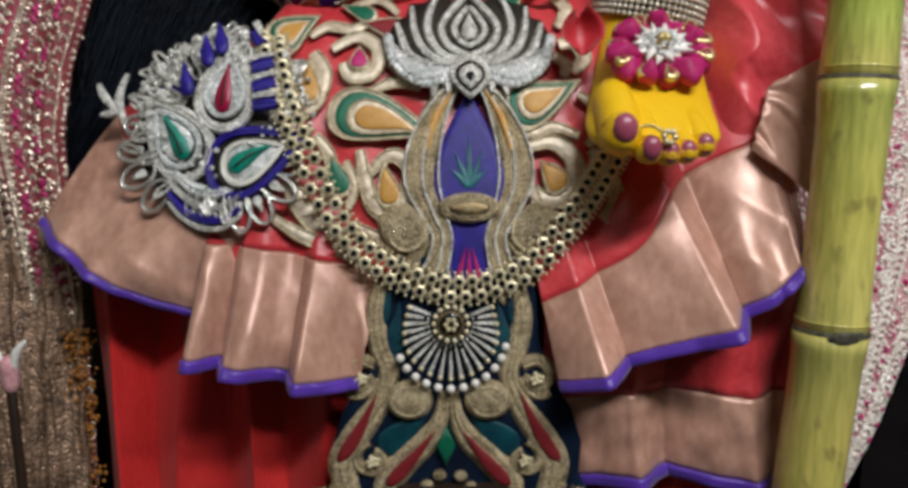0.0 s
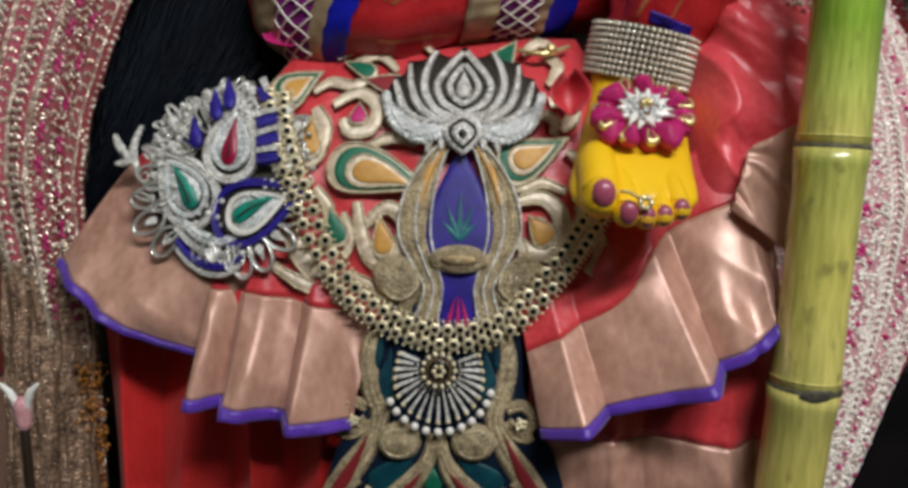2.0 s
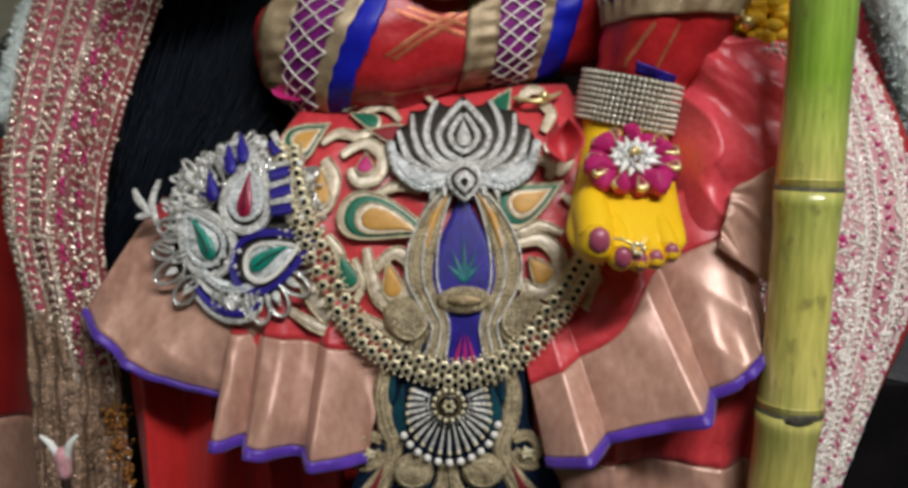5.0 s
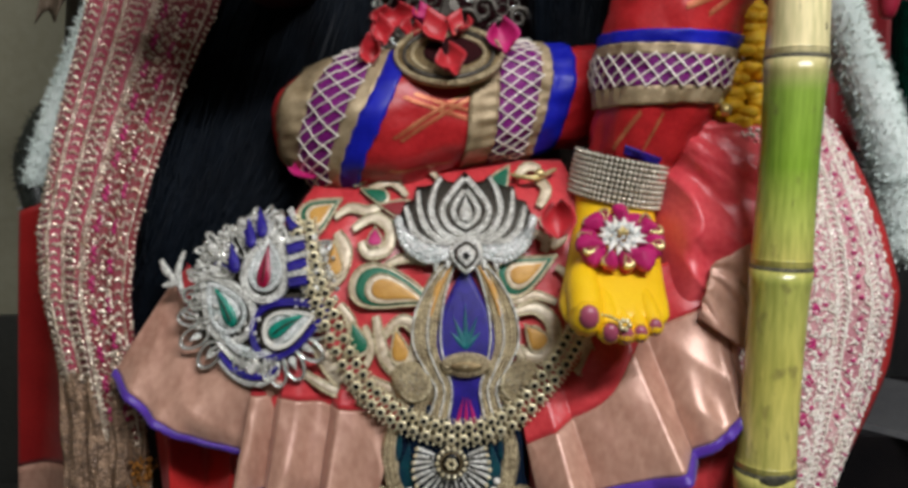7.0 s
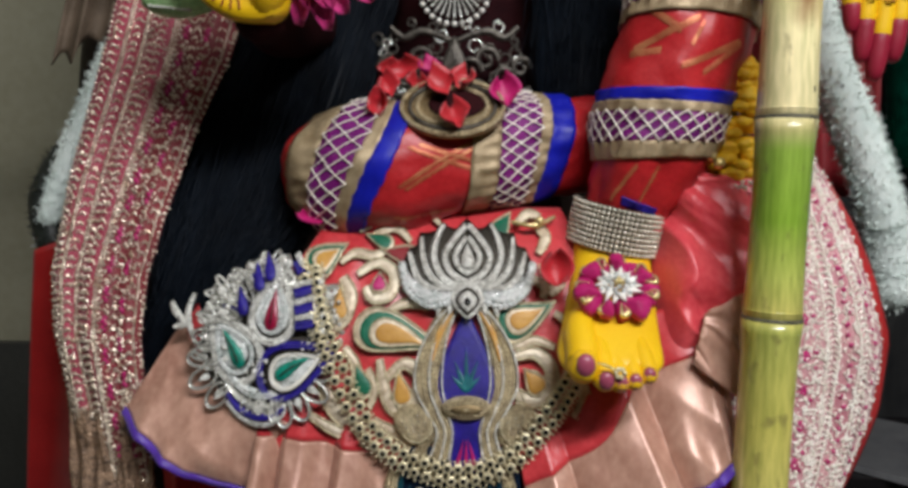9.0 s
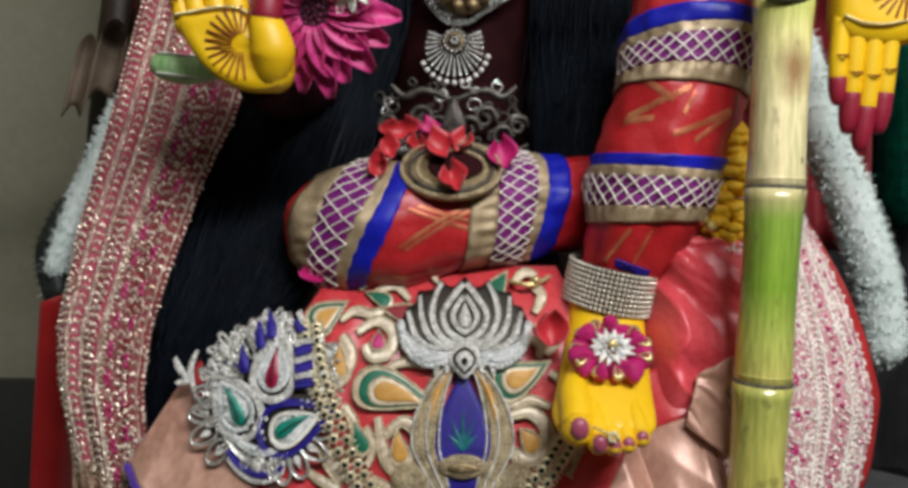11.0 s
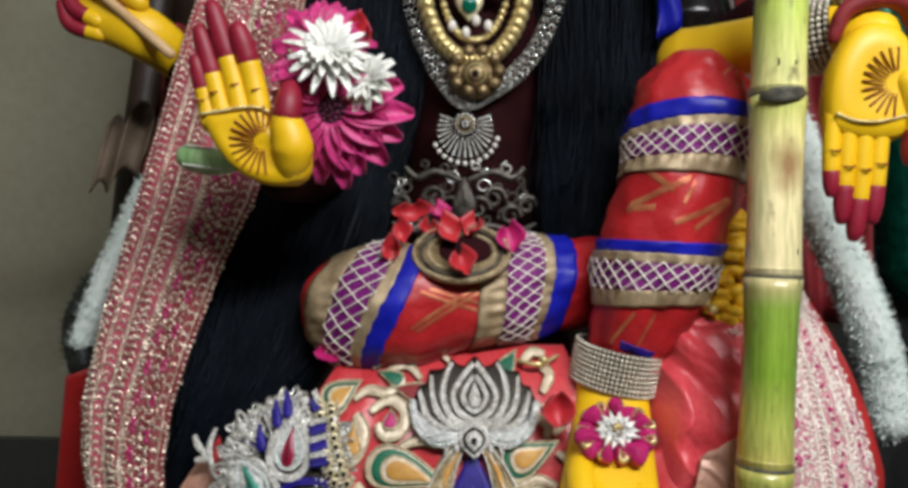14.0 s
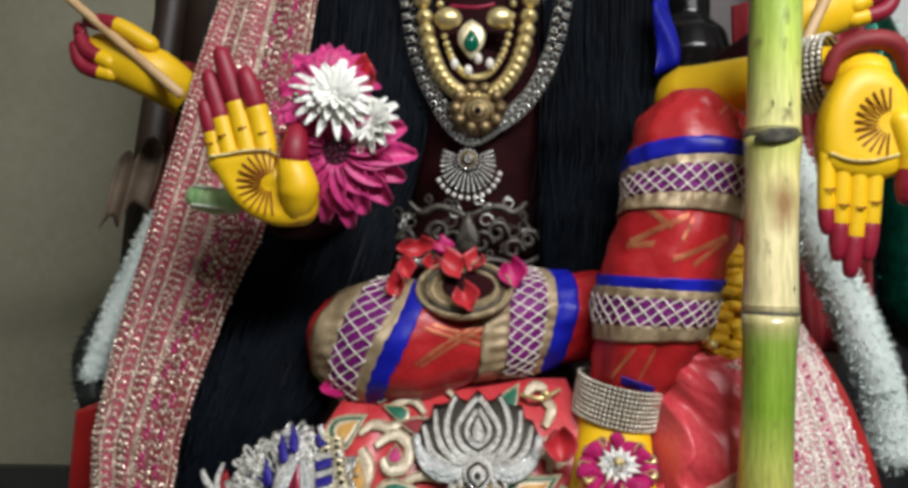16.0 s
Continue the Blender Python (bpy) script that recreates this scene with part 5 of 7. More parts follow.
Build(raised).tube([lap(MID - 0.075, 0.908, 0.004), lap(MID - 0.055, 0.915, 0.010), lap(MID - 0.04, 0.912, 0.008)], [0.002, 0.003, 0.002], 12, 6).done("gold_twig", GOLD, lotus)
Build(raised).tube([lap(MID + 0.085, 0.912, 0.004), lap(MID + 0.065, 0.905, 0.010), lap(MID + 0.045, 0.908, 0.008)], [0.002, 0.003, 0.002], 12, 6).done("gold_twig", GOLD, lotus)
for a, c in ((-0.050, 0.918), (-0.042, 0.925), (0.070, 0.909)):
    Build(raised).ball(lap(MID + a, c, 0.012), 0.005, 8).done("gold_bead", GOLD, lotus)

# ---- big peacock brooch ----
br = thing("peacock_brooch", (-0.173, 0.585, 0.735), "silver and violet brooch with ruby and green drops", "brooch")
bl = lambda a, b, off: lap(a, b, off + 0.006) + Vector((0, 0.18 * max(0, -0.15 - a), 0))
Build(bl).pad([(q.x, q.y) for q in cat([(-0.232, 0.795, 0), (-0.222, 0.835, 0), (-0.190, 0.862, 0), (-0.150, 0.866, 0), (-0.118, 0.840, 0), (-0.114, 0.795, 0), (-0.130, 0.760, 0), (-0.172, 0.742, 0), (-0.212, 0.760, 0)], 48, True)], -0.009, 0.008, 0.9, 0.0).done("backing", SILVER_DARK, br)


def medallion(at, l, w, turn, bend, rings, core, core_size):
    """A paisley of beaded rings, widest first, round a coloured core."""
    o = leaf(*at, l, w, turn, bend, 40, 0.8, 0.66)
    p = Build(bl).pad(grow(o, 1.03), -0.001, 0.004, 0.9, 0.0).done("medallion", SILVER_DARK, br)
    for k, wide, m, h in rings:
        Build(bl).ribbon(grow(o, k)[::2], wide, 0.0034, 0.003 + h, 72, True, ridges=2 if wide > 0.004 else 0).done("ring", m, p)
    Build(bl).pad(grow(o, 0.52), 0.003, 0.0028, 0.9, 0.1).done("inner_bed", CRYSTAL, p)
    c = leaf(*at, core_size[0], core_size[1], turn, bend * 0.6, 28)
    Build(bl).pad(c, 0.0055, 0.0030, 0.75, 0.3).done("core", core, p)
    Build(bl).pad(grow(leaf(*at, core_size[0], core_size[1] * 0.2, turn, bend * 0.6, 20), 0.75), 0.0092, 0.0006).done("core_vein", SILVER_DARK, p)


medallion((-0.1621, 0.8335), 0.066, 0.044, -6, 0.0, ((0.88, 0.0085, SILVER_BEAD, 0.0), (0.60, 0.0050, CRYSTAL, 0.0015)), RUBY, (0.036, 0.0125))
medallion((-0.1971, 0.7997), 0.070, 0.046, 27, -0.25, ((0.90, 0.0075, SILVER_BEAD, 0.0), (0.64, 0.0048, CRYSTAL, 0.0015)), EMERALD_SATIN, (0.038, 0.0120))
medallion((-0.1424, 0.7863), 0.074, 0.046, -55, 0.30, ((0.92, 0.0070, VIOLET, 0.0), (0.70, 0.0020, SILVER_DARK, 0.001), (0.60, 0.0050, PEARL, 0.0015)), EMERALD_SATIN, (0.036, 0.0125))
# violet pleats held by silver bars beside the ruby paisley
for q0, q1 in (((-0.1442, 0.8750), (-0.1380, 0.8652)), ((-0.1425, 0.8476), (-0.1271, 0.8513)), ((-0.1410, 0.8334), (-0.1247, 0.8375)), ((-0.1400, 0.8206), (-0.1236, 0.8230))):
    m0 = ((q0[0] + q1[0]) / 2, (q0[1] + q1[1]) / 2)
    Build(bl).ribbon([q0, m0, q1], [0.0095, 0.0105, 0.0095], 0.0035, 0.009, 14, ridges=2).done("violet_pleat", VIOLET, br)
    Build(bl).ribbon([(q0[0], q0[1] + 0.0065), (m0[0], m0[1] + 0.0068), (q1[0], q1[1] + 0.0065)], 0.0055, 0.004, 0.010, 14, ridges=2).done("silver_bar", SILVER_BEAD, br)
for q0, q1 in (((-0.1821, 0.8699), (-0.1743, 0.8523)), ((-0.1717, 0.8765), (-0.1664, 0.8634)), ((-0.1971, 0.8454), (-0.1855, 0.8348))):
    Build(bl).pad(leaf((q0[0] + q1[0]) / 2, (q0[1] + q1[1]) / 2, 0.026, 0.010, 15, 0, 18), 0.007, 0.004).done("violet_leaf", VIOLET, br)
# tangle of bent silver wire round the rim
rw = random.Random(12)
for k in range(46):
    a = radians(rw.uniform(10, 290))
    r0 = rw.uniform(0.050, 0.066)
    x, z = -0.170 + 0.98 * r0 * math.cos(a), 0.806 + 0.98 * r0 * math.sin(a)
    e = rw.uniform(0.005, 0.010)
    th = a + rw.uniform(-0.6, 0.6)
    Build(bl).ribbon([(x + e * u * math.cos(th) - 0.35 * e * w * math.sin(th), z + e * u * math.sin(th) + 0.35 * e * w * math.cos(th)) for u, w in ((-1, -0.6), (0.3, -1), (1.1, 0), (0.3, 1), (-1, 0.6))], 0.0022, 0.0026, rw.uniform(0.001, 0.005), 22).done("silver_wire", SILVER if k % 2 else SILVER_BEAD, br)


for k in range(17):
    a = radians(-12 + 196 * k / 16 + 7 * math.sin(k * 7.3))
    r0 = 0.030 + 0.004 * math.sin(k * 3.1)
    r1 = 0.058 if 2 < k < 14 else 0.048
    cx, cz = -0.163, 0.822
    rm, rl = (r0 + r1) / 2 + 0.003, (r1 - r0) / 2 + 0.003
    q = [(cx + r * math.cos(a) * 0.98, cz + r * math.sin(a) * 0.84 + 0.002) for r in (r0, rm, r1)]
    Build(bl).ribbon(oval(q[1][0], q[1][1], rl * (1 + 0.15 * math.sin(k * 5)), 0.0046, 14, math.degrees(a) + 9 * math.sin(k * 2.9)), 0.0028, 0.0035, 0.001 + 0.002 * (k % 2), 32, True).done("silver_loop", SILVER, br)
    if k % 3:
        Build(bl).pad(oval(q[1][0], q[1][1], rl * 0.7, 0.0024, 12, math.degrees(a)), 0.0005, 0.002).done("loop_fill", SILVER_BEAD if k % 3 == 1 else VIOLET, br)
    if k % 2:
        Build(bl).ball(bl(q[2][0], q[2][1], 0.005), 0.0045, 8).done("silver_bead", SILVER_BEAD, br)
for k, (x, z, turn, l) in enumerate(((-0.226, 0.806, 90, 0.024), (-0.229, 0.789, 100, 0.026), (-0.226, 0.771, 118, 0.028), (-0.212, 0.757, 140, 0.026), (-0.150, 0.748, 190, 0.030), (-0.136, 0.752, 205, 0.028), (-0.123, 0.764, 240, 0.028), (-0.118, 0.780, 262, 0.024), (-0.160, 0.751, 178, 0.022))):
    o = leaf(x, z, l, 0.015, turn, 0, 22)
    Build(bl).ribbon(oval(x, z, 0.0080, l / 2, 14, turn), 0.0030, 0.0035, 0.001, 32, True).done("silver_loop", SILVER, br)
    Build(bl).pad(grow(o, 0.45), 0.0005, 0.002).done("loop_fill", SILVER_BEAD, br)
for x, z, r in ((-0.232, 0.806, 0.008), (-0.114, 0.789, 0.008), (-0.205, 0.852, 0.007), (-0.192, 0.861, 0.006), (-0.218, 0.838, 0.007)):
    Build(bl).ribbon([(x + r * (1 - 0.1 * i) * math.cos(1.1 * i), z + r * (1 - 0.1 * i) * math.sin(1.1 * i)) for i in range(9)], 0.0028, 0.003, 0.002, 36).done("silver_coil", SILVER, br)
for w, dz, m in ((0.007, 0.0, SILVER), (0.007, -0.009, VIOLET), (0.005, -0.015, SILVER_BEAD), (0.010, 0.010, CRYSTAL)):
    Build(bl).ribbon([(a, c + dz) for a, c in ((-0.2020, 0.7685), (-0.1919, 0.7578), (-0.1778, 0.7505), (-0.1605, 0.7508), (-0.1488, 0.7594))], [w * 0.6, w, w * 0.6], 0.004, 0.003, 30, ridges=2).done("crescent", m, br)
b = Build()
for k in range(150):
    a, r = rnd.uniform(0, 6.28), rnd.uniform(0.036, 0.066)
    x, z = -0.163 + r * math.cos(a), 0.822 + 0.8 * r * math.sin(a)
    if z > 0.745:
        b.ball(bl(x, z, rnd.uniform(0.002, 0.007)), rnd.uniform(0.0014, 0.003), 6)
tagged(b.done("loose_beads", SILVER_BEAD, br, "scattered silver beads"), kind="stuff")
for pts in ([(-0.236, 0.800), (-0.245, 0.824), (-0.240, 0.844)], [(-0.240, 0.812), (-0.256, 0.826), (-0.262, 0.836)], [(-0.244, 0.816), (-0.258, 0.814)]):
    Build(bl).ribbon(pts, [0.003, 0.007, 0.003], 0.003, 0.0, 20).done("silver_sprig", SILVER_BEAD, br)


# ---- necklaces ----
def link_mesh(hole):
    b = Build(flat)
    o = []
    for i in range(24):
        a = 2 * math.pi * i / 24
        r = 0.0053 * (0.90 + 0.10 * math.cos(6 * a))
        o.append((r * math.cos(a), r * math.sin(a)))
    b.pad(o, 0.0, 0.0022, 0.85, 0.0, 0)
    b.pad([(0.0053 * hole * math.cos(k * 0.5236), 0.0053 * hole * math.sin(k * 0.5236)) for k in range(12)], 0.0018, 0.0010, 0.7, 0.2, 1)
    return b


def garland(t, pts, count, rows, gap, place_off, surf, material, stone, size=1.0, hole=0.46):
    """Rows of stone-set links along a curve on a surface."""
    c = cat([(a, z, 0) for a, z in pts], count)
    proto = None
    for i, q in enumerate(c):
        tan = (c[min(i + 1, count - 1)] - c[max(i - 1, 0)]).normalized()
        nrm = Vector((-tan.y, tan.x, 0))
        for r in range(rows):
            p = q + nrm * gap * (r - (rows - 1) / 2) + tan * (gap * 0.5 if r % 2 else 0)
            at = surf(p.x, p.y, place_off)
            out = (surf(p.x, p.y, 1.0) - surf(p.x, p.y, 0.0)).normalized() + Vector((rnd.uniform(-0.12, 0.12), 0, rnd.uniform(-0.12, 0.15)))
            m = axes(Vector((tan.x, 0, tan.y)), out, at) @ Matrix.Diagonal((size, size, size, 1))
            if proto is None:
                b = link_mesh(hole)
                proto = b.done("link", [material, stone], t)
                proto.data.transform(Matrix.Translation(ORIGIN[t]))
                proto.matrix_basis = Matrix.Translation(-ORIGIN[t]) @ m
            else:
                stamp("link", proto, t, m)
    b = Build()
    for r in range(rows + 1):
        for i in range(count - 1):
            tan = (c[i + 1] - c[i]).normalized()
            nrm = Vector((-tan.y, tan.x, 0))
            for k in (0.25, 0.75):
                p = c[i].lerp(c[i + 1], k) + nrm * gap * (r - rows / 2) * 1.05
                b.ball(surf(p.x, p.y, place_off + 0.001), 0.0012 * size, 5)
    tagged(b.done("edge_beads", material, t, "tiny metal edge beads"), kind="stuff")


def fan_pendant(t, surf, cx, cz, r, metal, stone):
    """A round boss with a fan of stone-set rays and pearls below."""
    p = Build(surf).pad(oval(cx, cz, r * 0.34, r * 0.34), 0.002, 0.005, 0.8, 0.1).done("pendant", OLD_GOLD, t)
    Build(surf).ribbon(oval(cx, cz, r * 0.30, r * 0.30, 16), r * 0.07, 0.003, 0.006, 40, True).done("boss_rim", DIM_SILVER, p)
    for k in range(14):
        Build(surf).ball(surf(cx + r * 0.33 * math.cos(k * 0.449), cz + r * 0.33 * math.sin(k * 0.449), 0.008), r * 0.06, 6).done("rim_bead", metal, p)
    Build(surf).pad(oval(cx, cz, r * 0.22, r * 0.22, 16), 0.006, 0.002).done("boss_stone", BLACK_STONE, p)
    for k in range(6):
        Build(surf).ball(surf(cx + r * 0.1 * math.cos(k * 1.05), cz + r * 0.1 * math.sin(k * 1.05), 0.010), r * 0.055, 6).done("boss_bead", metal, p)
    n = 21
    for k in range(n):
        a = radians(-200 + 220 * k / (n - 1))
        r0, r1 = r * 0.42, r * (0.88 + 0.22 * math.sin(-a) if math.sin(a) < 0 else 0.86)
        q0, q1 = (cx + r0 * math.cos(a), cz + r0 * math.sin(a)), (cx + r1 * math.cos(a), cz + r1 * math.sin(a))
        Build(surf).ribbon([q0, ((q0[0] + q1[0]) / 2, (q0[1] + q1[1]) / 2), q1], [r * 0.04, r * 0.06, r * 0.085], 0.003, 0.002, 12).done("ray", SILVER_BEAD, p)
        Build(surf).ball(surf(q1[0], q1[1], 0.004), r * 0.055, 6).done("ray_bead", metal, p)
        if 3 < k < n - 4 and (k % 2 or k > 5):
            r2 = r1 + r * 0.2
            Build(surf).ball(surf(cx + r2 * math.cos(a), cz + r2 * math.sin(a), 0.004), r * 0.088, 10).done("pearl", PEARL, p)
    for k in range(9):
        a = radians(-190 + 200 * k / 8)
        Build(surf).ball(surf(cx + r * 0.5 * math.cos(a), cz + r * 0.5 * math.sin(a), 0.005), r * 0.045, 6).done("black_bead", BLACK_STONE, p)


over = lambda a, b, off: lap(a, b, off + 0.010)
hang = thing("lap_necklace", (0, 0.55, 0.62), "pale gold stone necklace with a fan pendant on the lap", "necklace")
NECK = [(-0.132, 0.872), (-0.124, 0.838), (-0.108, 0.797), (-0.083, 0.746), (-0.050, 0.711), (-0.001, 0.694), (0.048, 0.705), (0.083, 0.742), (0.104, 0.772), (0.122, 0.800)]
garland(hang, NECK, 46, 2, 0.0108, 0.002, over, PALE_GOLD, BLACK_STONE, 1.02, 0.46)
fan_pendant(hang, over, -0.001, 0.671, 0.036, PALE_GOLD, OLD_GOLD)

chest = lambda a, b, off: Vector((a, 0.796 - off + 0.9 * (a - 0.01) ** 2, b))
t = thing("chest_necklace", (0, 0.79, 1.10), "long silver stone necklace with a fan pendant", "necklace")
garland(t, [(-0.088, 1.44), (-0.074, 1.361), (-0.062, 1.295), (-0.043, 1.245), (-0.018, 1.205), (0.004, 1.190), (0.028, 1.203), (0.058, 1.222), (0.085, 1.255), (0.104, 1.30), (0.117, 1.36), (0.128, 1.44)], 52, 2, 0.0100, 0.006, chest, SILVER, BLACK_STONE, 0.90, 0.62)
fan_pendant(t, lambda a, b, off: chest(a, b, off + 0.004), 0.0, 1.163, 0.036, SILVER, OLD_GOLD)
t = thing("gold_necklace", (0.01, 0.78, 1.20), "gold bead necklace with round antique disc and green stone", "necklace")
for row, (w, top, low, n, r) in enumerate(((0.066, 1.44, 1.238, 32, 0.0108), (0.046, 1.44, 1.262, 34, 0.0046))):
    proto = None
    for i in range(n):
        a = math.pi * (i / (n - 1))
        x = 0.010 - w * math.cos(a) * (1.0 if abs(math.cos(a)) < 0.97 else 1.02)
        z = top - (top - low) * math.sin(a) ** 0.55
        q = chest(x, z, 0.010)
        if proto is None:
            b = Build().ball((0, 0, 0), r, 10)
            b.ball((0, -r * 0.9, 0), r * 0.35, 6)
            proto = b.done("gold_bead", GOLD, t)
            proto.data.transform(Matrix.Translation(ORIGIN[t]))
            proto.matrix_basis = Matrix.Translation(q - ORIGIN[t])
        else:
            stamp("gold_bead", proto, t, Matrix.Translation(q))
disc = lambda a, b, off: chest(a, b, off + 0.012)
p = Build(disc).pad(oval(0.012, 1.222, 0.033, 0.030), 0.0, 0.004, 0.9, 0.1).done("pendant_plate", OLD_GOLD, t)
for k in range(10):
    a = 2 * math.pi * k / 10
    Build(disc).ball(disc(0.012 + 0.027 * math.cos(a), 1.224 + 0.024 * math.sin(a), 0.006), 0.0085, 8).done("boss", OLD_GOLD, p)
for r, h, m in ((0.017, 0.012, OLD_GOLD), (0.0135, 0.0135, GOLD), (0.011, 0.015, OLD_GOLD), (0.004, 0.019, BLACK_STONE)):
    Build(disc).pad(oval(0.012, 1.220, r, r), 0.0, h, 0.9, 0.1).done("disc", m, p)
g = Build(disc).pad(leaf(0.004, 1.306, 0.048, 0.034, 180, 0, 26, 0.9, 0.8), 0.002, 0.005, 0.85, 0.1).done("stone_setting", PALE_GOLD, t)
Build(disc).pad(leaf(0.004, 1.304, 0.028, 0.019, 0, 0, 22, 0.9, 0.7), 0.007, 0.004, 0.6, 0.6).done("green_stone", EMERALD, g)
for x in (-0.024, 0.038):
    Build(disc).ball(disc(x, 1.331, 0.008), 0.0155, 14, 0, (1.1, 0.8, 0.85)).done("gold_ball", GOLD, t)
for x, z in ((-0.016, 1.276), (0.0, 1.268), (0.026, 1.276), (0.012, 1.282)):
    Build(disc).ball(disc(x, z, 0.010), 0.0062, 10, 0, (0.85, 0.85, 1.15)).done("pearl", PEARL, t)
Build(disc).tube([disc(-0.02, 1.345, 0.012), disc(0.008, 1.342, 0.014), disc(0.03, 1.346, 0.012)], [0.002], 12, 6).done("red_bar", RUBY, t)

# ---- waist ornaments ----
# the belt's metal is coloured dim for the shade it sits in
t = thing("waist_belt", (0, 0.75, 1.05), "silver filigree belt at the waist, painted dim for shade", "belt")
wb = lambda a, b, off: Vector((a, 0.765 - off + 1.2 * a * a, b))
for s in (-1, 1):
    for i in range(4):
        cx, cz, r = s * (0.016 + 0.019 * i), 1.062 + 0.016 * (i % 2) - 0.004 * i, 0.015 - 0.001 * i
        Build(wb).ribbon([(cx + s * r * (1 - 0.09 * k) * math.cos(0.9 * k), cz + r * (1 - 0.09 * k) * math.sin(0.9 * k)) for k in range(9)], [0.007, 0.006, 0.004], 0.004, 0.004, 36).done("scroll", DIM_SILVER, t)
    Build(wb).ribbon([(s * 0.004, 1.095), (s * 0.035, 1.105), (s * 0.055, 1.098), (s * 0.07, 1.11)], [0.006, 0.010, 0.006], 0.004, 0.003, 24).done("scroll", DIM_SILVER, t)
    Build(wb).ribbon([(s * 0.002, 1.035), (s * 0.03, 1.042), (s * 0.06, 1.036), (s * 0.085, 1.045)], [0.006, 0.008, 0.006], 0.004, 0.003, 24).done("scroll", DIM_SILVER, t)
Build(wb).pad(leaf(0.0, 1.075, 0.05, 0.03, 0), 0.003, 0.006).done("centre_leaf", DIM_SILVER, t)
for k in range(34):
    x, z, r = rnd.uniform(-0.085, 0.085), rnd.uniform(1.035, 1.118), rnd.uniform(0.005, 0.010)
    Build(wb).ribbon([(x + r * (1 - 0.08 * i) * math.cos(1.0 * i + k), z + r * (1 - 0.08 * i) * math.sin(1.0 * i + k)) for i in range(8)], 0.0028, 0.003, 0.002, 26).done("filigree_curl", DIM_SILVER if k % 3 else SILVER, t)
dish = thing("waist_disc", (0.0, 0.685, 0.985), "round antique gold disc holding red petals", "ornament")
dm = facing((-0.001, 0.632, 1.014), 40)
Build(dm).pad(oval(0, 0, 0.050, 0.036, 40), 0.0, 0.004, 0.9, 0.0).done("plate", OLD_GOLD, dish)
# raised dark oval painted in place of the ring's shaded hole
Build(dm).pad(oval(0.004, 0.003, 0.027, 0.018, 30), 0.0035, 0.002, 0.9, 0.0).done("painted_hollow", TORSO, dish)
for k in (0.95, 0.80, 0.66):
    Build(dm).ribbon(oval(0, 0, 0.050 * k, 0.036 * k, 24), 0.0042, 0.003, 0.004, 60, True).done("rim", GOLD_BRAID if k != 0.8 else DIM_SILVER, dish)


def petal_scrap(at, tilt, turn, l, w, roll, material=None):
    """A loose curled petal."""
    t = thing("red_petal", at, "loose curled red rose petal", "petal", "red petals")
    f = facing(at, tilt, turn)
    r = radians(roll)
    Build().sheet(lambda u, v: f((u - 0.5) * w * math.sin(math.pi * (0.12 + 0.8 * v)) * math.cos(r) - (v - 0.5) * l * math.sin(r), (v - 0.5) * l * math.cos(r) + (u - 0.5) * w * math.sin(r), 0.012 * (4 * (u - 0.5) ** 2 + (v - 0.4) ** 2)), 10, 12, 0.0008).done("petal", material or PETAL_RED, t)


for q, ti, tu, l, w, r in (((-0.0190, 0.6400, 1.0448), 40, 15, 0.026, 0.034, 60), ((-0.0016, 0.6120, 1.0140), 45, -10, 0.028, 0.030, 20), ((0.0048, 0.6450, 1.0477), 55, 0, 0.022, 0.028, -30), ((-0.0679, 0.6400, 1.0434), 30, 20, 0.022, 0.024, 35), ((-0.0704, 0.6300, 1.0272), 20, -20, 0.026, 0.022, -15),
                         ((-0.0573, 0.6900, 1.0653), 20, 0, 0.020, 0.050, 5), ((-0.0390, 0.6550, 1.0455), 40, 0, 0.016, 0.022, -10)):
    petal_scrap((q[0] + 0.004, q[1], q[2] - 0.010), ti, tu, l * 0.9, w * 0.9, r)
petal_scrap((0.0482, 0.6400, 1.0283), 30, 0, 0.026, 0.030, 15, MAGENTA)
petal_scrap((-0.026, 0.68, 1.05), 60, 20, 0.02, 0.026, 45, MAGENTA)
petal_scrap((0.092, 0.585, 0.870), 20, 0, 0.030, 0.030, 5)
petal_scrap((-0.134, 0.640, 0.915), 40, 0, 0.024, 0.034, 65, MAGENTA)

# ---- sugarcane ----
cane = thing("sugarcane_stalk", (0.240, 0.515, 0.31), "thick green and yellow sugarcane stalk standing upright", "sugarcane")
JOINTS = [(0.236, 0.518, 0.31), (0.2445, 0.5185, 0.50), (0.2585, 0.524, 0.669), (0.2655, 0.530, 0.837), (0.2715, 0.536, 1.001), (0.275, 0.543, 1.157), (0.281, 0.550, 1.335), (0.287, 0.558, 1.51)]
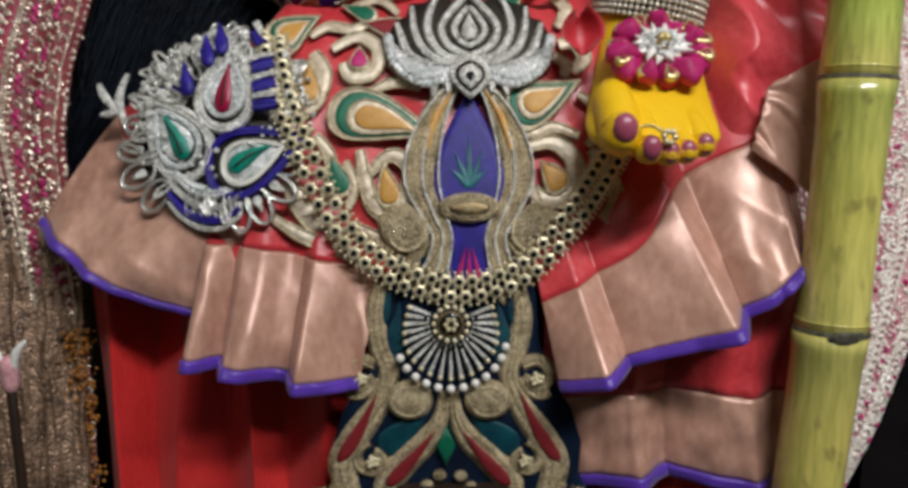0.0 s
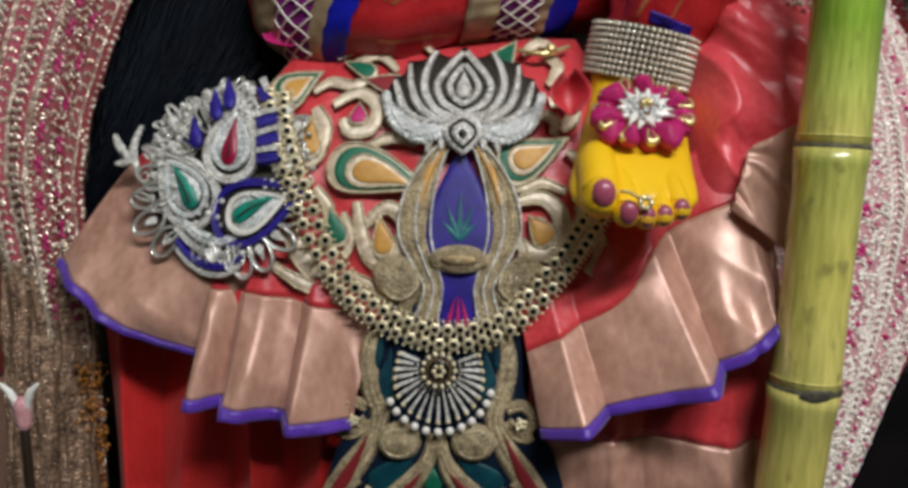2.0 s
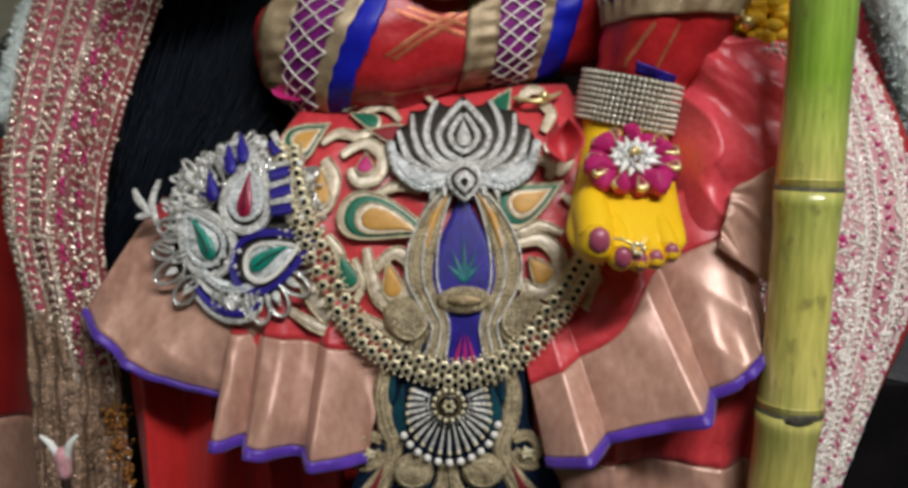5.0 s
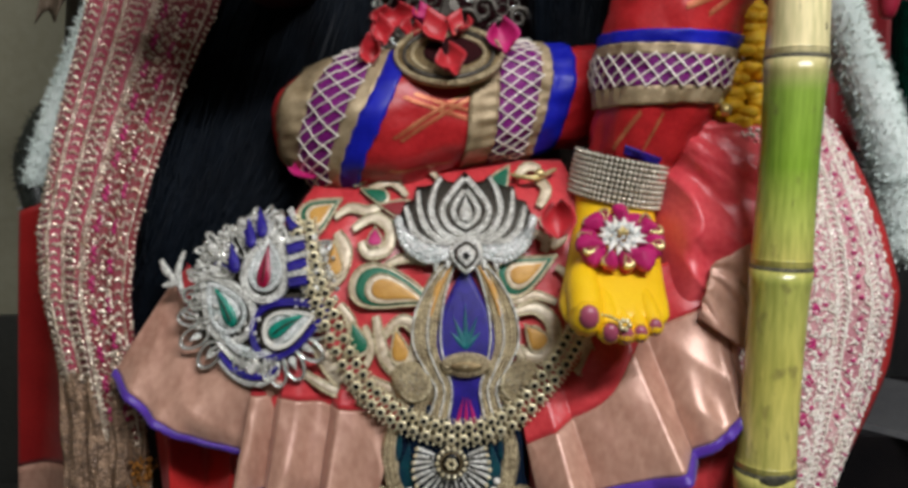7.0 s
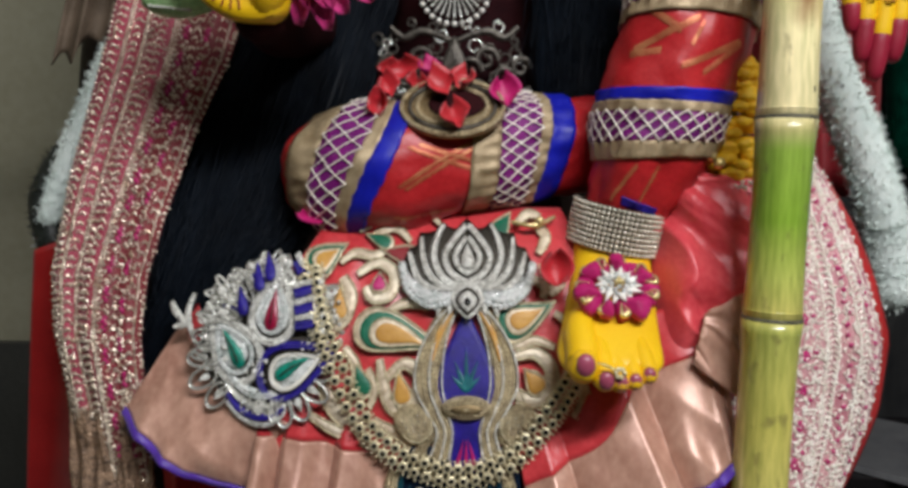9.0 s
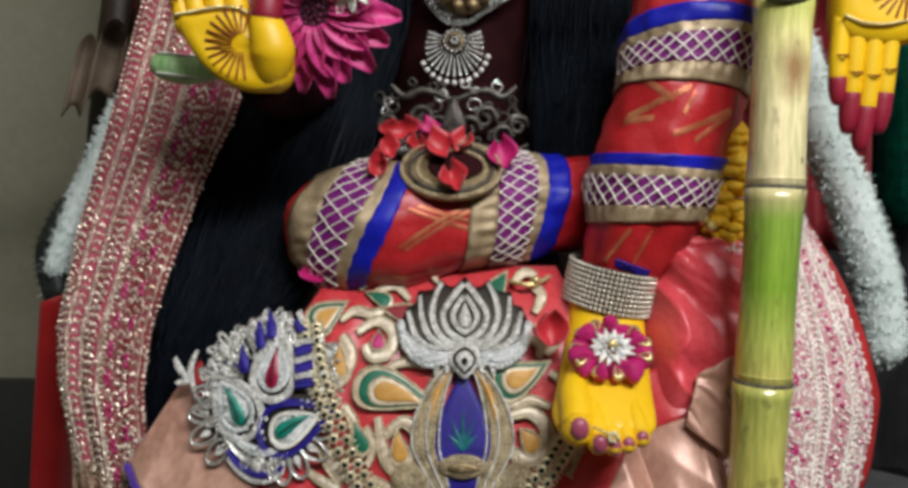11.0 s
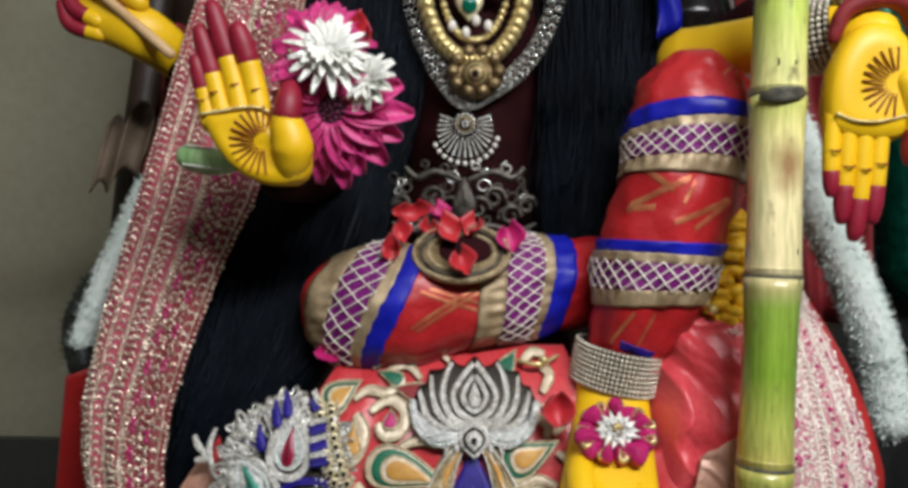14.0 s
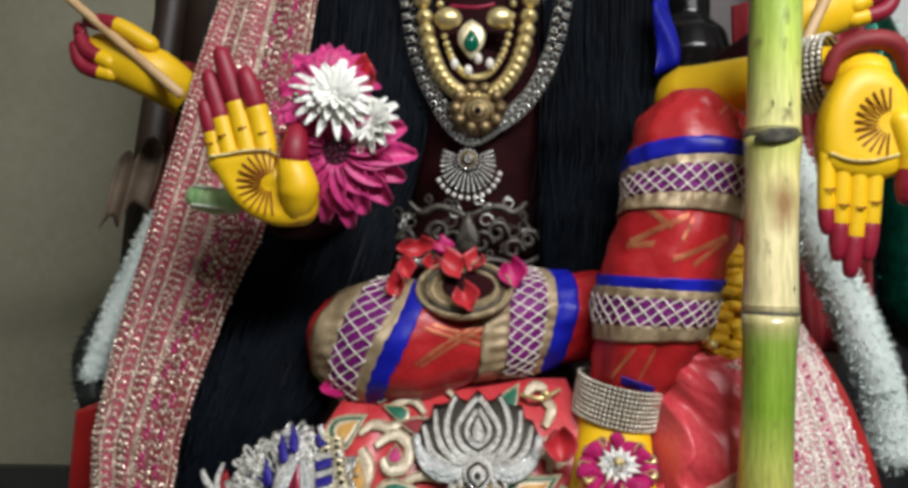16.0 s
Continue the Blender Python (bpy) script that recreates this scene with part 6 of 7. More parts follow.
for i in range(len(JOINTS) - 1):
    a, c = Vector(JOINTS[i]), Vector(JOINTS[i + 1])
    r = 0.0236
    pts = [a.lerp(c, k / 16) for k in range(17)]
    rad = [r * (1.03 - 0.075 * math.sin(math.pi * k / 16) ** 0.5 + 0.02 * (k > 14)) for k in range(17)]
    Build().tube(pts, rad, 17, 36, round_ends=False).done("internode", CANE, cane)
    d = (c - a).normalized()
    Build().tube([a - d * 0.0012, a + d * 0.0006, a + d * 0.0030], [r * 1.035, r * 1.055, r * 1.03], 3, 36, round_ends=False).done("joint_ring", CANE_SCAR, cane)
    Build().tube([a + d * 0.0075, a + d * 0.0090], [r * 1.025, r * 1.02], 3, 36, round_ends=False).done("leaf_scar", CANE, cane)
f = lambda a, b, off: Vector((0.273 + a, 0.5395 - math.sqrt(max(0.0, 0.0250 ** 2 - a * a)) - off, b))
for z, w, h in ((1.0015, 0.0165, 0.0070), (1.1575, 0.0190, 0.0078), (0.671, 0.012, 0.005)):
    g = f if z > 0.9 else (lambda a, b, off: Vector((0.2585 + a, 0.524 - math.sqrt(max(0.0, 0.0250 ** 2 - a * a)) - off, b)))
    Build(g).pad([(q.x, q.y) for q in cat([(w * math.cos(k * 0.7) * (1 + 0.2 * math.sin(k * 3)), z + h * math.sin(k * 0.7) * (1 + 0.25 * math.cos(k * 5)), 0) for k in range(9)], 30, True)], -0.0009, 0.0012, 0.9, 0).done("dark_smudge", CANE_SCAR, cane)
for x, z0, z1 in ((-0.008, 1.180, 1.187), (0.006, 1.181, 1.185), (0.012, 1.022, 1.027)):
    Build(f).ribbon([(x, z0), (x + 0.0006, (z0 + z1) / 2), (x, z1)], [0.0008, 0.0016, 0.0006], 0.0006, 0.0, 8).done("crack", CANE_SCAR, cane)


# ---- sequinned shawls ----
def profile(zs, xs):
    return lambda z: float(np.interp(z, zs, xs))


def shawl(name, label, left, right, depth, z0, z1, bulge, net, inner, cols, seed, gold):
    t = thing(name, ((left(z0) + right(z0)) / 2, depth(z0), z0), label, "shawl", "shawls")
    r = random.Random(seed)

    def f(u, v, off=0.0):
        z = z0 + (z1 - z0) * v
        x = left(z) + (right(z) - left(z)) * u
        y = depth(z) - bulge * (1 - (2 * u - 1) ** 2) + 0.004 * math.sin(u * 17 + v * 5) + 0.003 * math.sin(v * 21 + u * 4) - off
        return Vector((x, y, z))
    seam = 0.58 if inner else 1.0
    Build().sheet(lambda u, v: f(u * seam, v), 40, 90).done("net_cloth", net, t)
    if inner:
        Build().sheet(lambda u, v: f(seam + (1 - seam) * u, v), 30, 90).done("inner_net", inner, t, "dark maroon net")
    b, m = Build(), Build()
    length = z1 - z0

    def disc(u, v, rad, target, k=6, sx=1.0, sz=1.0, roll=0.0):
        q = f(u, v, 0.0012)
        n = Vector((r.uniform(-0.35, 0.35), -1, r.uniform(-0.25, 0.45))).normalized()
        a = n.cross(Vector((0, 0, 1))).normalized()
        c = a.cross(n)
        a, c = a * math.cos(roll) + c * math.sin(roll), c * math.cos(roll) - a * math.sin(roll)
        ring = [q + a * rad * sx * math.cos(w) + c * rad * sz * math.sin(w) for w in (2 * math.pi * i / k for i in range(k))]
        target.add(ring + [q + n * rad * 0.5], [(i, (i + 1) % k, k) for i in range(k)])
    for i, (u, kind, step) in enumerate(cols):
        v = r.uniform(0, 0.004)
        while v < 1:
            j = r.uniform(-0.004, 0.004)
            if kind == "line":
                disc(u + 0.3 * j, v, 0.0017, b, 5)
            elif kind == "vee":
                disc(u + j - 0.015, v, 0.0027, b, 5, 0.55, 1.3, 0.6)
                disc(u + j + 0.015, v, 0.0027, b, 5, 0.55, 1.3, -0.6)
            elif kind == "dot":
                disc(u + j, v, r.uniform(0.0015, 0.0025), b)
            elif kind == "scatter":
                if r.random() < 0.8:
                    disc(u + r.uniform(-0.04, 0.04), v, r.uniform(0.0011, 0.0024), b, 5, r.uniform(0.5, 1.2), 1, r.uniform(0, 3))
            elif kind == "flower":
                for w in range(7):
                    disc(u + 0.030 * math.cos(w * 0.9), v + 0.012 * math.sin(w * 0.9), 0.0024, b, 5, 0.6, 1.2, w * 0.9)
                for w in range(5):
                    disc(u + 0.012 * math.cos(w * 1.26), v + 0.005 * math.sin(w * 1.26), 0.0028, m, 5)
            elif kind == "bud":
                if r.random() < 0.85:
                    disc(u + r.uniform(-0.015, 0.015), v, 0.0026, m, 5, 1, 1.2, r.uniform(0, 3))
            v += step / length * r.uniform(0.88, 1.12)
    tagged(b.done("sequins", gold, t, "rows of gold sequins", smooth=False), kind="stuff")
    if m.v:
        tagged(m.done("thread_flowers", MAGENTA, t, "magenta embroidered flowers", smooth=False), kind="stuff")
    return t, f


L_left = profile([0.30, 0.535, 0.62, 0.706, 0.80, 0.857, 0.897, 0.95, 1.12, 1.35, 1.50], [-0.345, -0.355, -0.360, -0.368, -0.390, -0.397, -0.392, -0.387, -0.360, -0.315, -0.28])
L_right = profile([0.30, 0.535, 0.657, 0.731, 0.797, 0.851, 0.907, 0.996, 1.071, 1.20, 1.35, 1.50], [-0.28, -0.285, -0.287, -0.295, -0.303, -0.302, -0.290, -0.262, -0.232, -0.205, -0.190, -0.17])
L_depth = profile([0.30, 0.50, 0.70, 0.80, 0.90, 1.12, 1.35, 1.50], [0.60, 0.605, 0.618, 0.633, 0.665, 0.735, 0.805, 0.85])
COLS = [(0.02, "dot", 0.006), (0.05, "scatter", 0.006), (0.09, "vee", 0.008), (0.13, "dot", 0.008), (0.17, "line", 0.0028), (0.19, "line", 0.0028), (0.24, "vee", 0.0085), (0.27, "scatter", 0.006), (0.315, "line", 0.0028), (0.335, "line", 0.0028), (0.39, "vee", 0.0075), (0.43, "dot", 0.009), (0.47, "vee", 0.0075), (0.51, "scatter", 0.005),
        (0.55, "line", 0.0028), (0.57, "line", 0.0028), (0.59, "dot", 0.005), (0.64, "flower", 0.030), (0.66, "scatter", 0.0034), (0.72, "vee", 0.010), (0.76, "scatter", 0.0034), (0.81, "flower", 0.034), (0.85, "scatter", 0.0034), (0.90, "vee", 0.010), (0.94, "line", 0.0028), (0.97, "scatter", 0.004), (0.985, "dot", 0.006)]
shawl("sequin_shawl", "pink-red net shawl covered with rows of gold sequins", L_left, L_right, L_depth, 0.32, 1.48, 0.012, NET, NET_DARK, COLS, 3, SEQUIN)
low_end = thing("shawl_border", (-0.32, 0.60, 0.32), "brown and gold woven end of the shawl", "shawl", "shawls")
Build().sheet(lambda u, v: (L_left(0.32 + 0.42 * v) - 0.003 + (L_right(0.32 + 0.42 * v) + 0.006 - L_left(0.32 + 0.42 * v)) * u, L_depth(0.32 + 0.42 * v) - 0.026 - 0.012 * (1 - (2 * u - 1) ** 2) + 0.034 * v ** 3 + 0.003 * math.sin(u * 24) + 0.008 * noise.noise(Vector((u * 16, v * 10, 2))), 0.32 + 0.42 * v), 60, 60).done("woven_end", BROWN_GOLD, low_end)
for k in range(9):
    u = 0.08 + 0.105 * k
    Build().tube([(L_left(z) + (L_right(z) - L_left(z)) * u, L_depth(z) - 0.0275 - 0.012 * (1 - (2 * u - 1) ** 2) + 0.034 * ((z - 0.32) / 0.42) ** 3 + 0.003 * math.sin(u * 24), z) for z in (0.32, 0.44, 0.56, 0.64)], [0.0012, 0.0012, 0.0005], 20, 6).done("gold_cord", BROWN_GOLD, low_end)
R_left = profile([0.30, 0.60, 0.85, 1.06], [0.225, 0.24, 0.25, 0.262])
R_right = profile([0.30, 0.50, 0.58, 0.68, 0.72, 0.79, 0.85, 0.90, 0.95, 1.0, 1.06], [0.26, 0.305, 0.340, 0.386, 0.402, 0.414, 0.405, 0.392, 0.372, 0.345, 0.302])
R_depth = profile([0.30, 0.58, 0.70, 0.80, 0.87, 1.0, 1.06], [0.585, 0.600, 0.615, 0.630, 0.648, 0.690, 0.71])
COLS = [(0.02 + 0.036 * k, "scatter", 0.0017) for k in range(16)] + [(0.25, "flower", 0.034), (0.36, "bud", 0.013), (0.47, "flower", 0.034), (0.14, "bud", 0.014), (0.30, "bud", 0.02), (0.52, "bud", 0.015), (0.61, "line", 0.0024), (0.645, "vee", 0.0055), (0.68, "line", 0.0024), (0.71, "scatter", 0.0015), (0.74, "bud", 0.010), (0.77, "scatter", 0.0015),
        (0.80, "line", 0.0024), (0.84, "vee", 0.0055), (0.87, "scatter", 0.0016), (0.90, "bud", 0.012), (0.93, "line", 0.0026), (0.965, "scatter", 0.0016), (0.60, "scatter", 0.0018), (0.56, "scatter", 0.0018), (0.81, "scatter", 0.0018)]
t, f = shawl("sequin_shawl", "rose pink net shawl thick with champagne sequin flowers", R_left, R_right, R_depth, 0.32, 1.06, 0.030, NET_PALE, None, COLS, 4, SEQUIN_PALE)
Build().sheet(lambda u, v: (R_right(0.45 + 0.60 * v) - 0.006 + 0.026 * u * math.sin(math.pi * (0.1 + 0.8 * v)), R_depth(0.45 + 0.60 * v) + 0.004 + 0.02 * u, 0.45 + 0.60 * v), 6, 50).done("red_lining", BRIGHT_RED, t)

# ---- red drape behind the left shawl ----
t = thing("red_drape", (-0.42, 0.70, 0.31), "plain bright red cloth drape with peach lower border", "cloth")
dr = lambda u, v: Vector((-0.345 - (0.100 + 0.060 * (1 - v)) * u, 0.690 + 0.03 * u + 0.008 * math.sin(u * 8 + v * 3), 0.31 + 0.60 * v - 0.04 * u * v))
Build().sheet(lambda u, v: dr(u, 0.50 + 0.5 * v), 30, 40).done("silk", RED_SILK, t)
Build().sheet(lambda u, v: dr(u, 0.50 * v), 30, 30).done("zari_border", PEACH, t)
# orange fuzz along the shawl's lower edge
t = thing("marigold_fringe", (-0.285, 0.60, 0.45), "orange marigold fringe along the shawl edge", "garland")
b = Build()
for k in range(320):
    z = 0.50 + 0.15 * rnd.random() ** 0.7
    q = Vector((-0.287 + rnd.gauss(0, 0.005), 0.596 + rnd.gauss(0, 0.004), z))
    b.ball(q, rnd.uniform(0.0008, 0.0022), 5)
tagged(b.done("petals", ORANGE_FRINGE, t), kind="stuff")


# ---- wig ----
wig = thing("black_wig", (0, 0.80, 1.5), "long loose black wig falling on both sides", "wig")


def locks(base, n, seed, parent, name, width, under):
    """Strands along a guide: each base row is place and half-width."""
    r = random.Random(seed)
    b = Build()
    rows = [Vector(q[:3]) for q in base]
    hw = [q[3] for q in base]
    for k in range(n):
        s, d = r.uniform(-1, 1), r.uniform(-1, 1)
        pts = []
        for q, w in zip(rows, hw):
            j = r.gauss(0, 0.006)
            pts.append((q.x + s * w + j, q.y - 0.02 * (1 - s * s) * 1.3 + 0.008 * d + r.gauss(0, 0.003), q.z + r.gauss(0, 0.006)))
        e = r.uniform(0.75, 1.0)
        c = cat(pts, 22)
        c = c[:max(8, int(22 * e))]
        rad = r.uniform(0.0005, 0.0014)
        b.tube(c, [rad, rad, rad * 0.8, rad * 0.2], len(c), 5, round_ends=False)
    Build().sheet(lambda u, v: (lambda q, w: (q.x + (2 * u - 1) * w * 0.92, q.y - 0.02 * (1 - (2 * u - 1) ** 2) + 0.004, q.z))(Vector(cat_at(rows, v)), float(np.interp(v * (len(hw) - 1), range(len(hw)), hw))), 16, 40, 0.01).done(under, HAIR, parent)
    tagged(b.done(name, HAIR, parent), kind="stuff")


locks([(-0.125, 0.848, 1.48, 0.08), (-0.128, 0.838, 1.32, 0.078), (-0.145, 0.812, 1.18, 0.086), (-0.180, 0.765, 1.05, 0.085), (-0.212, 0.722, 0.94, 0.085), (-0.238, 0.684, 0.86, 0.068), (-0.278, 0.658, 0.785, 0.028), (-0.302, 0.650, 0.745, 0.008)], 620, 21, wig, "strands", 0.07, "hair_mass")
locks([(0.170, 0.848, 1.48, 0.07), (0.166, 0.836, 1.32, 0.068), (0.162, 0.806, 1.18, 0.066), (0.150, 0.765, 1.08, 0.062), (0.140, 0.755, 1.00, 0.05)], 420, 22, wig, "strands", 0.06, "hair_mass")


# ---- tinsel garlands ----
def tinsel(pts, r, n, material, seed, label, blade=0.012):
    t = thing("tinsel_garland", pts[0], label, "garland", "tinsel garlands")
    g = random.Random(seed)
    c = cat(pts, 60)
    Build().tube(pts, [r * 0.92], 60, 14).done("cord", material, t)
    b = Build()
    for k in range(n):
        q = c[g.randrange(60)] + Vector((0, 0, g.uniform(-0.006, 0.006)))
        a = Vector((g.gauss(0, 1), g.gauss(0, 1), g.gauss(0, 1) * 0.8)).normalized()
        e = a.cross(Vector((g.gauss(0, 1), g.gauss(0, 1), g.gauss(0, 1)))).normalized() * 0.0007
        p0, p1, p2 = q + a * r * 0.7, q + a * r * 0.95 + e, q + a * (r + g.uniform(0, 1) * blade * 0.5)
        b.add([p0 - e, p0 + e, p1 + e, p1 - e, p2], [(0, 1, 2, 3), (3, 2, 4)])
    tagged(b.done("blades", material, t, smooth=False), kind="stuff")


tinsel([(0.3190, 0.735, 1.24), (0.3674, 0.7400, 1.1461), (0.4032, 0.7450, 1.0588), (0.4470, 0.7500, 0.9693), (0.4782, 0.7550, 0.8905), (0.4922, 0.7600, 0.8230)], 0.026, 11000, TINSEL, 31, "pale mint tinsel garland hanging beside the shawl")
tinsel([(-0.385, 0.80, 1.09), (-0.415, 0.79, 1.02), (-0.445, 0.785, 0.95), (-0.462, 0.78, 0.90)], 0.015, 5000, TINSEL, 32, "pale mint tinsel garland behind the shawl")
tinsel([(-0.447, 0.800, 0.97), (-0.470, 0.79, 0.92), (-0.462, 0.785, 0.87)], 0.020, 1200, DARK_TINSEL, 33, "black tinsel end of the garland")
tinsel([(0.44, 0.99, 1.56), (0.56, 0.97, 1.35), (0.61, 0.96, 1.15), (0.62, 0.95, 0.98)], 0.045, 1500, GREEN_TINSEL, 34, "dark green foil garland hung from the chair post", 0.03)
tinsel([(0.42, 0.985, 1.60), (0.37, 0.96, 1.55), (0.33, 0.95, 1.50), (0.31, 0.94, 1.45)], 0.032, 1200, TINSEL, 36, "pale tinsel garland above the shoulder")

# ---- marigolds behind the cane ----
mg = thing("marigold_garland", (0.262, 0.625, 0.94), "short orange marigold garland behind the sugarcane", "garland")
for k, (x, z) in enumerate(((0.252, 1.045), (0.262, 1.018), (0.256, 0.990), (0.262, 0.965))):
    b = Build()
    for j in range(60):
        a = Vector((rnd.gauss(0, 1), rnd.gauss(0, 1), rnd.gauss(0, 1))).normalized()
        q = Vector((x, 0.630, z)) + Vector((a.x * 0.024, a.y * 0.02, a.z * 0.018))
        b.ball(q, 0.0105, 8, 0, (1, 0.7, 0.55))
    b.done("blossom", MARIGOLD, mg)
for k, (x, z) in enumerate(((0.236, 0.985), (0.232, 0.972), (0.240, 0.965))):
    Build().ball((x, 0.600, z), 0.0055, 8).done("gold_bead", GOLD, mg)
t = thing("sequin_tassel", (0.268, 0.62, 0.90), "small champagne sequin tassel end", "tassel")
b = Build()
for k in range(160):
    b.ball((0.268 + rnd.gauss(0, 0.007), 0.612 + rnd.gauss(0, 0.005), 0.918 + rnd.uniform(-0.03, 0.03)), rnd.uniform(0.0012, 0.0028), 5)
tagged(b.done("sequins", SEQUIN_PALE, t), kind="stuff")


# ---- cut flowers by the raised palm ----
def daisy(name, at, tilt, turn, r_in, r_out, n, rings, wide, petal, eye, label, cup=0.3, seed=1):
    t = thing(name, at, label, "flower", "cut flowers")
    f = facing(at, tilt, turn)
    g = random.Random(seed)
    for k in range(rings):
        ro = r_out * (1 - 0.22 * k)
        for i in range(n):
            a = 2 * math.pi * (i + 0.5 * (k % 2)) / n + g.uniform(-0.06, 0.06)
            l = ro * g.uniform(0.86, 1.08)
            w = wide * g.uniform(0.85, 1.15)
            tw = g.uniform(-0.3, 0.3)
            fn = lambda u, v: f((r_in * 0.6 + (l - r_in * 0.6) * v) * math.cos(a) - (u - 0.5) * w * math.sin(math.pi * (0.12 + 0.80 * v)) ** 0.7 * math.sin(a),
                                (r_in * 0.6 + (l - r_in * 0.6) * v) * math.sin(a) + (u - 0.5) * w * math.sin(math.pi * (0.12 + 0.80 * v)) ** 0.7 * math.cos(a),
                                0.003 * k + cup * (l * v) * (0.3 + 0.35 * k) - 0.25 * l * v * v + tw * (u - 0.5) * w + 1.5 * w * (u - 0.5) ** 2)
            Build().sheet(fn, 4, 7, 0.0006).done("petal", petal, t)
    b = Build()
    for k in range(60):
        a, r = k * 2.4, r_in * math.sqrt(k / 60)
        b.ball(f(r * math.cos(a), r * math.sin(a), 0.004 + 0.004 * (1 - k / 60)), r_in * 0.13, 5)
    b.done("eye", eye, t)
    return t


daisy("gerbera", (-0.116, 0.562, 1.148), 0, -8, 0.021, 0.068, 17, 2, 0.024, PETAL_MAGENTA, PETAL_DARK, "large magenta gerbera with a dark eye", 0.12, 1)
daisy("gerbera", (-0.130, 0.590, 1.215), 15, 10, 0.014, 0.046, 15, 2, 0.018, PETAL_MAGENTA, PETAL_DARK, "magenta gerbera half hidden behind white daisies", 0.4, 2)
daisy("chrysanthemum", (-0.118, 0.548, 1.196), 25, 10, 0.007, 0.042, 17, 3, 0.008, PETAL_WHITE, PETAL_WHITE, "white chrysanthemum with narrow petals", 0.7, 3)
daisy("chrysanthemum", (-0.082, 0.552, 1.172), 20, -30, 0.006, 0.030, 12, 2, 0.010, PETAL_WHITE, PETAL_WHITE, "smaller white chrysanthemum turned aside", 0.7, 4)
daisy("carnation", (-0.152, 0.560, 1.180), 30, 10, 0.006, 0.022, 10, 2, 0.012, PETAL_MAGENTA, MAGENTA, "small crimson blossom tucked between flowers", 0.8, 6)
petal_scrap((-0.098, 0.60, 1.222), 10, -10, 0.032, 0.03, -30)
t = thing("flower_stem", (-0.25, 0.59, 1.10), "cut pale green ridged flower stem", "stem")
Build().tube([(-0.262, 0.598, 1.108), (-0.235, 0.590, 1.103), (-0.19, 0.575, 1.11), (-0.13, 0.590, 1.14)], [0.013, 0.013, 0.010, 0.006], 20, 12).done("stalk", STEM, t)
for k in range(4):
    Build().tube([(-0.264, 0.586 + 0.001 * k, 1.100 + 0.006 * k), (-0.225, 0.577 + 0.001 * k, 1.095 + 0.006 * k)], [0.0014], 6, 6).done("ridge", PETAL_WHITE, t)
t = thing("leaf_sprig", (-0.155, 0.58, 1.19), "dark green leaf behind the flowers", "leaf")
Build(facing((-0.150, 0.575, 1.192), 10)).pad(leaf(0, 0, 0.04, 0.022, 40), 0, 0.001).done("leaf", STEM, t)

# ---- sticks in the rear fists ----
for p0, p1 in (((-0.470, 0.742, 1.350), (-0.340, 0.748, 1.238)), ((0.345, 0.665, 1.255), (0.425, 0.68, 1.42))):
    t = thing("wooden_stick", p0, "thin pale wooden stick held in a fist", "stick", "wooden sticks")
    Build().tube([p0, p1], [0.0055, 0.0065], 8, 10).done("shaft", WOOD_STICK, t)

# ---- clutter round the seat ----
t = thing("maroon_drape", (0.45, 0.85, 0.9), "dark maroon cloth hanging behind the lowered palm", "cloth")
Build().sheet(lambda u, v: (0.36 + 0.16 * u - 0.02 * v, 0.86 + 0.012 * math.sin(u * 22 + v * 2), 0.92 + 0.45 * v), 40, 12).done("cloth", MAROON_CLOTH, t)
t = thing("maroon_drape", (-0.44, 0.90, 1.0), "dark maroon cloth hanging behind the shawl", "cloth")
Build().sheet(lambda u, v: (-0.45 + 0.12 * u + 0.06 * v, 0.87 + 0.012 * math.sin(u * 22 + v * 2), 1.00 + 0.30 * v), 40, 12).done("cloth", MAROON_CLOTH, t)
t = thing("gauze_rag", (-0.49, 0.90, 1.13), "dull brown gauze end hanging from the chair", "cloth")
Build().sheet(lambda u, v: (-0.50 + 0.08 * u + 0.025 * v, 0.88 + 0.01 * math.sin(u * 12), 1.08 + 0.09 * v + 0.04 * u + 0.012 * math.sin(u * 14)), 20, 10).done("gauze", BROWN_CLOTH, t)
t = thing("blue_pennant", (0.20, 0.82, 1.28), "royal blue satin cloth corner above the arm", "cloth")
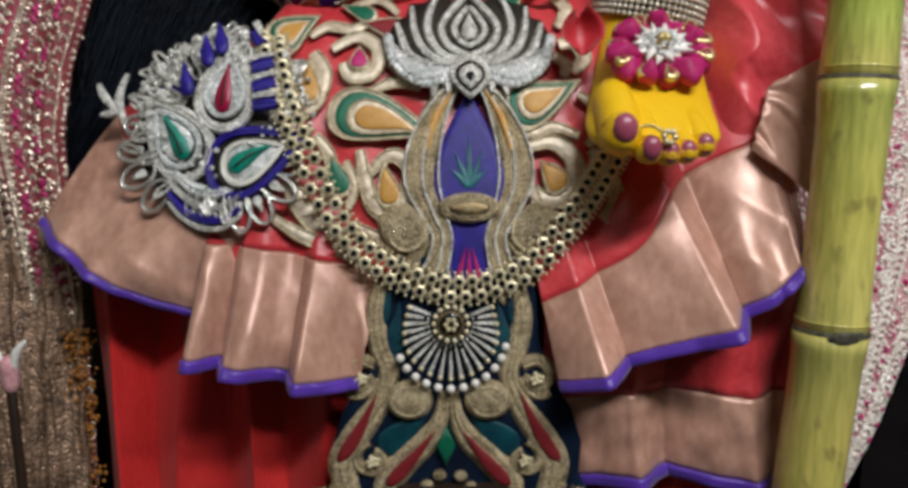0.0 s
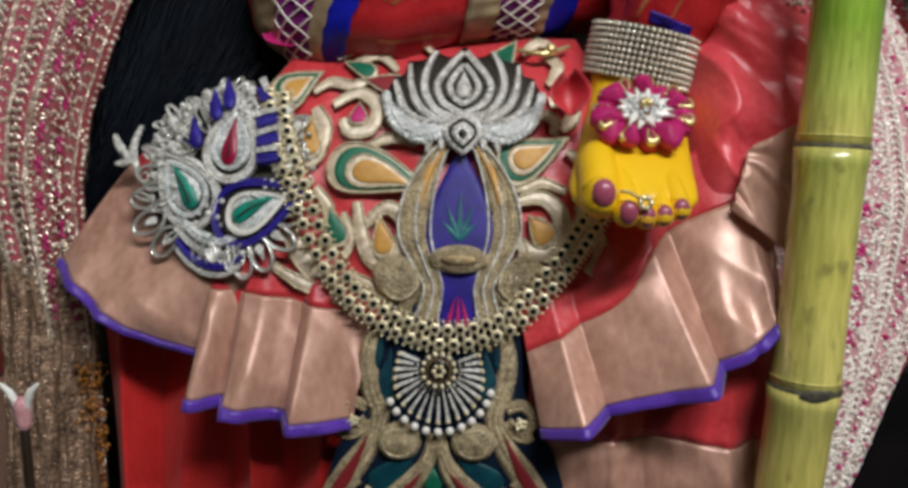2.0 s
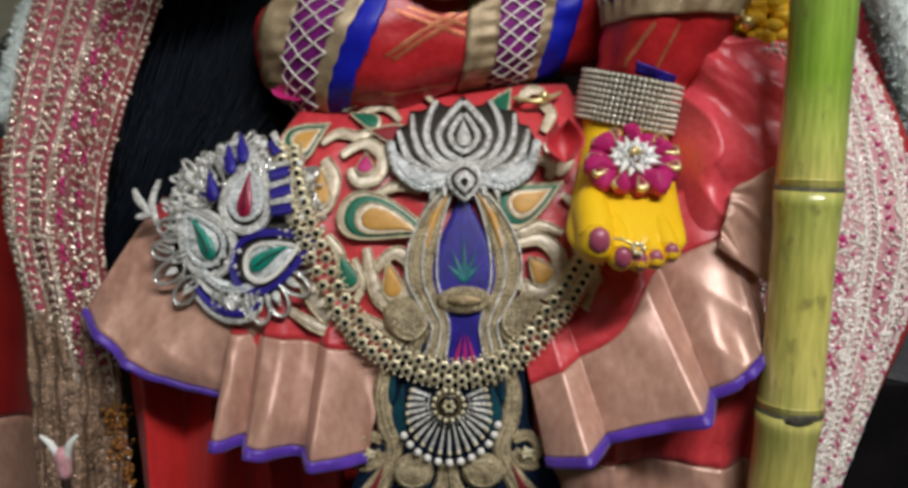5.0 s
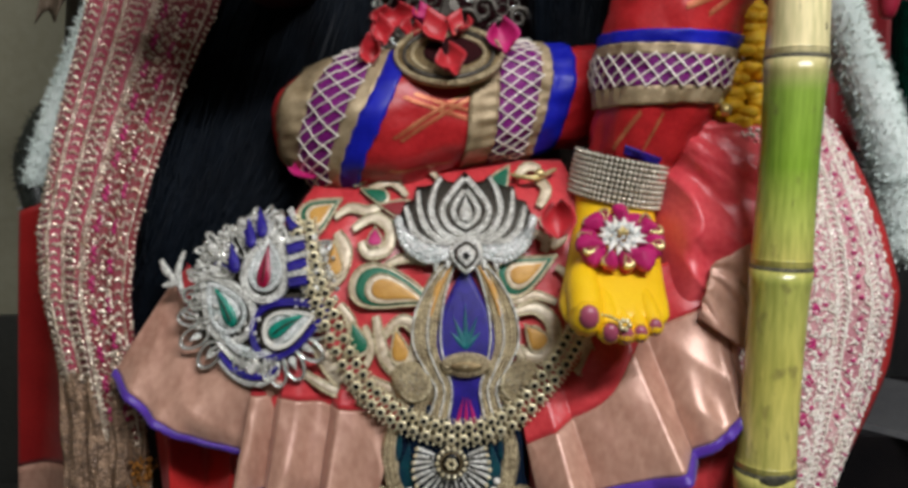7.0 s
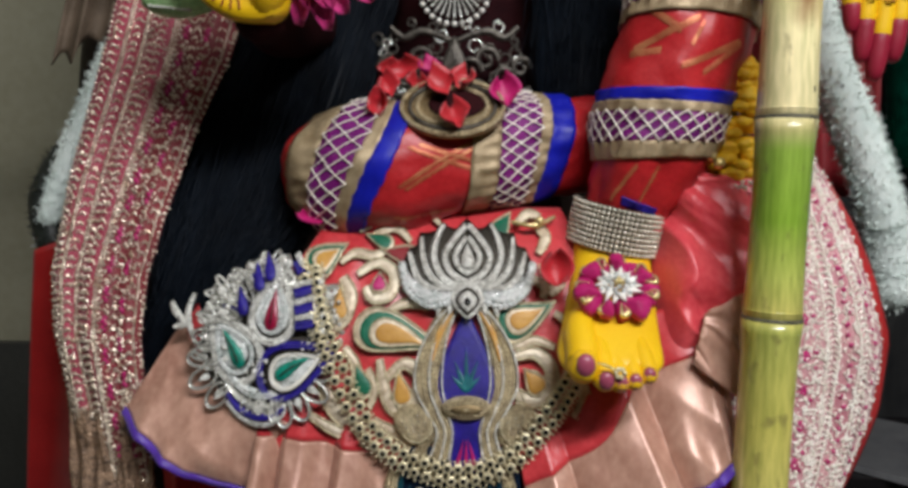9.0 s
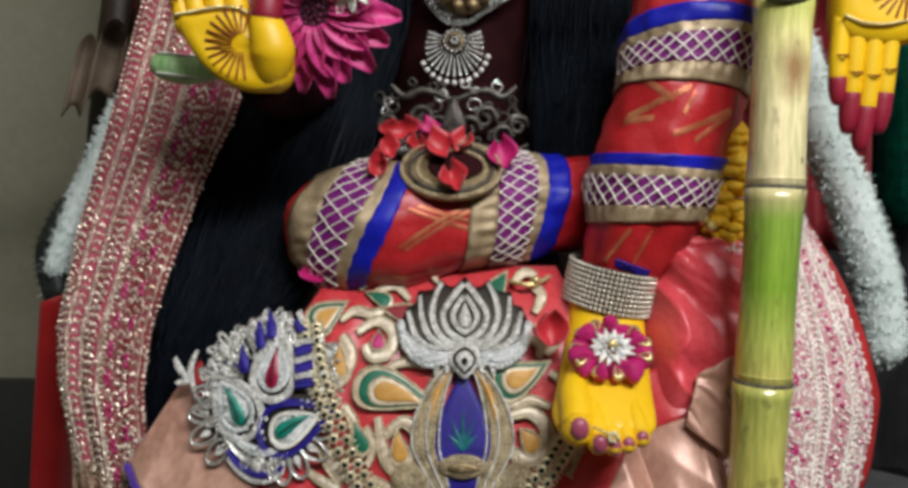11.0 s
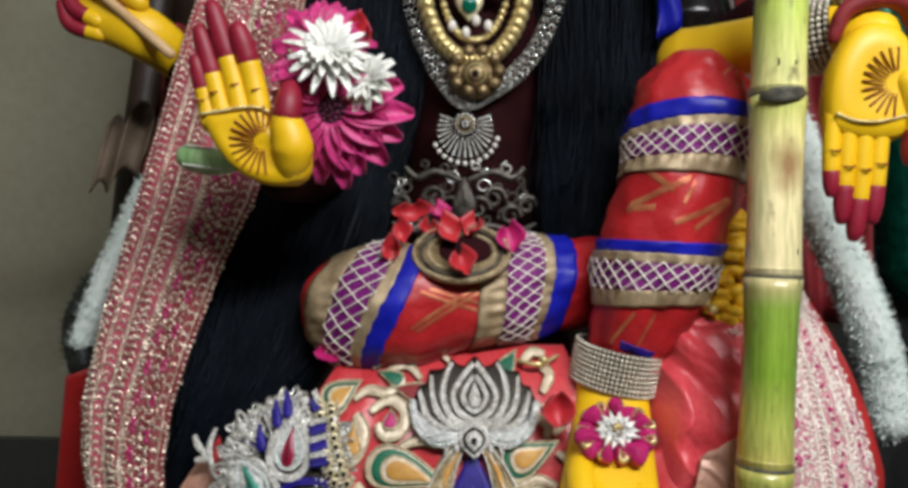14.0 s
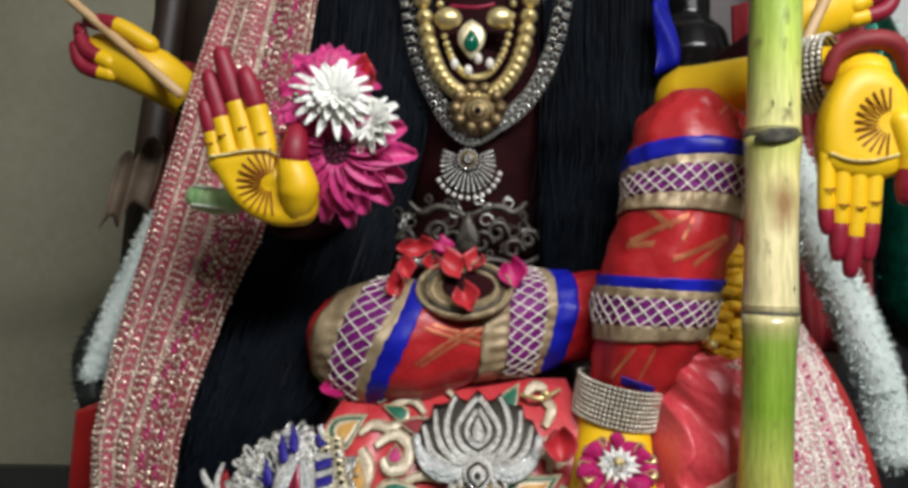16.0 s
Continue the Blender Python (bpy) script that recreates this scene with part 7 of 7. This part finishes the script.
Build().sheet(lambda u, v: (0.222 + 0.030 * u * (1 - 0.3 * v) + 0.004 * math.sin(v * 5), 0.775 + 0.01 * u + 0.006 * math.sin(u * 5 + v * 4), 1.262 + 0.085 * v + 0.014 * u), 8, 8).done("satin", BLUE, t)
t = thing("black_lamp_stand", (0.30, 0.90, 1.30), "black turned metal stand behind the arm", "stand")
Build().tube([(0.30, 0.93, 0.60), (0.30, 0.93, 1.27), (0.30, 0.93, 1.29), (0.30, 0.93, 1.32), (0.30, 0.93, 1.35), (0.30, 0.93, 1.37), (0.30, 0.93, 1.40)], [0.02, 0.02, 0.05, 0.058, 0.05, 0.03, 0.03], 40, 18).done("turned_stem", BLACK_STONE, t)
# added backdrop that keeps the gap before the pale wall dark
t = thing("black_backdrop", (0.60, 0.98, 0.31), "added black backdrop sheet behind the seat", "cloth")
Build().sheet(lambda u, v: (0.40 + 0.55 * u, 0.985 + 0.015 * math.sin(u * 30), 0.31 + 0.80 * v), 60, 6).done("cloth", BACKDROP_BLACK, t)
t = thing("grey_box", (0.50, 0.72, 0.31), "dark grey plastic box beside the seat", "box")
b = Build()
b.rings([[(0.39, 0.70, z), (0.60, 0.70, z), (0.60, 0.90, z), (0.39, 0.90, z)] for z in (0.31, 0.615, 0.625)], 0, True, True)
b.done("body", BLACK_STONE, t, smooth=False)
Build().tube([(0.495, 0.80, 0.626), (0.495, 0.80, 0.632)], [0.135, 0.13], 3, 4, round_ends=False).done("lid", PLASTIC_GREY, t, smooth=False)
# small bud on a dark stick by the shawl
t = thing("incense_flower", (-0.262, 0.455, 0.31), "small white and pink bud on a dark stick", "flower")
Build().tube([(-0.258, 0.46, 0.31), (-0.264, 0.459, 0.655)], [0.003], 10, 8).done("stick", DARK_WOOD, t)
Build().tube([(-0.264, 0.459, 0.655), (-0.264, 0.459, 0.668)], [0.0045, 0.006], 6, 10).done("pink_base", NET_PALE, t)
for s in (-1, 1):
    Build().tube([(-0.264 + s * 0.003, 0.458, 0.666), (-0.264 + s * 0.006, 0.457, 0.676), (-0.264 + s * 0.012, 0.456, 0.683)], [0.0025, 0.0028, 0.0012], 8, 8).done("white_petal", PETAL_WHITE, t)
